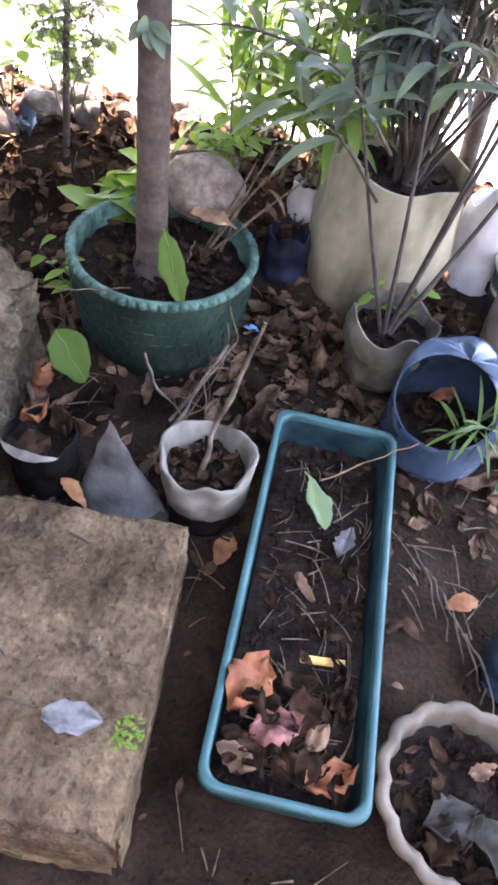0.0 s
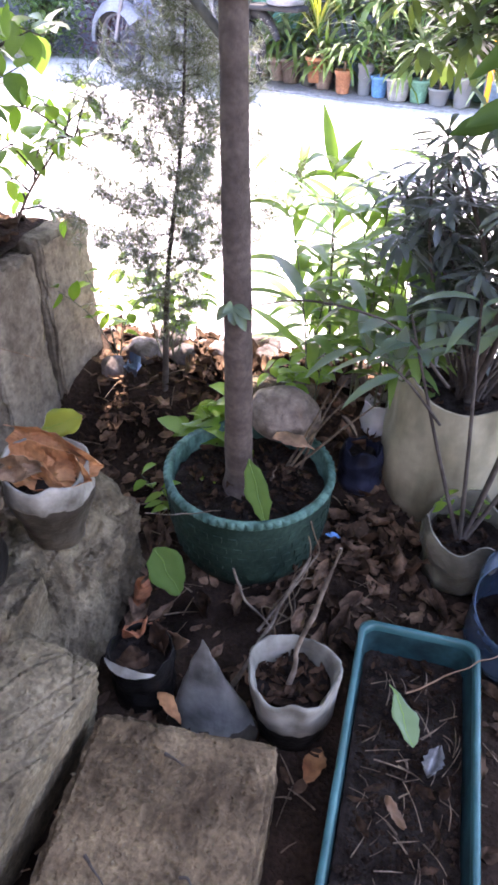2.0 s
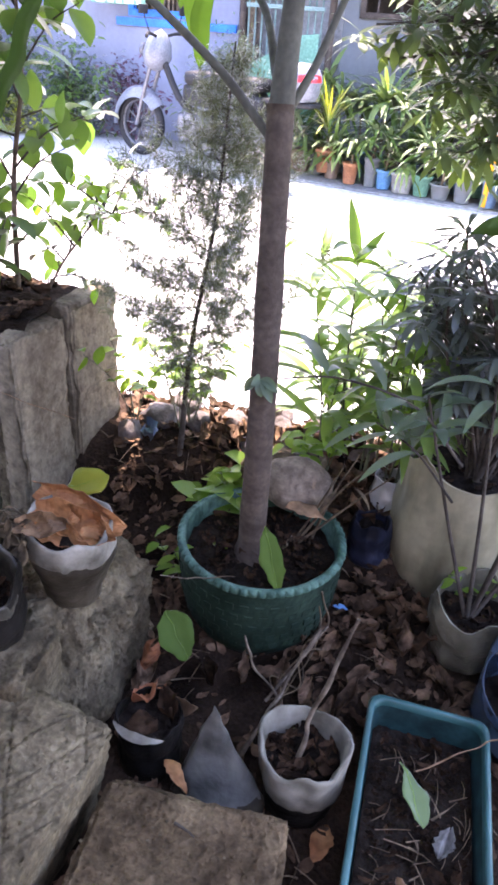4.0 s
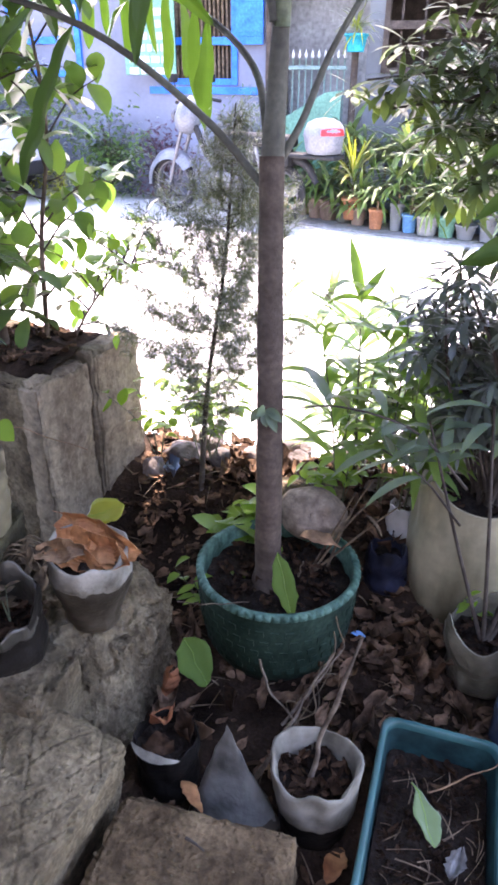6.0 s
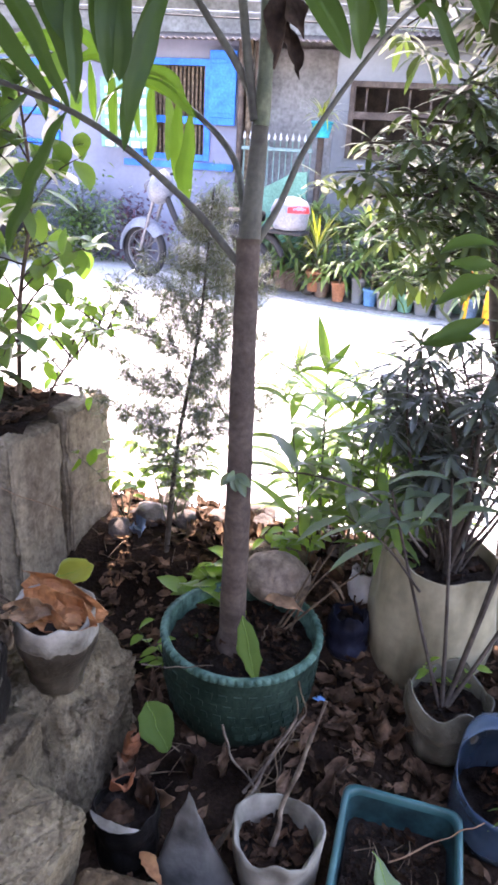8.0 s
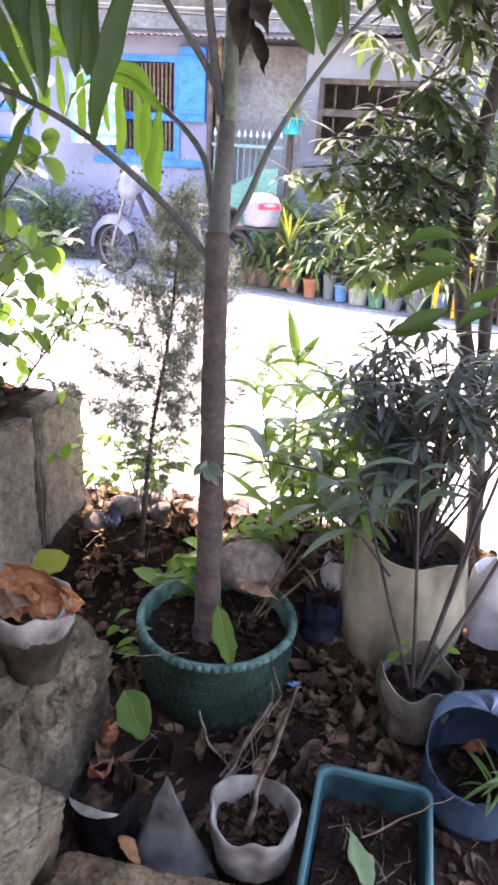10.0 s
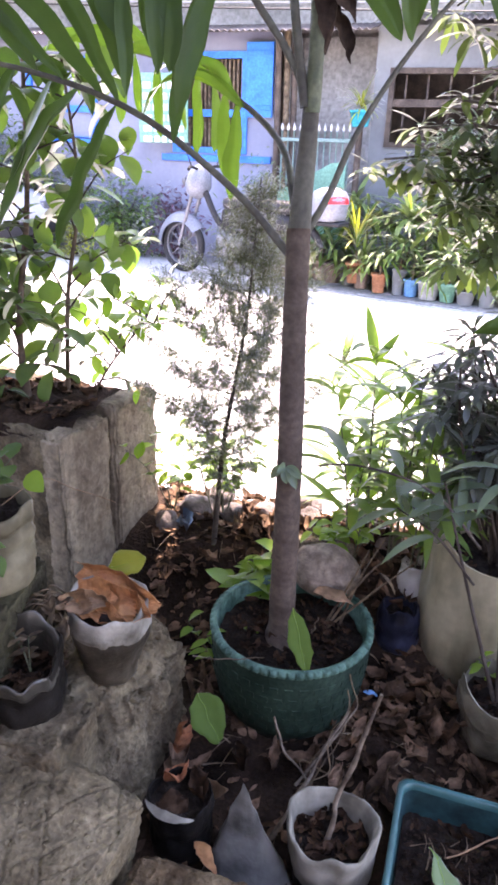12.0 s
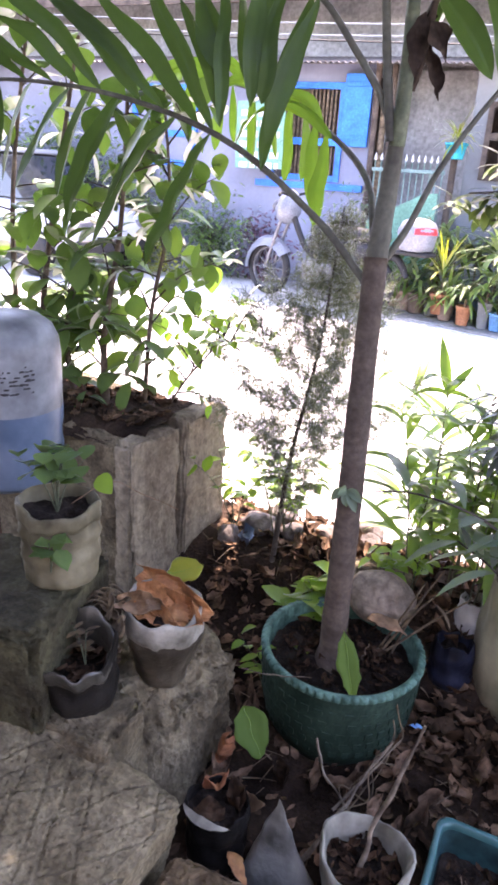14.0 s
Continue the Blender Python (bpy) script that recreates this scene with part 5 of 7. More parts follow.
part("leaf_stalk", tube([(0.04, 1.785, 1.79), (0.024, 1.785, 1.87), (-0.008, 1.79, 2.06), (-0.05, 1.78, 2.4)], 0.012, 0.009, 10, 16), M_SHAFT, palm)
part("leaf_sheath", tube([(0.054, 1.795, 1.78), (0.057, 1.795, 1.96), (0.049, 1.8, 2.1), (0.04, 1.8, 2.4)], 0.02, 0.013, 10, 16, 0.1), M_STEM, palm)
r_ = random.Random(17)
for k in range(4):
    a = Vector((0.09 + r_.uniform(-0.01, 0.015), 1.8 + r_.uniform(-0.02, 0.02), 2.02 + r_.uniform(-0.03, 0.06)))
    V, F = leaf(a, (r_.uniform(-0.3, 0.7), r_.uniform(-0.5, 0.3), r_.uniform(-1.0, -0.5)), (0, -1, 0.2), r_.uniform(0.08, 0.14), r_.uniform(0.025, 0.05), 0.3, 0.7, 10, 0.4, 0.5)
    part("dead_sheath", ([v + noise.noise_vector(v * 40) * 0.012 for v in V], F), M_DEADSHEATH, palm, "dark ragged dead sheath")
part("dead_stalk", tube([(0.07, 1.8, 1.9), (0.085, 1.8, 1.97), (0.1, 1.8, 2.1), (0.11, 1.81, 2.3)], 0.009, 0.008, 10, 16, 0.4), M_DEADSHEATH, palm)
frond(palm, [(0.022, 1.79, 1.45), (-0.134, 1.8, 1.6), (-0.39, 1.77, 1.775), (-0.72, 1.75, 1.872), (-1.05, 1.7, 1.9), (-1.35, 1.62, 1.86)], 12, 0.36, 0.056, 0.42, 1, 0.3, (), (0.8, 0.85), (0.62, -0.85), 0.25, 0.05, None, (0.85, 1.1), 0.4)
frond(palm, [(0.05, 1.81, 1.5), (0.1, 1.84, 1.6), (0.15, 1.9, 1.745), (0.243, 2.0, 1.921), (0.36, 2.1, 2.08), (0.5, 2.2, 2.2)], 3, 0.2, 0.045, 0.8, 2, 0.9, (), (0.6, 0.3), (0.3, -0.9))
part("leaflet", pleated(leaf((0.075, 1.93, 2.125), (0.75, 0.05, -0.62), (0.3, -1, 0.1), 0.24, 0.07, 0.3, 0.5, 14, 0.5, 0.2, 0.6)), L_PALM, palm)
frond(palm, [(0.02, 1.81, 1.57), (-0.05, 1.95, 1.70), (-0.203, 2.1, 1.81), (-0.449, 2.3, 1.917), (-0.797, 2.5, 2.0), (-1.1, 2.65, 2.0)], 12, 0.22, 0.048, 0.4, 3, 0.9, (), (0.75, 0.9), (0.2, -1.0), 0.4, 0.25, L_YOUNG)
frond(palm, [(0.045, 1.8, 1.8), (0.0, 1.79, 1.89), (-0.075, 1.78, 1.99), (-0.155, 1.76, 2.085), (-0.25, 1.7, 2.14), (-0.36, 1.67, 2.12), (-0.46, 1.64, 2.07)], 5, 0.32, 0.048, 0.52, 4, 0.35, (), (0.12, -0.9), (-0.06, -1.0), 0.2, 0.4)
frond(palm, [(0.03, 1.82, 2.1), (0.1, 1.7, 2.3), (0.18, 1.4, 2.45), (0.25, 1.05, 2.5), (0.3, 0.7, 2.45)], 12, 0.28, 0.05, 0.3, 5)
frond(palm, [(0.06, 1.82, 2.0), (0.1, 1.93, 2.15), (0.2, 2.1, 2.3), (0.36, 2.3, 2.3)], 6, 0.26, 0.06, 0.45, 6, 0.8, (), (0.5, 0.2), (0.3, -0.9), 0.5, 0.3)
# leaves tied round the trunk by the crossing branch
tied = thing("tied_leaf", (0.055, 1.78, 0.9), "grey withered leaf caught on the palm's trunk", "leaf")
for d, L in (((-0.9, -0.35, -0.25), 0.07), ((0.75, -0.5, -0.35), 0.09), ((0.3, -0.6, -0.6), 0.06), ((0.95, -0.3, 0.15), 0.08), ((-0.3, -0.6, 0.3), 0.05)):
    part("blade", leaf((0.06, 1.692, 0.91), d, (0, -0.8, 0.6), L * 0.75, 0.028, 0.6, 0.5, 7, 0.5, 0.3), L_LONG, tied)


# ---- cypress sapling ----
def cypress(base, top, seed):
    r = random.Random(seed)
    t = thing("cypress_sapling", base, "feathery grey-green cypress sapling on the bank", "sapling")
    line = [base, Vector(base).lerp(Vector(top), 0.33) + Vector((-0.01, 0, 0)), Vector(base).lerp(Vector(top), 0.66) + Vector((0.012, 0, 0)), top]
    part("trunk", tube(line, 0.011, 0.0022, 8, 30), M_DARKTWIG, t)
    P = spline(line, 100)
    twigs, sprays = [], []
    for k in range(130):
        u = 0.2 + 0.8 * (k / 130)
        p = P[int(u * 99)]
        a = k * 2.4 + r.uniform(-0.5, 0.5)
        reach = 0.11 + 0.21 * smooth_step(0.2, 0.4, u) - 0.27 * smooth_step(0.55, 1.0, u)
        L = reach * r.uniform(0.6, 1.15)
        d = Vector((math.cos(a), math.sin(a) * 0.8, r.uniform(0.1, 0.7))).normalized()
        e = p + d * L
        q = [p, p + d * L * 0.5 - Vector((0, 0, 0.012)), e + Vector((0, 0, 0.12 * L))]
        twigs.append(tube(q, 0.0015, 0.0005, 5, 6))
        S = spline(q, 20)
        for j in range(int((6 + 170 * L) * (0.45 if u < 0.36 else 1))):
            c = S[r.randint(3, 20)]
            dd = (d * r.uniform(0.2, 1.0) + Vector((r.uniform(-1, 1), r.uniform(-1, 1), r.uniform(-0.7, 0.9))) * 0.8).normalized()
            l_ = r.uniform(0.025, 0.06)
            sprays.append(leaf(c, dd, (r.uniform(-1, 1), r.uniform(-1, 1), 0.5), l_, 0.003, 0.3, 0.2, 2))
            for _ in range(11):
                sprays.append(leaf(c + dd * l_ * r.uniform(0.1, 1.0), (dd + Vector((r.uniform(-1, 1), r.uniform(-1, 1), r.uniform(-0.7, 0.8)))), (0, 0, 1), r.uniform(0.012, 0.03), 0.0027, 0.3, 0.2, 2, full=0.4))
    for tw in twigs:
        part("branch", tw, M_DARKTWIG, t)
    tagged(part("foliage", join(*sprays), L_CYP, t), kind="stuff")


cypress((-0.30, 2.15, 0.33), (-0.165, 2.16, 1.62), 5)


def leafy_stem(pts, r0, r1, n, length, width, seed, droop=0.4, start=0.2, spread=0.7, whorl=False, end=1.0, upw=0.3, segs=4, tip=0.45):
    """A stem and the leaves along it, as two sets of faces."""
    r = random.Random(seed)
    st = tube(pts, r0, r1, 6, 4 * len(pts))
    P = spline(pts, 100)
    out = []
    for k in range(n):
        u = start + (end - start) * k / max(1, n - 1)
        i = min(99, int(u * 100))
        p, d = P[i], (P[i + 1] - P[i]).normalized()
        a = k * 2.4 + r.uniform(-0.6, 0.6)
        s = d.orthogonal().normalized()
        s = Matrix.Rotation(a, 3, d) @ s
        o = d * (1 - spread) + s * spread + Vector((0, 0, upw))
        out.append(leaf(p, o, Vector((0, 0, 1)) + s * 0.2, length * r.uniform(0.65, 1.2), width * r.uniform(0.75, 1.2), droop * r.uniform(0.4, 1.5), r.uniform(0.1, 0.4), segs, tip, r.uniform(-0.15, 0.15)))
    return st, out


def plant(name, label, category, stems, stem_mat, leaf_mat_, group="", at=None):
    """A plant of stems, each with leaves of its own."""
    t = thing(name, at or stems[0][0][0], label, category, group)
    leaves = []
    for k, (pts, kw) in enumerate(stems):
        st, lv = leafy_stem(pts, seed=len(name) * 31 + k * 7 + int(abs(pts[0][0]) * 1000), **kw)
        part("stem", st, stem_mat, t)
        leaves += lv
    part("foliage", join(*leaves), leaf_mat_, t)
    return t


# ---- ginger-like cane clump behind the tyre ----
r_ = random.Random(3)
stems = []
for k in range(26):
    x, y = r_.uniform(0.17, 0.6), r_.uniform(2.14, 2.36)
    h = r_.uniform(0.35, 0.72)
    lx, ly = r_.uniform(-0.13, 0.1), r_.uniform(-0.08, 0.06)
    z0 = ground_z(x, y)
    stems.append(([(x, y, z0), (x + lx * 0.3, y + ly * 0.3, z0 + h * 0.5), (x + lx, y + ly, z0 + h)], dict(r0=0.004, r1=0.0015, n=10, length=0.23, width=0.04, droop=0.85, start=0.25, spread=0.62, upw=0.35, segs=6)))
stems.append(([(0.26, 2.27, 0.34), (0.235, 2.26, 0.7), (0.22, 2.25, 1.1)], dict(r0=0.005, r1=0.002, n=13, length=0.2, width=0.036, droop=0.8, start=0.3, spread=0.62, upw=0.4, segs=6)))
stems.append(([(0.35, 2.2, 0.33), (0.37, 2.19, 0.7), (0.38, 2.18, 1.02)], dict(r0=0.005, r1=0.002, n=13, length=0.2, width=0.036, droop=0.8, start=0.3, spread=0.62, upw=0.4, segs=6)))
cane = plant("cane_clump", "leafy green cane clump with lance-shaped leaves", "plant", stems, M_STEM, L_LANCE)
for d, L, w in (((-0.22, 0, 1), 0.19, 0.036), ((0.5, -0.1, 0.9), 0.13, 0.028), ((0.8, -0.2, 0.5), 0.12, 0.02), ((-0.9, -0.2, 0.5), 0.13, 0.02)):
    part("young_leaf", leaf((0.22, 2.25, 1.07), d, (0.15, -1, 0.25), L, w, 0.15 if d[2] > 0.8 else 0.9, 0.35, 9, 0.4), L_SAP, cane)


# ---- dark-leaved shrub in the olive sack ----
def rosettes(points, seed, length=0.085, width=0.0145, n=16, droop=0.5, up=0.5):
    """Narrow blunt leaves standing out all round the ends of the twigs."""
    r = random.Random(seed)
    out = []
    for p in points:
        lean = Vector((r.uniform(-0.5, 0.5), r.uniform(-0.5, 0.5), 0))
        for k in range(n):
            a = 2.4 * k + r.uniform(-0.3, 0.3)
            o = Vector((math.cos(a), math.sin(a), r.uniform(-0.35, up) + 0.5 * (k / n) ** 3)) + lean * 0.5
            out.append(leaf(Vector(p) + Vector((0, 0, 0.035 * (k / n) - 0.02)), o, (0, 0, 1), length * r.uniform(0.6, 1.25), width * r.uniform(0.8, 1.3), droop * r.uniform(0.2, 1.9), r.uniform(0.1, 0.3), 5, 0.62, r.uniform(-0.1, 0.1), 0.65))
    return out


def dark_shrub(base, tips, name, label, seed, r0=0.012, length=0.085, width=0.0145, per=3, n=13):
    r = random.Random(seed)
    t = thing(name, base, label, "shrub")
    pts = []
    for k, tip in enumerate(tips):
        e = Vector(tip)
        b = Vector(base) + Vector((r.uniform(-0.05, 0.05), r.uniform(-0.04, 0.04), 0))
        mid = b.lerp(e, 0.5) + Vector((r.uniform(-0.05, 0.05), r.uniform(-0.05, 0.05), 0.06))
        line = [b, mid, e]
        part("branch", tube(line, r0 * (1.0 if k < 4 else 0.45), 0.003, 7, 14), M_DARKTWIG, t)
        S = spline(line, 40)
        for j in range(per):
            c = S[int(40 * (0.72 + 0.28 * j / (per - 1)))]
            pts.append(c + Vector((r.uniform(-0.07, 0.07), r.uniform(-0.06, 0.06), r.uniform(-0.04, 0.04))) * (1 if j < per - 1 else 0))
    part("foliage", join(*rosettes(pts, seed, length, width, n)), L_DARK, t)
    return t


r_ = random.Random(11)
tips = [(r_.uniform(0.42, 1.0), r_.gauss(2.1, 0.1), r_.uniform(1.02, 1.27)) for _ in range(21)]
tips += [(0.40, 2.05, 1.13), (0.44, 2.1, 1.02), (0.5, 2.08, 1.24), (0.6, 2.05, 1.27), (0.9, 2.1, 1.25), (0.8, 2.0, 1.2)]
tips += [(r_.uniform(0.56, 0.76), r_.gauss(2.09, 0.04), r_.uniform(0.68, 1.0)) for _ in range(14)]
dark_shrub((0.69, 2.08, 0.48), tips, "dark_shrub", "dense shrub with narrow dark glossy leaves", 12, per=3, n=18, length=0.1, width=0.017)

# ---- the tree whose dark boughs hang over the garden ----
hang = thing("overhanging_tree", (0.98, 2.68, 0.2), "dark-leaved tree with boughs hanging over the garden", "tree")
trunk = [(0.98, 2.68, 0.2), (0.90, 2.62, 0.75), (0.74, 2.55, 1.3), (0.72, 2.55, 1.8), (0.8, 2.5, 2.5), (0.9, 2.4, 3.1)]
part("trunk", tube(trunk, 0.034, 0.02, 12, 40, 0.1), M_DARKTWIG, hang)
part("trunk", tube([(0.98, 2.68, 0.2), (0.88, 2.6, 0.9), (0.82, 2.58, 1.5), (0.83, 2.6, 2.1), (1.1, 2.7, 3.0)], 0.028, 0.016, 12, 40, 0.1), M_DARKTWIG, hang)
r_ = random.Random(8)
pts = []
boughs = [((0.74, 2.55, 1.5), (0.32, 2.4, 1.72)), ((0.72, 2.55, 1.6), (0.42, 2.35, 1.62)), ((0.72, 2.55, 1.7), (0.38, 2.45, 1.85)), ((0.72, 2.55, 1.8), (0.5, 2.35, 1.95)), ((0.75, 2.55, 2.0), (0.55, 2.3, 2.15)), ((0.76, 2.55, 1.45), (0.5, 2.4, 1.42)),
          ((0.83, 2.58, 1.6), (1.1, 2.5, 1.65)), ((0.83, 2.58, 1.7), (0.95, 2.4, 1.8)), ((0.85, 2.6, 1.9), (1.15, 2.45, 1.95)), ((0.83, 2.6, 1.5), (0.98, 2.45, 1.5)), ((0.8, 2.58, 2.0), (0.85, 2.35, 2.1)), ((0.72, 2.55, 1.65), (0.62, 2.38, 1.75)), ((0.86, 2.6, 1.3), (1.15, 2.55, 1.32)), ((0.73, 2.55, 1.62), (0.17, 2.36, 1.68)), ((0.73, 2.55, 1.55), (0.2, 2.38, 1.6)), ((0.73, 2.55, 1.68), (0.26, 2.36, 1.77)), ((0.74, 2.55, 1.45), (0.34, 2.4, 1.52)), ((0.76, 2.55, 1.4), (0.46, 2.36, 1.38)), ((0.78, 2.56, 1.5), (0.85, 2.36, 1.6)), ((0.74, 2.55, 1.55), (0.6, 2.4, 1.55)), ((0.9, 2.6, 1.1), (1.15, 2.5, 1.15)), ((0.9, 2.62, 1.0), (1.05, 2.45, 1.05)), ((0.77, 2.52, 2.3), (0.32, 2.6, 2.12)), ((0.76, 2.53, 2.2), (0.45, 2.6, 2.04)), ((0.78, 2.52, 2.3), (0.53, 2.6, 1.97)), ((0.8, 2.5, 2.4), (0.6, 2.5, 2.1)), ((0.8, 2.5, 2.5), (0.38, 2.6, 2.24))]
for a, b in boughs:
    line = [a, Vector(a).lerp(Vector(b), 0.5) + Vector((0, 0, 0.05)), b]
    part("bough", tube(line, 0.009, 0.003, 7, 14), M_DARKTWIG, hang)
    S = spline(line, 30)
    for j in range(6):
        pts.append(S[11 + int(3.6 * j)] + Vector((r_.uniform(-0.08, 0.08), r_.uniform(-0.08, 0.08), r_.uniform(-0.08, 0.06))))
part("foliage", join(*rosettes(pts, 9, 0.12, 0.023, 14, 0.5, 0.4)), L_BOUGH, hang)
# Leaf canopy above the view, added to keep the sun off the garden.
out = []
for k in range(5000):
    a, q = r_.uniform(0, 6.28), math.sqrt(r_.random())
    q *= 1 + 0.16 * noise.noise(Vector((math.cos(a) * 3, math.sin(a) * 3, 1)))
    p = Vector((1.05 + 1.35 * q * math.cos(a), 1.85 + 1.15 * q * math.sin(a), 0))
    p.z = 2.75 + r_.uniform(-0.2, 0.75 * (1 - 0.5 * q * q) * (1 + 0.9 * noise.noise(p * 2.3)))
    if (p.y > 2.7 and r_.random() < 0.45) or (p.y < 1.15 and p.x > 0.3):
        continue
    out.append(leaf(p, scatter_dir(r_, 0), (r_.uniform(-0.5, 0.5), r_.uniform(-0.5, 0.5), 1), r_.uniform(0.13, 0.23), r_.uniform(0.06, 0.1), 0.4, 0.2, 3))
tagged(part("crown", join(*out), L_BROAD, hang), kind="stuff")
# Limbs carrying that added canopy, out of view.
for k in range(7):
    a = k * 0.9
    part("limb", tube([(0.88, 2.45, 2.6), (0.95 + 0.5 * math.cos(a), 2.1 + 0.4 * math.sin(a), 2.9), (0.95 + 1.1 * math.cos(a), 2.05 + 0.8 * math.sin(a), 3.1)], 0.018, 0.004, 7, 10), M_DARKTWIG, hang)

# ---- long-leaved stems rising from the grey bag ----
b = (0.72, 1.75, 0.2)
stems = []
for e, m, n in (((0.48, 1.86, 0.86), (0.60, 1.80, 0.52), 8), ((0.63, 1.80, 0.95), (0.68, 1.77, 0.55), 7), ((0.87, 1.95, 1.2), (0.80, 1.85, 0.65), 7), ((1.08, 1.95, 1.2), (0.88, 1.82, 0.62), 7), ((0.97, 1.9, 1.5), (0.83, 1.84, 0.8), 7)):
    stems.append(([b, m, e], dict(r0=0.0075, r1=0.0035, n=n, length=0.19, width=0.036, droop=0.7, start=0.82, spread=0.75, upw=0.2, segs=6)))
stems.append(([(0.60, 1.80, 0.70), (0.45, 1.78, 0.86), (0.25, 1.76, 0.915), (0.1, 1.71, 0.91)], dict(r0=0.0045, r1=0.002, n=8, length=0.16, width=0.034, droop=0.5, start=0.15, spread=0.7, upw=0.4, segs=6, end=0.72)))
stems.append(([(0.60, 1.80, 0.58), (0.48, 1.83, 0.7), (0.36, 1.85, 0.76)], dict(r0=0.004, r1=0.002, n=9, length=0.18, width=0.032, droop=0.55, start=0.5, spread=0.7, upw=0.35, segs=6)))
plant("long_leaf_plant", "tall plant with long drooping dark leaves in a grey bag", "plant", stems, M_DARKTWIG, L_LONG, at=b)

# a few broad leaves reaching in on long stems
broad = thing("broad_leaf_plant", (1.08, 1.97, 0.3), "broad green leaves on long thin stems in a pale bag", "plant")
r_ = random.Random(64)
for k, (x, z, s) in enumerate(((0.57, 1.53, 0.8), (0.57, 1.455, 0.85), (0.57, 1.37, 0.8), (0.56, 1.31, 0.8), (0.7, 1.37, 0.5), (0.87, 1.5, 0.8), (0.59, 1.49, 0.65), (0.72, 1.43, 0.6))):
    y = 1.92 + r_.uniform(-0.04, 0.04)
    p_ = Vector((x + 0.1 * s, y, z + r_.uniform(-0.01, 0.02)))
    st_ = part("stem", tube([(1.08, 1.97, 0.3), (1.1 + 0.01 * k, 1.97, 0.9), (1.02, 1.95, z - 0.05), p_], 0.005, 0.002, 6, 20), M_STEM, broad)
    vf = leaf(p_, (-1, r_.uniform(-0.5, 0.2), r_.uniform(-0.3, 0.2)), (r_.uniform(-0.2, 0.3), -0.75, r_.uniform(0.4, 1.0)), 0.19 * s, 0.06 * s, r_.uniform(0.1, 0.5), r_.uniform(0.2, 0.5), 10, 0.5, r_.uniform(-0.2, 0.3))
    part("leaf_blade", pleated(([v + noise.noise_vector(v * 18) * 0.01 for v in vf[0]], vf[1]), 2), L_OLIVE, st_)
stems = [([(0.91, 1.52, 0.12), (0.94, 1.44, 0.25), (0.975, 1.40, 0.31)], dict(r0=0.004, r1=0.002, n=22, length=0.12, width=0.011, droop=0.35, start=0.2, spread=0.8, upw=0.1)),
         ([(0.90, 1.52, 0.12), (0.92, 1.46, 0.2), (0.9, 1.4, 0.24)], dict(r0=0.003, r1=0.002, n=5, length=0.1, width=0.01, droop=0.6, start=0.2, spread=0.8, upw=0.2))]
plant("spiky_seedling", "spiky narrow-leaved seedling in the blue bottle", "plant", stems, M_STEM, L_LANCE)
lobed = thing("lobed_leaf_plant", (1.05, 1.12, 0.04), "large lobed green leaf beside the blue container", "plant")
part("stem", tube([(1.05, 1.12, 0.03), (1.0, 1.05, 0.35), (0.95, 0.95, 0.64), (0.885, 0.91, 0.74)], 0.006, 0.004, 8), M_STEM, lobed)
side_, up_, face_ = Vector((0.9, -0.35, 0.1)).normalized(), Vector((0.12, 0.45, 0.85)).normalized(), None
face_ = side_.cross(up_).normalized()


def lobed_blade(c, R, veins=7):
    """A broad leaf cut into pointed, toothed lobes, and the places of its veins."""
    V, F, ends = [Vector(c)], [], []
    seg, rings_ = 112, 7
    for j in range(1, rings_ + 1):
        for i in range(seg):
            a = 2 * math.pi * i / seg
            w = (a / (2 * math.pi) * veins) % 1
            lobe = 0.72 + 0.28 * abs(1 - 2 * w) ** 1.3 + 0.05 * math.sin(a * 23) + (0.35 * max(0, -math.sin(a)) ** 3) - 0.55 * max(0, math.sin(a)) ** 12
            q = R * lobe * j / rings_
            p = Vector(c) + side_ * q * math.cos(a) * 0.8 + up_ * q * math.sin(a)
            p += face_ * (0.02 * noise.noise(Vector((math.cos(a) * 2, math.sin(a) * 2, j * 0.4))) - 0.25 * q * q / R + 0.012 * (1 - abs(1 - 2 * w)) * j / rings_)
            V.append(p)
            if j == rings_ and abs(1 - 2 * w) > 0.97:
                ends.append(p)
    F = [(0, 1 + i, 1 + (i + 1) % seg) for i in range(seg)]
    F += [(1 + j * seg + i, 1 + (j + 1) * seg + i, 1 + (j + 1) * seg + (i + 1) % seg, 1 + j * seg + (i + 1) % seg) for j in range(rings_ - 1) for i in range(seg)]
    return (V, F), ends


blade, vein_ends = lobed_blade((0.885, 0.91, 0.72), 0.13)
blade_ob = part("leaf_blade", blade, L_LOBED, lobed, "toothed green blade with pale veins")
for e in vein_ends[::2]:
    c = Vector((0.885, 0.91, 0.72))
    part("vein", tube([c - face_ * 0.0 + face_ * 0.004, c.lerp(e, 0.5) + face_ * 0.009, e], 0.0016, 0.0006, 5), L_SAP, blade_ob)

# ---- weeds and small plants on the bank ----
r_ = random.Random(15)


def weed(x, y, h, L, w, lm, n=3, label="small green weed on the garden bank", z=None, each=6, first=0.35):
    st = []
    z0 = ground_z(x, y) if z is None else z
    for k in range(n):
        dx, dy = r_.uniform(-0.6, 0.6) * h, r_.uniform(-0.4, 0.4) * h
        st.append(([(x, y, z0), (x + dx * 0.4, y + dy * 0.4, z0 + h * 0.6), (x + dx, y + dy, z0 + h)], dict(r0=0.002, r1=0.001, n=each, length=L, width=w, droop=0.4, start=first, spread=0.8, upw=0.2)))
    return plant("weed", label, "weed", st, M_STEM, lm, "weeds on the bank")


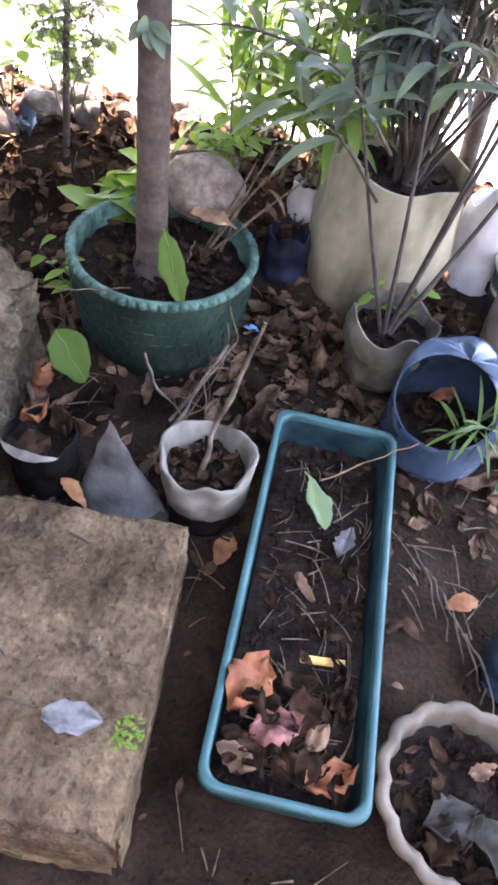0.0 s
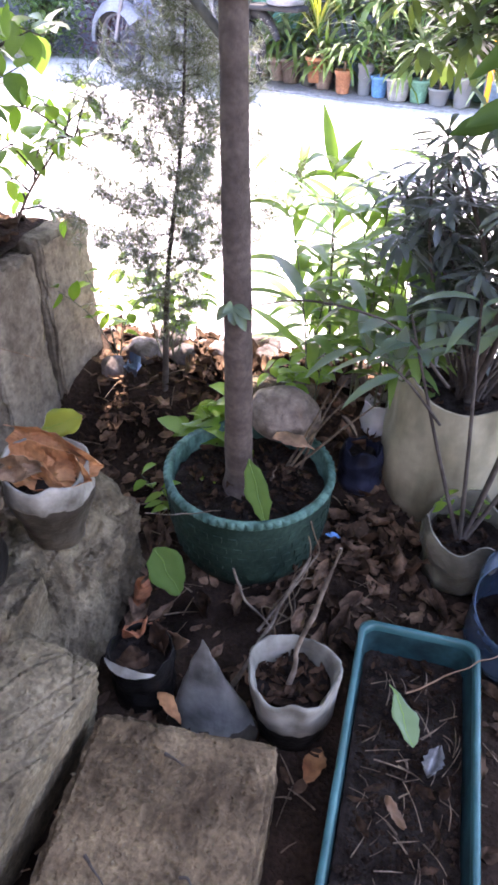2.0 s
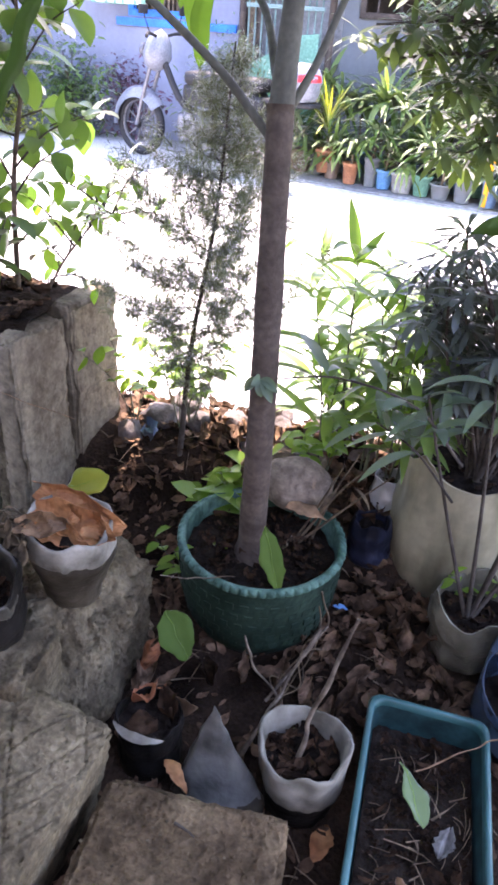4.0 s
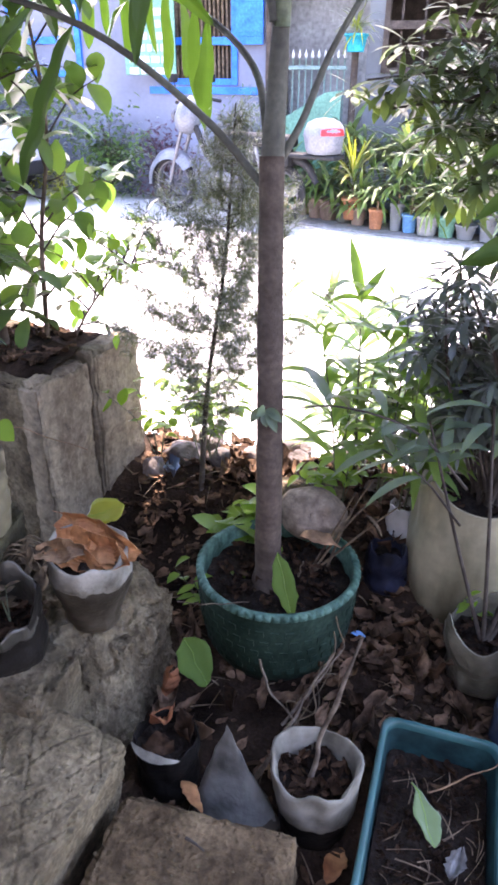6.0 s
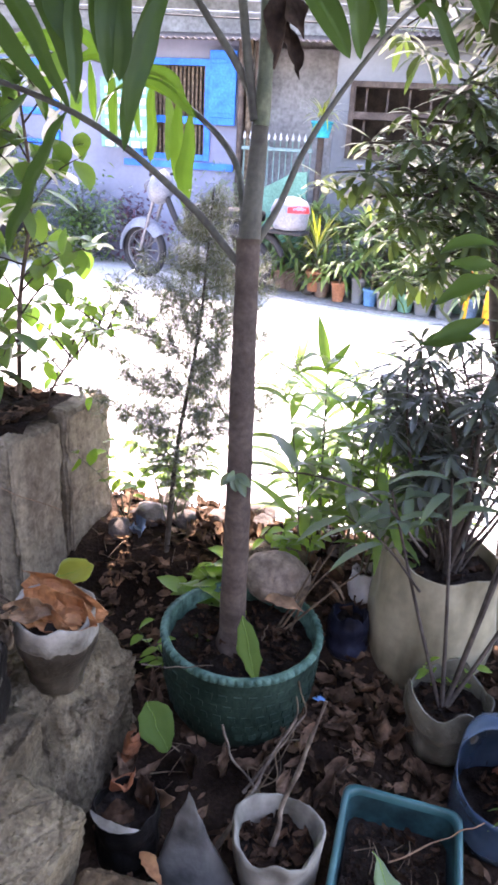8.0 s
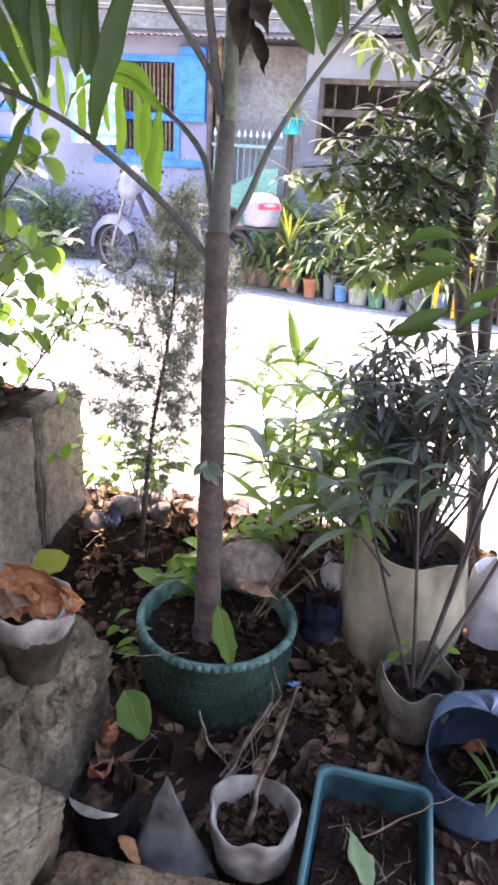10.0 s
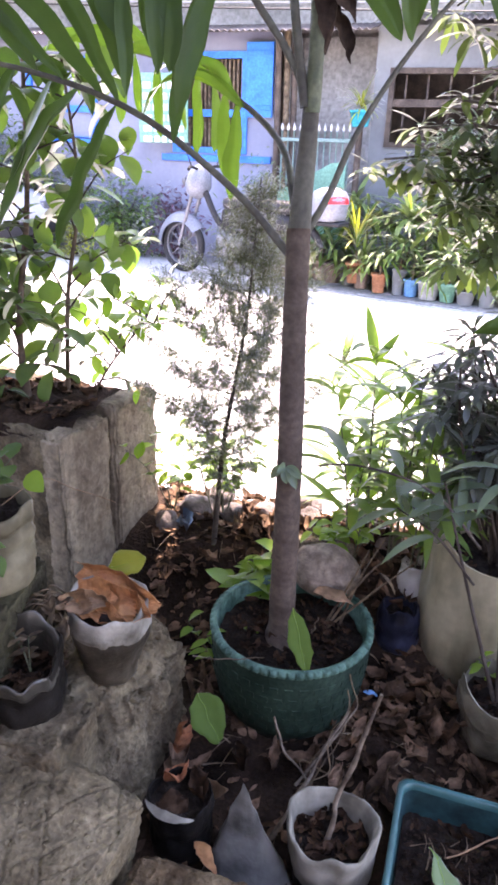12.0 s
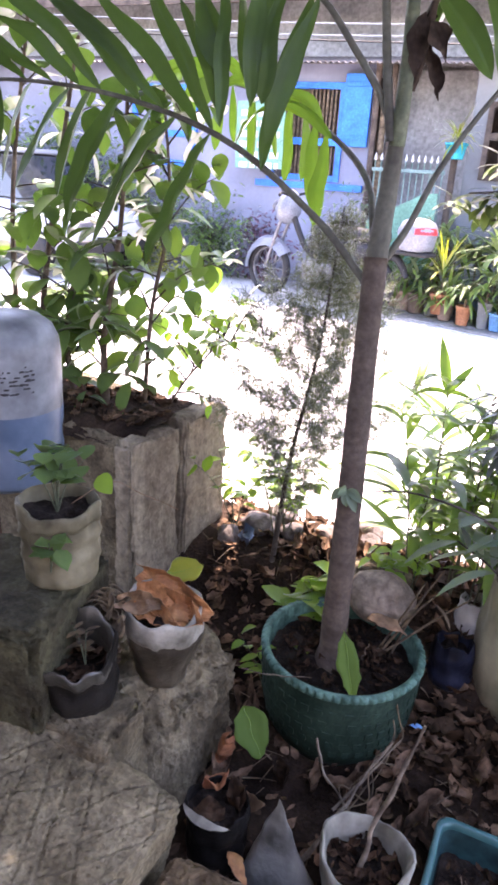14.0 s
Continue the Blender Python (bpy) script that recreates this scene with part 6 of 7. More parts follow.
for k in range(6):
    weed(r_.uniform(-0.3, -0.02), r_.uniform(1.98, 2.12), 0.09, 0.105, 0.078, L_LIME, 2, each=3)
for k in range(4):
    weed(r_.uniform(-0.5, -0.28), r_.uniform(2.2, 2.4), 0.33, 0.06, 0.036, L_LIME, 5, "leafy weed in front of the road")
for k in range(3):
    weed(0.12 + 0.05 * k, 2.1 + 0.03 * k, 0.2, 0.06, 0.04, L_LIME, 3, "round-leaved weed behind the stone")
weed(-0.13, 1.72, 0.2, 0.06, 0.035, L_LIME, 3, "green seedling beside the tyre planter")
weed(-0.55, 1.235, 0.15, 0.06, 0.05, L_SAP, 9, "small vine with heart-shaped leaves in the beige bag", 0.885, 4, 0.5)
weed(-0.5, 1.14, 0.09, 0.05, 0.04, L_SAP, 2, "small vine spilling from the white bag", 0.78)
weed(0.75, 1.86, 0.2, 0.05, 0.04, L_LIME, 3, "bright seedling behind the grey bag")
weed(-0.4, 1.13, 0.09, 0.04, 0.014, M_WITHERED, 3, "withered seedling in the black bag", 0.55)
vine = thing("vine_tendril", (-0.5, 1.2, 0.93), "thin pale tendril trailing from the white bag", "vine")
part("tendril", tube([(-0.51, 1.24, 0.92), (-0.458, 1.33, 0.957), (-0.368, 1.33, 0.945), (-0.3, 1.33, 0.936), (-0.262, 1.33, 0.928)], 0.0011, 0.0009, 5), M_TAN, vine)
part("leaf_blade", leaf((-0.49, 1.32, 0.965), (0.9, -0.3, -0.15), (0, -0.6, 0.8), 0.065, 0.052, 0.3, 0.2, 8, 0.4), L_LIME, vine, "yellow-green leaf")

# ---- the broad-leaved saplings rooted in the planting box ----
r_ = random.Random(31)


def sapling(base, bends, n_br, label, seed, lm=L_SAP, L=0.12, w=0.074, r0=0.015):
    r = random.Random(seed)
    t = thing("broadleaf_sapling", base, label, "sapling", "saplings in the planting box")
    line = [base] + bends
    part("trunk", tube(line, r0, r0 * 0.4, 9, 30, 0.1), M_SAPTRUNK, t)
    P = spline(line, 100)
    lv = []
    for k in range(n_br):
        u = 0.15 + 0.85 * k / n_br
        p = P[int(u * 99)]
        a = k * 2.4 + r.uniform(-0.9, 0.9)
        l_ = r.uniform(0.1, 0.36)
        e = p + Vector((math.cos(a) * l_, math.sin(a) * l_ * 0.7, r.uniform(-0.03, 0.2)))
        st, o = leafy_stem([p, p.lerp(e, 0.5) + Vector((0, 0, 0.03)), e], 0.004, 0.0015, 6, L * 1.06, w * 1.06, seed * 50 + k, 0.55, 0.25, 0.75, upw=0.1, segs=5)
        part("branch", st, M_DARKTWIG, t)
        lv += o
    part("foliage", join(*lv), lm, t)


sapling((-1.02, 2.12, 0.83), [(-1.03, 2.13, 1.1), (-1.0, 2.2, 1.5), (-0.98, 2.22, 1.95)], 17, "broad-leaved sapling growing in the planting box", 41)
sapling((-1.3, 2.1, 0.83), [(-1.33, 2.15, 1.15), (-1.28, 2.2, 1.6), (-1.2, 2.25, 2.1)], 13, "leaning broad-leaved sapling in the planting box", 42)
sapling((-0.9, 2.2, 0.83), [(-0.88, 2.22, 1.2), (-0.83, 2.25, 1.55), (-0.86, 2.25, 1.95)], 19, "slender broad-leaved sapling at the wall's corner", 46, L=0.11, w=0.068, r0=0.01)
sapling((-1.2, 2.16, 0.83), [(-1.22, 2.15, 1.05), (-1.2, 2.18, 1.3)], 14, "short broad-leaved sapling in the planting box", 43)
sapling((-1.55, 2.25, 0.25), [(-1.55, 2.25, 1.1), (-1.57, 2.3, 1.6), (-1.45, 2.3, 2.2)], 13, "reddish-stemmed sapling behind the step", 44)
sapling((-0.80, 2.2, 0.83), [(-0.74, 2.24, 0.95), (-0.66, 2.28, 1.06), (-0.6, 2.27, 1.12), (-0.5, 2.25, 1.08)], 16, "thin wandering sapling at the wall's corner", 45, L_LIME, 0.06, 0.038, 0.005)
# Unseen tree, added so that its crown blocks sun over the garden.
big = thing("added_shade_tree", (-2.2, 1.9, 0.05), "unseen broad-leaved tree added to shade the garden", "tree")
part("trunk", tube([(-2.2, 1.9, 0.0), (-2.15, 1.9, 1.0), (-2.0, 1.9, 2.2), (-1.6, 1.85, 3.0)], 0.09, 0.05, 12, 30, 0.1), M_DARKTWIG, big)
for k in range(7):
    a = k * 0.9
    part("limb", tube([(-1.95, 1.9, 2.3), (-1.1 + 0.6 * math.cos(a), 1.8 + 0.5 * math.sin(a), 2.9), (-0.9 + 1.3 * math.cos(a), 1.7 + 0.9 * math.sin(a), 3.2)], 0.03, 0.006, 8, 10), M_DARKTWIG, big)
out = []
for k in range(8000):
    a, q = r_.uniform(0, 6.28), math.sqrt(r_.random())
    q *= 1 + 0.16 * noise.noise(Vector((math.cos(a) * 3, math.sin(a) * 3, 5)))
    p = Vector((-0.8 + 1.7 * q * math.cos(a), 1.7 + 1.3 * q * math.sin(a), 0))
    p.z = 2.75 + r_.uniform(-0.15, 0.8 * (1 - 0.5 * q * q) * (1 + 0.9 * noise.noise(p * 2.3)))
    if p.y > 2.75 and r_.random() < 0.5:
        continue
    out.append(leaf(p, scatter_dir(r_, 0), (r_.uniform(-0.5, 0.5), r_.uniform(-0.5, 0.5), 1), r_.uniform(0.14, 0.24), r_.uniform(0.065, 0.11), 0.4, 0.2, 3))
tagged(part("crown", join(*out), L_BROAD, big), kind="stuff")


# ---- across the road: house, gate, motorbike, pots ----
WY = 9.0


def block(name, x0, x1, y0, y1, z0, z1, material, parent=None, label="", bevel=0.006):
    return part(name, box(x0, x1, y0, y1, z0, z1, bevel), material, parent, label, smooth=False)


def wall_with_hole(name, x0, x1, z0, z1, hx0, hx1, hz0, hz1, y, thick, material):
    """A wall of real thickness with one opening through it."""
    return part(name, join(box(x0, hx0, y, y + thick, z0, z1), box(hx1, x1, y, y + thick, z0, z1), box(hx0, hx1, y, y + thick, z0, hz0), box(hx0, hx1, y, y + thick, hz1, z1)), material, None, smooth=False)


M_LILAC = mat("lilac whitewash", (0.175, 0.19, 0.25), 0.85, vary=0.15, scale=1.2, fine=20, bump=0.15, grain_=0.15, other=(0.245, 0.26, 0.33))
w = wall_with_hole("wall_west", -9.0, -1.93, 0.2, 2.95, -3.25, -2.27, 1.62, 2.75, WY, 0.14, M_LILAC)
tagged(w, "lilac whitewashed house wall with a blue window", "wall", kind="structure")
w = part("wall_middle", box(-1.93, -0.75, WY + 0.5, WY + 0.64, 0.2, 2.95), M_GREYWALL, None, smooth=False)
tagged(w, "bare grey recessed house wall", "wall", kind="structure")
w = wall_with_hole("wall_east", -0.75, 3.5, 0.2, 3.0, -0.58, 0.78, 1.75, 2.58, WY, 0.14, M_CREAMWALL)
tagged(w, "pale plastered house wall with a dark window", "wall", kind="structure")
w = part("wall_upper", box(-9.0, 3.5, WY + 0.62, WY + 0.74, 2.9, 3.84), M_GREYWALL, None, smooth=False)
tagged(w, "grey upper wall under the tin roof", "wall", kind="structure")
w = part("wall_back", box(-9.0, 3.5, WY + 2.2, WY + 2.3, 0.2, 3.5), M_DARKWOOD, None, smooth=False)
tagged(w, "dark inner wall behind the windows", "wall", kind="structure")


def window(name, x0, x1, z0, z1, material, bars, bar_mat, label, rail=None, y=WY, width=0.07):
    t = thing(name, ((x0 + x1) / 2, y, z0), label, "window", kind="structure")
    part("window_frame", join(box(x0, x1, y - 0.03, y + 0.05, z1 - width, z1), box(x0, x1, y - 0.03, y + 0.05, z0, z0 + width), box(x0, x0 + width, y - 0.03, y + 0.05, z0 + width, z1 - width), box(x1 - width, x1, y - 0.03, y + 0.05, z0 + width, z1 - width)), material, t, smooth=False)
    if rail:
        part("rail", box(x0 + width, x1 - width, y - 0.025, y + 0.04, rail - 0.04, rail + 0.04), material, t, smooth=False)
    for k in range(bars):
        x = x0 + width + (x1 - x0 - 2 * width) * (k + 0.5) / bars
        part("bar", box(x - 0.012, x + 0.012, y + 0.05, y + 0.075, z0 + 0.01, z1 - 0.01), bar_mat, t, smooth=False)
    return t


window("window_1", -3.25, -2.27, 1.62, 2.75, M_BLUEPAINT, 16, M_TWIG, "blue framed window with wooden slats", 2.08)
window("window_2", -0.58, 0.78, 1.75, 2.58, M_DARKWOOD, 5, M_DARKWOOD, "dark timber window with a heavy rail", 2.22, width=0.06)
shutter = thing("blue_shutter", (-2.1, WY - 0.06, 2.04), "open bright blue painted shutter", "shutter")
block("panel", -2.27, -1.94, WY - 0.09, WY - 0.05, 2.04, 2.84, M_BLUEPAINT, shutter)
block("batten", -2.25, -1.96, WY - 0.105, WY - 0.09, 2.12, 2.17, M_BLUEPAINT, shutter)
block("batten", -2.25, -1.96, WY - 0.105, WY - 0.09, 2.70, 2.75, M_BLUEPAINT, shutter)
sill = part("trim", box(-3.4, -1.95, WY - 0.04, WY, 1.52, 1.6), M_BLUEPAINT, None, smooth=False)
tagged(sill, "blue painted band below the window", "trim", kind="structure")
window("window_3", -5.3, -4.3, 1.7, 2.7, M_BLUEPAINT, 12, M_TWIG, "blue framed slatted window", 2.1, y=WY - 0.02)
for k, x in enumerate((-1.88, -1.79, -1.71)):
    p = part("timber_post", tube([(x, WY - 0.1 + 0.05 * k, 0.3), (x + 0.02, WY - 0.1 + 0.05 * k, 1.6), (x, WY - 0.1 + 0.05 * k, 2.95)], 0.045, 0.035, 10, 12, 0.15), M_DARKWOOD if k != 1 else M_TWIG, None)
    tagged(p, "rough timber post under the eave", "post", "eave posts")
for x in (0.86, 3.3):
    p = block("porch_column", x - 0.07, x + 0.07, WY - 0.25, WY - 0.11, 0.3, 3.0, M_CREAMWALL)
    tagged(p, "white square porch column", "column", "porch columns")


def tin_roof(name, x0, x1, y0, z0, y1, z1, label):
    n = int((x1 - x0) / 0.038)
    V, F = [], []
    for i in range(n + 1):
        x = x0 + (x1 - x0) * i / n
        dz = 0.012 if i % 2 else -0.012
        V += [(x, y0, z0 + dz), (x, y1, z1 + dz)]
    F = [(2 * i, 2 * i + 2, 2 * i + 3, 2 * i + 1) for i in range(n)]
    ob = part(name, (V, F), M_TIN, None, smooth=False)
    so = ob.modifiers.new("sheet", "SOLIDIFY")
    so.thickness = 0.004
    return tagged(ob, label, "roof", kind="structure")


tin_roof("roof_eave", -9.0, -0.75, WY - 0.5, 2.90, WY + 0.66, 3.12, "rusty corrugated tin eave")
tin_roof("roof_main", -9.0, 3.8, WY - 0.1, 3.74, WY + 4.5, 4.9, "sunlit corrugated tin roof")
tin_roof("roof_porch", -0.75, 3.8, WY - 0.45, 2.98, WY + 0.66, 3.2, "corrugated tin porch roof")
f_ = part("fascia", box(-9.0, 3.8, WY - 0.12, WY - 0.09, 3.6, 3.72), M_DARKWOOD, None, smooth=False)
tagged(f_, "dark timber fascia under the roof", "trim", kind="structure")
for k, (z, sag) in enumerate(((3.30, 0.05), (3.2, 0.07), (3.12, 0.03))):
    c = part("cable", tube([(-9, 8.3, z + 0.25), (-4, 8.3, z - sag + 0.05), (0.5, 8.3, z - 0.12), (4, 8.3, z - 0.2)], 0.009, 0.009, 6, 20), M_CREAMWALL if k < 2 else M_BLACK, None)
    tagged(c, "thin service cable strung along the house", "cable", "cables")

sign = thing("shop_sign", (-3.2, 8.75, 1.7), "weathered green sign board with unreadable lettering", "sign")
block("board", -3.6, -2.95, 8.73, 8.75, 1.72, 2.5, M_GREENPANEL, sign)
for k in range(6):
    z = 2.40 - 0.12 * k
    x = -3.54
    while x < -3.05:
        wd = rng.uniform(0.05, 0.12)
        block("letter_bar", x, min(x + wd, -3.0), 8.722, 8.73, z - 0.07, z, M_WHITE, sign, bevel=0.001)
        x += wd + 0.03

# gate and its slanted mint panel
gate = thing("iron_gate", (-1.3, 8.6, 0.3), "pale green iron gate with spear tips", "gate")
block("rail", -1.75, -0.9, 8.58, 8.62, 1.78, 1.82, M_GATE, gate)
block("rail", -1.75, -0.9, 8.58, 8.62, 0.7, 0.74, M_GATE, gate)
for k in range(12):
    x = -1.72 + 0.072 * k
    part("picket", tube([(x, 8.6, 0.4), (x, 8.6, 1.2), (x, 8.6, 1.9)], 0.011, 0.011, 6, 4), M_GATE, gate)
    part("spear_tip", lathe([(0.008, 0), (0.02, 0.025), (0.012, 0.055), (0.001, 0.095)], (x, 8.6, 1.89), 8), M_WHITE, gate)
pv = [(-1.72, 8.5, 0.3), (-0.93, 8.5, 0.3), (-0.93, 8.5, 1.58), (-1.1, 8.5, 1.56), (-1.72, 8.5, 1.22)]
n5 = [Vector(p) + Vector((0, 0.03, 0)) for p in pv]
panel = part("mint_panel", (pv + n5, [(0, 1, 2, 3, 4), (9, 8, 7, 6, 5)] + [(i, i + 5, (i + 1) % 5 + 5, (i + 1) % 5) for i in range(5)]), M_GREENPANEL, None, smooth=False)
tagged(panel, "slanted mint green sheet panel before the gate", "panel")


# ---- motorbike ----
def wheel_parts(parent, c, axis, r):
    """A tyre, rim, hub and spokes round c."""
    m = Matrix.Translation(c) @ axis
    V, F = [], []
    seg, sec = 40, 8
    for i in range(seg):
        a = 2 * math.pi * i / seg
        for j in range(sec):
            q = 2 * math.pi * j / sec
            rr = r - 0.042 + 0.042 * math.cos(q)
            V.append(m @ Vector((rr * math.cos(a), 0.04 * math.sin(q), rr * math.sin(a))))
    F = [(i * sec + j, i * sec + (j + 1) % sec, ((i + 1) % seg) * sec + (j + 1) % sec, ((i + 1) % seg) * sec + j) for i in range(seg) for j in range(sec)]
    w_ = part("wheel", (V, F), M_BLACK, parent, "black tyre on a spoked wheel")
    ring = [(r - 0.095, -0.02), (r - 0.078, -0.022), (r - 0.078, 0.022), (r - 0.095, 0.02)]
    V = [m @ Vector((q[0] * math.cos(2 * math.pi * i / seg), q[1], q[0] * math.sin(2 * math.pi * i / seg))) for i in range(seg) for q in ring]
    F = [(i * 4 + j, i * 4 + (j + 1) % 4, ((i + 1) % seg) * 4 + (j + 1) % 4, ((i + 1) % seg) * 4 + j) for i in range(seg) for j in range(4)]
    part("rim", (V, F), M_DULLMETAL, w_)
    part("hub", moved(lathe([(0.045, -0.05), (0.05, -0.04), (0.05, 0.04), (0.045, 0.05)], (0, 0, 0), 16), m @ Matrix.Rotation(radians(90), 4, "X")), M_DULLMETAL, w_)
    for k in range(10):
        a = 2 * math.pi * k / 10
        part("spoke", tube([m @ Vector((0.04 * math.cos(a), 0, 0.04 * math.sin(a))), m @ Vector((r * 0.4 * math.cos(a), 0, r * 0.4 * math.sin(a))), m @ Vector(((r - 0.085) * math.cos(a), 0, (r - 0.085) * math.sin(a)))], 0.011, 0.008, 5, 3), M_DULLMETAL, w_)


def motorbike():
    base = Matrix.Translation((-2.7, 7.92, 0.305)) @ Matrix.Rotation(math.atan2(-0.62, 1.86), 4, "Z") @ Matrix.Scale(1.14, 4)
    t = new("motorbike")
    t.matrix_basis = Matrix.Translation(base.translation)
    tagged(t, "parked motorbike with white fairing and a top box", "motorbike")
    R = 0.28

    def P(x, y, z):
        return base @ Vector((x, y, z))

    def tb(name, pts, r0, r1, material, seg=8, label=""):
        return part(name, tube([P(*p) for p in pts], r0, r1, seg, 12), material, t, label)

    def bx(name, x0, x1, y0, y1, z0, z1, material, bevel=0.02, label=""):
        return part(name, box(x0, x1, y0, y1, z0, z1, bevel, m=base), material, t, label)
    rot = base.to_3x3().normalized().to_4x4()
    wheel_parts(t, P(0, 0, R), rot, R * 1.14)
    wheel_parts(t, P(1.25, 0, R), rot, R * 1.14)
    for s in (-0.07, 0.07):
        tb("fork", [(0, s, R), (0.09, s, 0.55), (0.2, s, 0.85)], 0.022, 0.022, M_DULLMETAL)
    # front fender
    V, F = [], []
    for i in range(15):
        a = radians(-5 + 150 * i / 14)
        for q in (-1, -0.5, 0, 0.5, 1):
            rr = R + 0.05 - 0.1 * q * q
            V.append(P(-math.cos(a) * rr, 0.085 * q, R + math.sin(a) * rr))
    F = [(i * 5 + j, i * 5 + j + 1, (i + 1) * 5 + j + 1, (i + 1) * 5 + j) for i in range(14) for j in range(4)]
    part("front_fender", (V, F), M_BIKE, t, "white front fender")
    part("front_cowl", moved(lathe([(0.02, 0), (0.09, 0.04), (0.12, 0.13), (0.10, 0.24), (0.05, 0.31), (0.005, 0.34)], (0, 0, 0), 20, squash=1.3), base @ Matrix.Translation((0.17, 0, 0.74)) @ Matrix.Rotation(radians(14), 4, "Y")), M_BIKE, t, "white headlight cowl")
    part("headlight", moved(lathe([(0.05, 0), (0.06, 0.02), (0.05, 0.045), (0.001, 0.06)], (0, 0, 0), 16), base @ Matrix.Translation((0.075, 0, 0.9)) @ Matrix.Rotation(radians(-80), 4, "Y")), M_DULLMETAL, t)
    for s in (-1, 1):
        tb("handlebar", [(0.24, 0.0, 1.0), (0.27, 0.2 * s, 1.04), (0.35, 0.33 * s, 1.02)], 0.014, 0.018, M_BLACK)
        tb("mirror_stalk", [(0.28, 0.2 * s, 1.04), (0.27, 0.25 * s, 1.15), (0.28, 0.28 * s, 1.2)], 0.006, 0.006, M_BLACK, 6)
        bx("mirror", 0.265, 0.285, 0.28 * s - 0.055, 0.28 * s + 0.055, 1.18, 1.25, M_BLACK, 0.008)
        tb("shock", [(1.18, 0.11 * s, 0.34), (1.12, 0.11 * s, 0.5), (1.06, 0.11 * s, 0.68)], 0.025, 0.025, M_DULLMETAL)
    tb("frame_tube", [(0.26, 0, 0.85), (0.5, 0, 0.5), (0.85, 0, 0.42), (1.25, 0, R)], 0.035, 0.03, M_BLACK)
    bx("engine", 0.5, 0.86, -0.11, 0.11, 0.2, 0.44, M_DULLMETAL, 0.04, "grey engine block")
    bx("body_cover", 0.55, 1.35, -0.1, 0.1, 0.5, 0.68, M_BLACK, 0.05)
    part("seat", box(0.58, 1.38, -0.12, 0.12, 0.67, 0.78, 0.045, m=base), M_BLACK, t, "black padded seat")
    bx("side_panel", 0.9, 1.4, -0.125, 0.125, 0.52, 0.64, M_BLACK, 0.03)
    bx("rack", 1.35, 1.85, -0.1, 0.1, 0.6, 0.64, M_BLACK, 0.015)
    tb("exhaust", [(0.7, -0.13, 0.2), (1.0, -0.15, 0.22), (1.5, -0.16, 0.34)], 0.03, 0.05, M_DULLMETAL)
    tb("rear_fender", [(1.2, 0, 0.62), (1.5, 0, 0.56), (1.64, 0, 0.4)], 0.06, 0.03, M_BLACK)
    # top box
    part("top_box", moved(lathe([(0.11, 0.0), (0.165, 0.01), (0.185, 0.06), (0.2, 0.16)], (0, 0, 0), 28), base @ Matrix.Translation((1.69, 0, 0.64)) @ Matrix.Scale(0.86, 4)), M_BIKE, t, "pale grey top box")
    part("box_lid", moved(lathe([(0.205, 0.16), (0.21, 0.175), (0.2, 0.22), (0.165, 0.29), (0.09, 0.325), (0.001, 0.335)], (0, 0, 0), 28, cap=False), base @ Matrix.Translation((1.69, 0, 0.64)) @ Matrix.Scale(0.86, 4)), M_BIKE, t, "white domed box lid")
    V = []
    for i in range(17):
        a = radians(-70 + 75 * i / 16)
        for rr, z in ((0.2125, 0.178), (0.198 - 0.012 * math.sin(math.pi * i / 16), 0.232 + 0.014 * math.sin(math.pi * i / 16))):
            V.append(base @ (Matrix.Translation((1.69, 0, 0.642)) @ Matrix.Scale(0.86, 4) @ Vector((rr * math.cos(a), rr * math.sin(a), z))))
    part("reflector", (V, [(2 * i, 2 * i + 2, 2 * i + 3, 2 * i + 1) for i in range(16)]), M_RED, t, "red reflector band")
    part("tail_light", box(1.47, 1.5, -0.05, 0.05, 0.6, 0.64, 0.012, m=base), M_RED, t)
    tb("stand", [(0.75, 0.12, 0.22), (0.78, 0.2, 0.1), (0.8, 0.25, 0.0)], 0.012, 0.012, M_DULLMETAL)


motorbike()


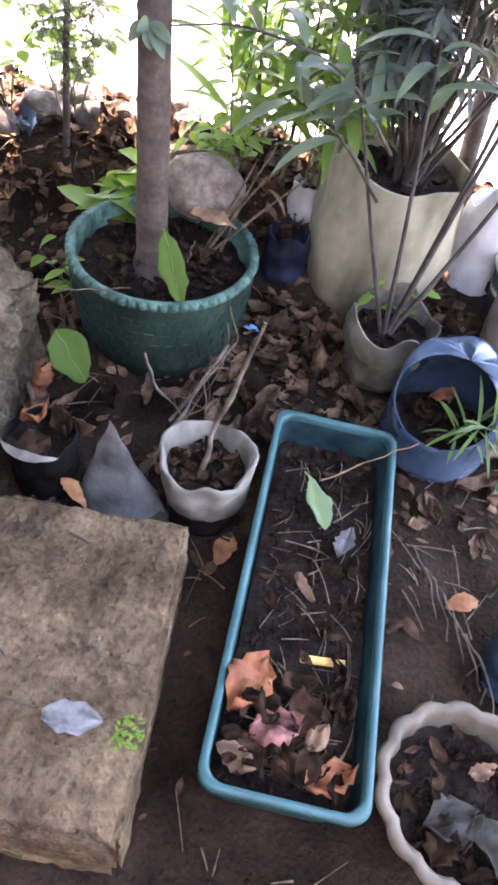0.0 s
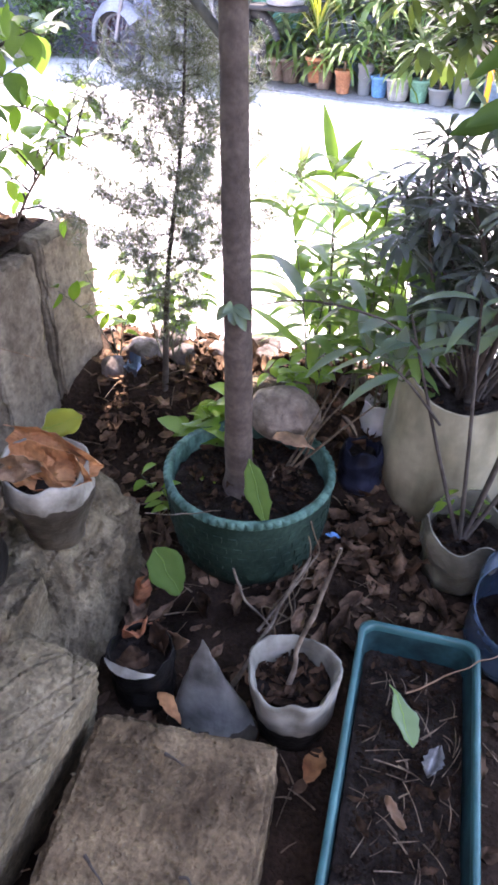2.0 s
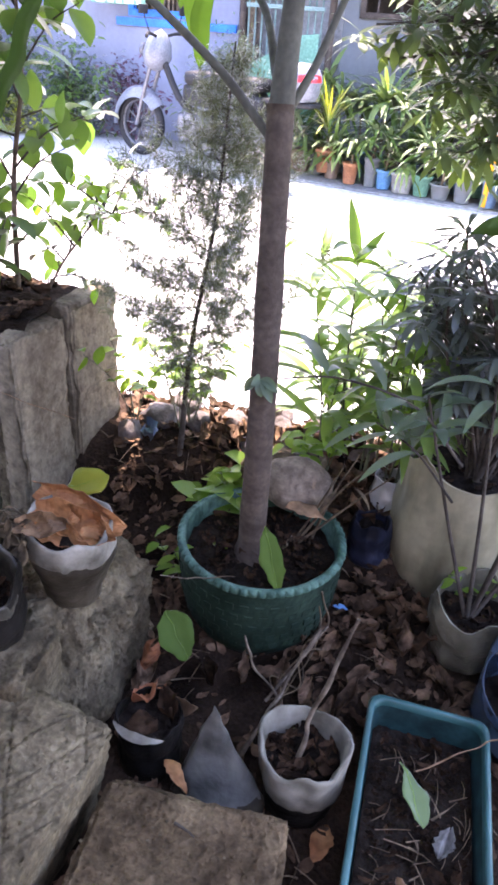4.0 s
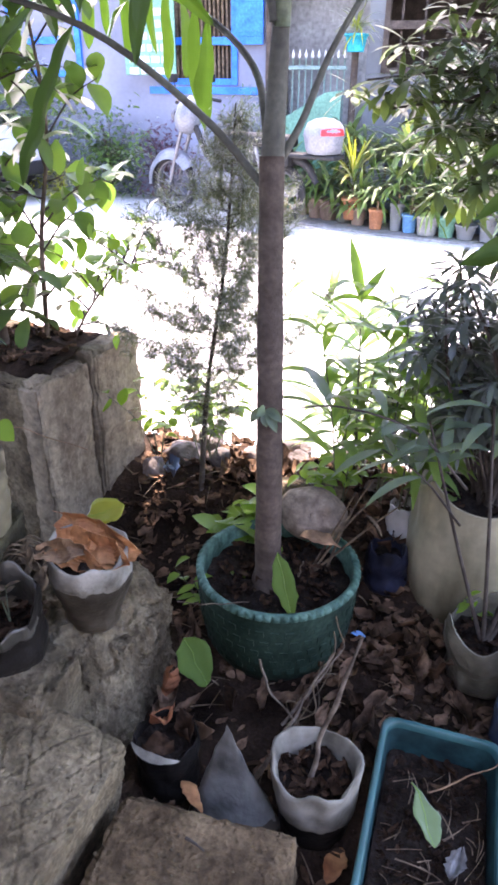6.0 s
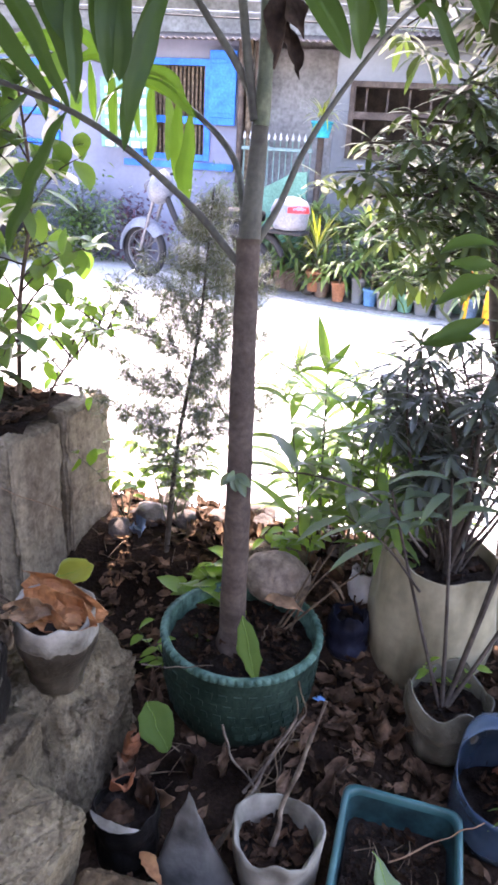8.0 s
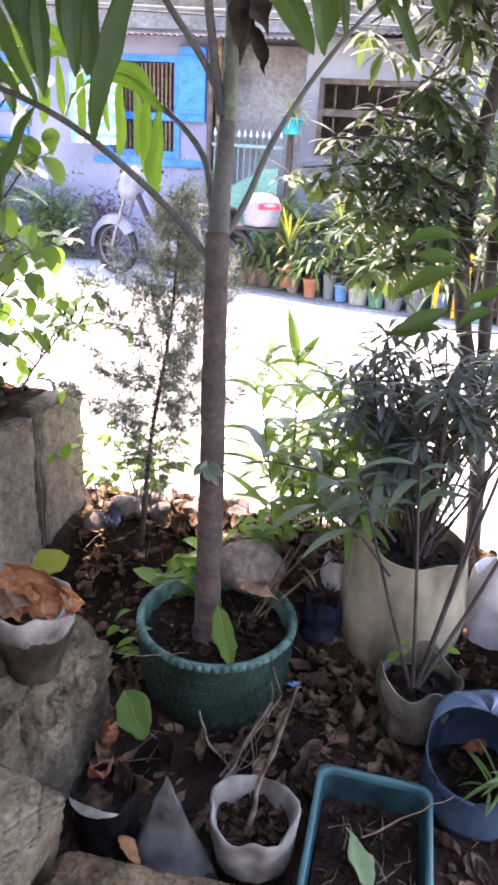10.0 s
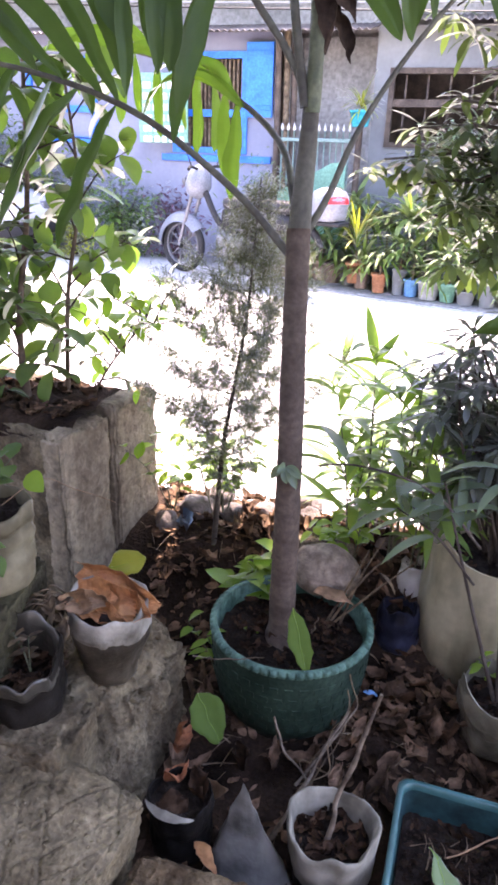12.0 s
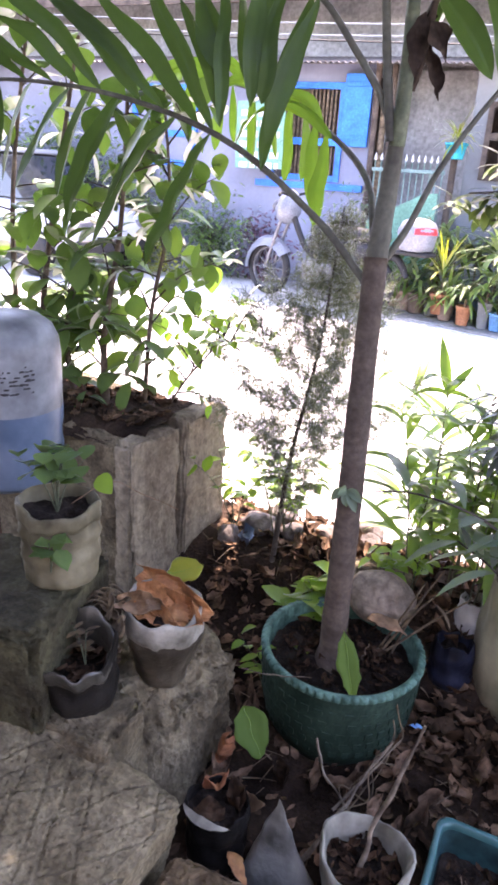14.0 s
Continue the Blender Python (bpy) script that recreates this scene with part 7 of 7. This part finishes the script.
# ---- a car parked further along the road ----
def parked_car():
    m = Matrix.Translation((-6.55, 8.1, road_z(8.1))) @ Matrix.Rotation(radians(-12), 4, "Z")
    t = new("parked_car")
    t.matrix_basis = Matrix.Translation(m.translation)
    tagged(t, "pale grey car parked beside the road", "car")
    paint = mat("pale grey car paint", (0.36, 0.37, 0.39), 0.3, vary=0.08, scale=3, bump=0.02, spec=0.5, grain_=0.1)
    glass = mat("dark car window", (0.02, 0.025, 0.03), 0.08, vary=0.1, bump=0.0, spec=0.6)
    hull = [(-1.9, 0.35, 0.5, 0.72), (-1.8, 0.28, 0.82, 0.8), (-1.2, 0.25, 0.9, 0.82), (-0.2, 0.25, 0.92, 0.83), (0.7, 0.25, 0.93, 0.83), (1.4, 0.26, 0.86, 0.8), (1.78, 0.3, 0.74, 0.74), (1.9, 0.36, 0.56, 0.64)]
    V, n = [], 12
    for x, z0, z1, w in hull:
        for k in range(n):
            a = 2 * math.pi * k / n + math.pi / n
            c, q = math.cos(a), math.sin(a)
            V.append(m @ Vector((x, w * math.copysign(abs(c) ** 0.45, c), (z0 + z1) / 2 + (z1 - z0) / 2 * math.copysign(abs(q) ** 0.5, q))))
    F = [(j * n + k, j * n + (k + 1) % n, (j + 1) * n + (k + 1) % n, (j + 1) * n + k) for j in range(len(hull) - 1) for k in range(n)]
    part("body", (V, F + [tuple(reversed(range(n))), tuple(range(7 * n, 8 * n))]), paint, t)
    cab = [(-1.75, 0.9, 0.72), (-1.45, 1.4, 0.6), (-0.2, 1.46, 0.6), (0.25, 1.4, 0.6), (0.95, 0.9, 0.72)]
    V = [m @ Vector((x, sg * w, z)) for x, z, w in cab for sg in (-1, 1)]
    part("cabin", (V, [(2 * k, 2 * k + 2, 2 * k + 3, 2 * k + 1) for k in range(4)] + [(0, 2, 4, 6, 8), (9, 7, 5, 3, 1)]), glass, t, smooth=False)
    part("roof", box(-1.4, 0.2, -0.6, 0.6, 1.43, 1.49, 0.02, m=m), paint, t)
    for x in (-1.2, 1.2):
        for sg in (-1, 1):
            part("wheel", moved(lathe([(0.02, -0.09), (0.27, -0.09), (0.3, -0.06), (0.3, 0.06), (0.27, 0.09), (0.02, 0.09)], (0, 0, 0), 28), m @ Matrix.Translation((x, 0.76 * sg, 0.3)) @ Matrix.Rotation(radians(90), 4, "X")), M_BLACK, t)
    for sg in (-1, 1):
        part("headlight", box(1.72, 1.86, 0.5 * sg - 0.13, 0.5 * sg + 0.13, 0.58, 0.7, 0.03, m=m), M_DULLMETAL, t)
    part("bumper", box(1.84, 1.95, -0.68, 0.68, 0.32, 0.48, 0.03, m=m), M_BLACK, t)


parked_car()


# ---- potted plants along the far edge ----
def strap_tuft(base, n, L, w, seed, droop=0.9, up=1.1):
    r = random.Random(seed)
    out = []
    for k in range(n):
        a = 2.4 * k
        out.append(leaf(Vector(base) + Vector((0, 0, r.uniform(0, L * 0.25))), (math.cos(a) * r.uniform(0.3, 1), math.sin(a) * r.uniform(0.3, 1), r.uniform(0.2, up)), (0, 0, 1), L * r.uniform(0.7, 1.2), w * r.uniform(0.7, 1.2), droop * r.uniform(0.5, 1.4), 0.2, 5, 0.5))
    return out


L_STRAP = leaf_mat("strap leaf", (0.05, 0.1, 0.03), (0.16, 0.22, 0.08), 0.4, 0.35)
L_BLADE = leaf_mat("yellow-green blade", (0.2, 0.24, 0.03), (0.36, 0.34, 0.06), 0.45, 0.4)
L_GREYGREEN = leaf_mat("grey-green leaf", (0.08, 0.12, 0.07), (0.2, 0.25, 0.16), 0.4, 0.4)


def pot_plant(x, y, z, r, h, pm, lm, n, L, w, seed, droop=0.9, stalk=0.0, label="potted strap-leaved plant beside the road", up=1.1):
    t = thing("potted_plant", (x, y, z), label, "potted plant", "plants across the road")
    p = part("pot", lathe([(r * 0.72, 0), (r * 0.75, 0.01), (r * 0.95, h * 0.85), (r * 1.06, h * 0.86), (r * 1.08, h), (r * 0.95, h), (r * 0.9, h * 0.8)], (x, y, z), 24, 0.02, seed=seed), pm, t)
    part("soil", disc((x, y, z + h * 0.85), r * 0.95, seed, 0.005, 3, 16), M_POTSOIL, p)
    b = (x, y, z + h * 0.85 + stalk)
    if stalk:
        part("stalk", tube([(x, y, z + h * 0.8), (x + 0.01, y, z + h + stalk * 0.5), b], 0.015, 0.01, 7, 6), M_TWIG, t)
    part("foliage", join(*strap_tuft(b, n, L, w, seed, droop, up)), lm, t)


r_ = random.Random(77)
M_CLAY = mat("dusty clay", (0.27, 0.19, 0.15), 0.85, vary=0.3, scale=10, bump=0.3, each=0.3)
M_DIMPAIL = mat("faded blue pail", (0.14, 0.22, 0.32), 0.5, vary=0.2, scale=8, bump=0.1)
pots = (M_CLAY, M_GREYWALL, M_CREAMWALL, M_DIMPAIL, M_GREYWALL, M_GREENPANEL, M_CLAY)
k = 0
for x, y, rr, h, pm in ((-0.71, 7.84, 0.09, 0.2, M_GREYBAG), (-0.54, 7.72, 0.09, 0.18, M_CLAY), (-0.33, 7.55, 0.08, 0.2, M_TERRA), (-0.12, 7.53, 0.075, 0.27, M_CREAMWALL), (0.02, 7.48, 0.085, 0.18, M_PAIL), (0.2, 7.4, 0.12, 0.19, M_GREYWALL), (0.39, 7.36, 0.095, 0.19, M_GREENPANEL), (0.57, 7.3, 0.1, 0.14, M_CREAMWALL), (0.24, 7.62, 0.1, 0.26, M_DIMPAIL)):
    pot_plant(x, y, road_z(y) + 0.02, rr, h, pm, r_.choice((L_FAR, L_STRAP, L_FAR)), r_.randint(36, 48), r_.uniform(0.34, 0.48), r_.uniform(0.03, 0.045), k, stalk=r_.choice((0, 0.1, 0.18)))
    k += 1
x = 0.78
while x < 3.6:
    e = road_edge(x)
    rr = r_.uniform(0.075, 0.11)
    pot_plant(x, e + 0.14 + r_.uniform(0, 0.05), road_z(e) + 0.02, rr, r_.uniform(0.17, 0.26), pots[k % 7], r_.choice((L_STRAP, L_FAR, L_FAR, L_GREYGREEN)), r_.randint(34, 44), r_.uniform(0.3, 0.46), r_.uniform(0.025, 0.045), k, stalk=r_.choice((0, 0.1, 0.22)))
    x += rr * 2 + r_.uniform(0.0, 0.05)
    k += 1
x = -0.75
while x < 3.8:
    e = road_edge(x) + r_.uniform(0.5, 0.75)
    pot_plant(x, e, road_z(7.5) + 0.02, 0.12, 0.25, r_.choice(pots), r_.choice((L_STRAP, L_FAR, L_FAR)), r_.randint(44, 60), r_.uniform(0.4, 0.6), r_.uniform(0.03, 0.055), k, stalk=r_.uniform(0.15, 0.5), label="tall potted foliage plant behind the road's edge")
    x += r_.uniform(0.17, 0.26)
    k += 1
for x, y, L in ((-1.5, 8.1, 0.45), (-1.25, 8.2, 0.5), (-1.05, 8.05, 0.5), (-0.9, 7.95, 0.42), (-1.7, 8.3, 0.5)):
    pot_plant(x, y, road_z(7.5) + 0.02, 0.11, 0.22, M_CLAY, L_FAR, 46, L, 0.045, k, stalk=0.12, label="dark leafy potted plant behind the motorbike")
    k += 1
pot_plant(-0.62, 7.72, 0.37, 0.1, 0.22, M_TERRA, L_BLADE, 34, 0.5, 0.024, 501, 0.5, 0.15, "potted plant with tall yellow-green blades", 2.6)
pot_plant(-0.82, 8.6, 1.95, 0.12, 0.17, mat("turquoise plastic", (0.0, 0.33, 0.42), 0.4, bump=0.1), L_BLADE, 40, 0.36, 0.022, 502, 0.9, 0.0, "spider plant in a turquoise pot on a post", 1.6)
p = part("pot_stand", tube([(-0.82, 8.6, 0.3), (-0.82, 8.6, 1.1), (-0.82, 8.6, 1.95)], 0.04, 0.04, 8), M_DARKWOOD, None)
tagged(p, "timber post carrying the turquoise pot", "post")


def bush(at, size, n, L, w, lm, label, seed, name="bush", stems=5):
    r = random.Random(seed)
    t = thing(name, (at[0], at[1], at[2] - size[2]), label, "bush", "bushes across the road")
    for k in range(stems):
        e = Vector(at) + Vector((r.uniform(-0.6, 0.6) * size[0], r.uniform(-0.6, 0.6) * size[1], r.uniform(0, 0.6) * size[2]))
        part("stem", tube([(at[0] + r.uniform(-0.08, 0.08), at[1], at[2] - size[2]), Vector(at).lerp(e, 0.4) - Vector((0, 0, size[2] * 0.4)), e], 0.018, 0.005, 6, 8), M_DARKTWIG, t)
    out = []
    clumps = [(Vector((r.gauss(0, 0.5) * size[0], r.gauss(0, 0.5) * size[1], r.uniform(-0.85, 0.85) * size[2])), r.uniform(0.18, 0.4)) for _ in range(26)]
    for k in range(n):
        c, s = clumps[k % 26]
        p = Vector(at) + c + Vector((r.gauss(0, s) * size[0], r.gauss(0, s) * size[1], r.gauss(0, s) * size[2] * 0.7))
        if p.z < at[2] - size[2]:
            continue
        out.append(leaf(p, scatter_dir(r, 0.1), (r.uniform(-0.6, 0.6), r.uniform(-0.6, 0.6), 1), L * r.uniform(0.6, 1.3), w * r.uniform(0.7, 1.3), 0.5, 0.25, 3))
    part("foliage", join(*out), lm, t)


bush((-3.9, 8.75, 0.95), (0.5, 0.3, 0.6), 1500, 0.09, 0.035, L_FAR, "leafy green bush against the lilac wall", 61)
bush((-3.2, 8.75, 0.75), (0.35, 0.2, 0.4), 700, 0.08, 0.03, mat("purplish leaf", (0.12, 0.05, 0.07), 0.6, vary=0.3, bump=0.1, each=0.4, island=True), "purplish ornamental bush behind the motorbike", 62)
bush((-5.2, 8.8, 1.1), (0.8, 0.35, 0.8), 2200, 0.1, 0.04, L_STRAP, "large sunlit bush beside the house", 63)
bush((-2.0, 8.55, 0.9), (0.4, 0.2, 0.55), 1200, 0.1, 0.02, L_GREYGREEN, "grey-green bush behind the motorbike", 64)
bush((-7.0, 8.5, 1.3), (1.1, 0.4, 1.0), 2400, 0.12, 0.05, L_FAR, "tall bush at the far roadside", 65)
bush((0.3, 8.4, 1.2), (0.6, 0.3, 0.75), 2200, 0.13, 0.035, L_GREYGREEN, "pale-leaved bush before the dark window", 66)
bush((1.5, 8.3, 1.4), (0.7, 0.35, 1.0), 2600, 0.12, 0.05, L_STRAP, "sunlit bush at the porch", 67)
bush((2.7, 8.2, 1.6), (0.8, 0.4, 1.3), 2600, 0.12, 0.05, L_FAR, "tall sunlit bush beside the porch column", 68)
bush((-4.4, 8.3, 0.55), (0.35, 0.15, 0.2), 500, 0.07, 0.03, L_YELLOW, "low yellow-green border plant", 69)

# an orange banner on poles past the shrubs
ban = thing("orange_banner", (1.13, 7.0, 0.3), "orange and yellow striped cloth hung on a pole", "banner")
part("pole", tube([(1.32, 7.02, 0.3), (1.32, 7.02, 0.8), (1.32, 7.02, 1.3)], 0.015, 0.015, 6), M_DARKWOOD, ban)
for x0, x1 in ((0.94, 0.985), (1.13, 1.25)):
    V = [(x0 + (x1 - x0) * i / 4, 7.0 + 0.02 * math.sin(i * 1.7 + j * 0.5), 0.34 + 0.62 * j / 10) for j in range(11) for i in range(5)]
    F = [(j * 5 + i, j * 5 + i + 1, (j + 1) * 5 + i + 1, (j + 1) * 5 + i) for j in range(10) for i in range(4)]
    part("cloth_strip", (V, F), M_ORANGE, ban)

# trees and a hill line behind the house
far_r = random.Random(90)
for k, (x, y, h) in enumerate(((-12, 14, 5.5), (-7, 17, 6.5), (-2, 18, 6), (3.5, 16, 6.5), (7, 12, 5), (-11, 9, 4))):
    t = thing("roadside_tree", (x, y, 0.2), "green tree rising behind the house", "tree", "trees behind the house")
    part("trunk", tube([(x, y, 0.2), (x + 0.2, y, h * 0.4), (x, y, h * 0.75)], 0.16, 0.06, 9, 10, 0.1), M_DARKTWIG, t)
    out = []
    cl = [(Vector((far_r.gauss(0, 1.1), far_r.gauss(0, 0.8), h * 0.7 + far_r.uniform(-1.6, 1.6))), far_r.uniform(0.3, 0.7)) for _ in range(22)]
    for q in range(1800):
        c, s = cl[q % 22]
        p = Vector((x, y, 0.2)) + c + Vector((far_r.gauss(0, s), far_r.gauss(0, s), far_r.gauss(0, s * 0.7)))
        out.append(leaf(p, scatter_dir(far_r, 0), (far_r.uniform(-0.6, 0.6), far_r.uniform(-0.6, 0.6), 1), far_r.uniform(0.2, 0.4), far_r.uniform(0.1, 0.18), 0.4, 0.2, 2))
    tagged(part("crown", join(*out), L_FAR, t), kind="stuff")

# ---- unseen walls and a roof, added to close the place and limit skylight ----
w = part("wall_south", box(-5, 5, -1.6, -1.45, 0.0, 3.0), M_GREYWALL, None, smooth=False)
tagged(w, "plain grey unseen wall added behind the garden", "wall", kind="structure")
# Added out of view to cut side light on the step.
w = part("wall_west", box(-1.35, -1.2, -1.45, 1.0, 0.0, 2.5), M_GREYWALL, None, smooth=False)
tagged(w, "plain grey unseen wall shading the step", "wall", kind="structure")
# Roof added out of view; it keeps skylight off the left foreground.
tin_roof("shade_roof", -4.0, -0.4, -1.6, 2.7, 0.6, 2.35, "unseen corrugated tin roof added to block sky light")
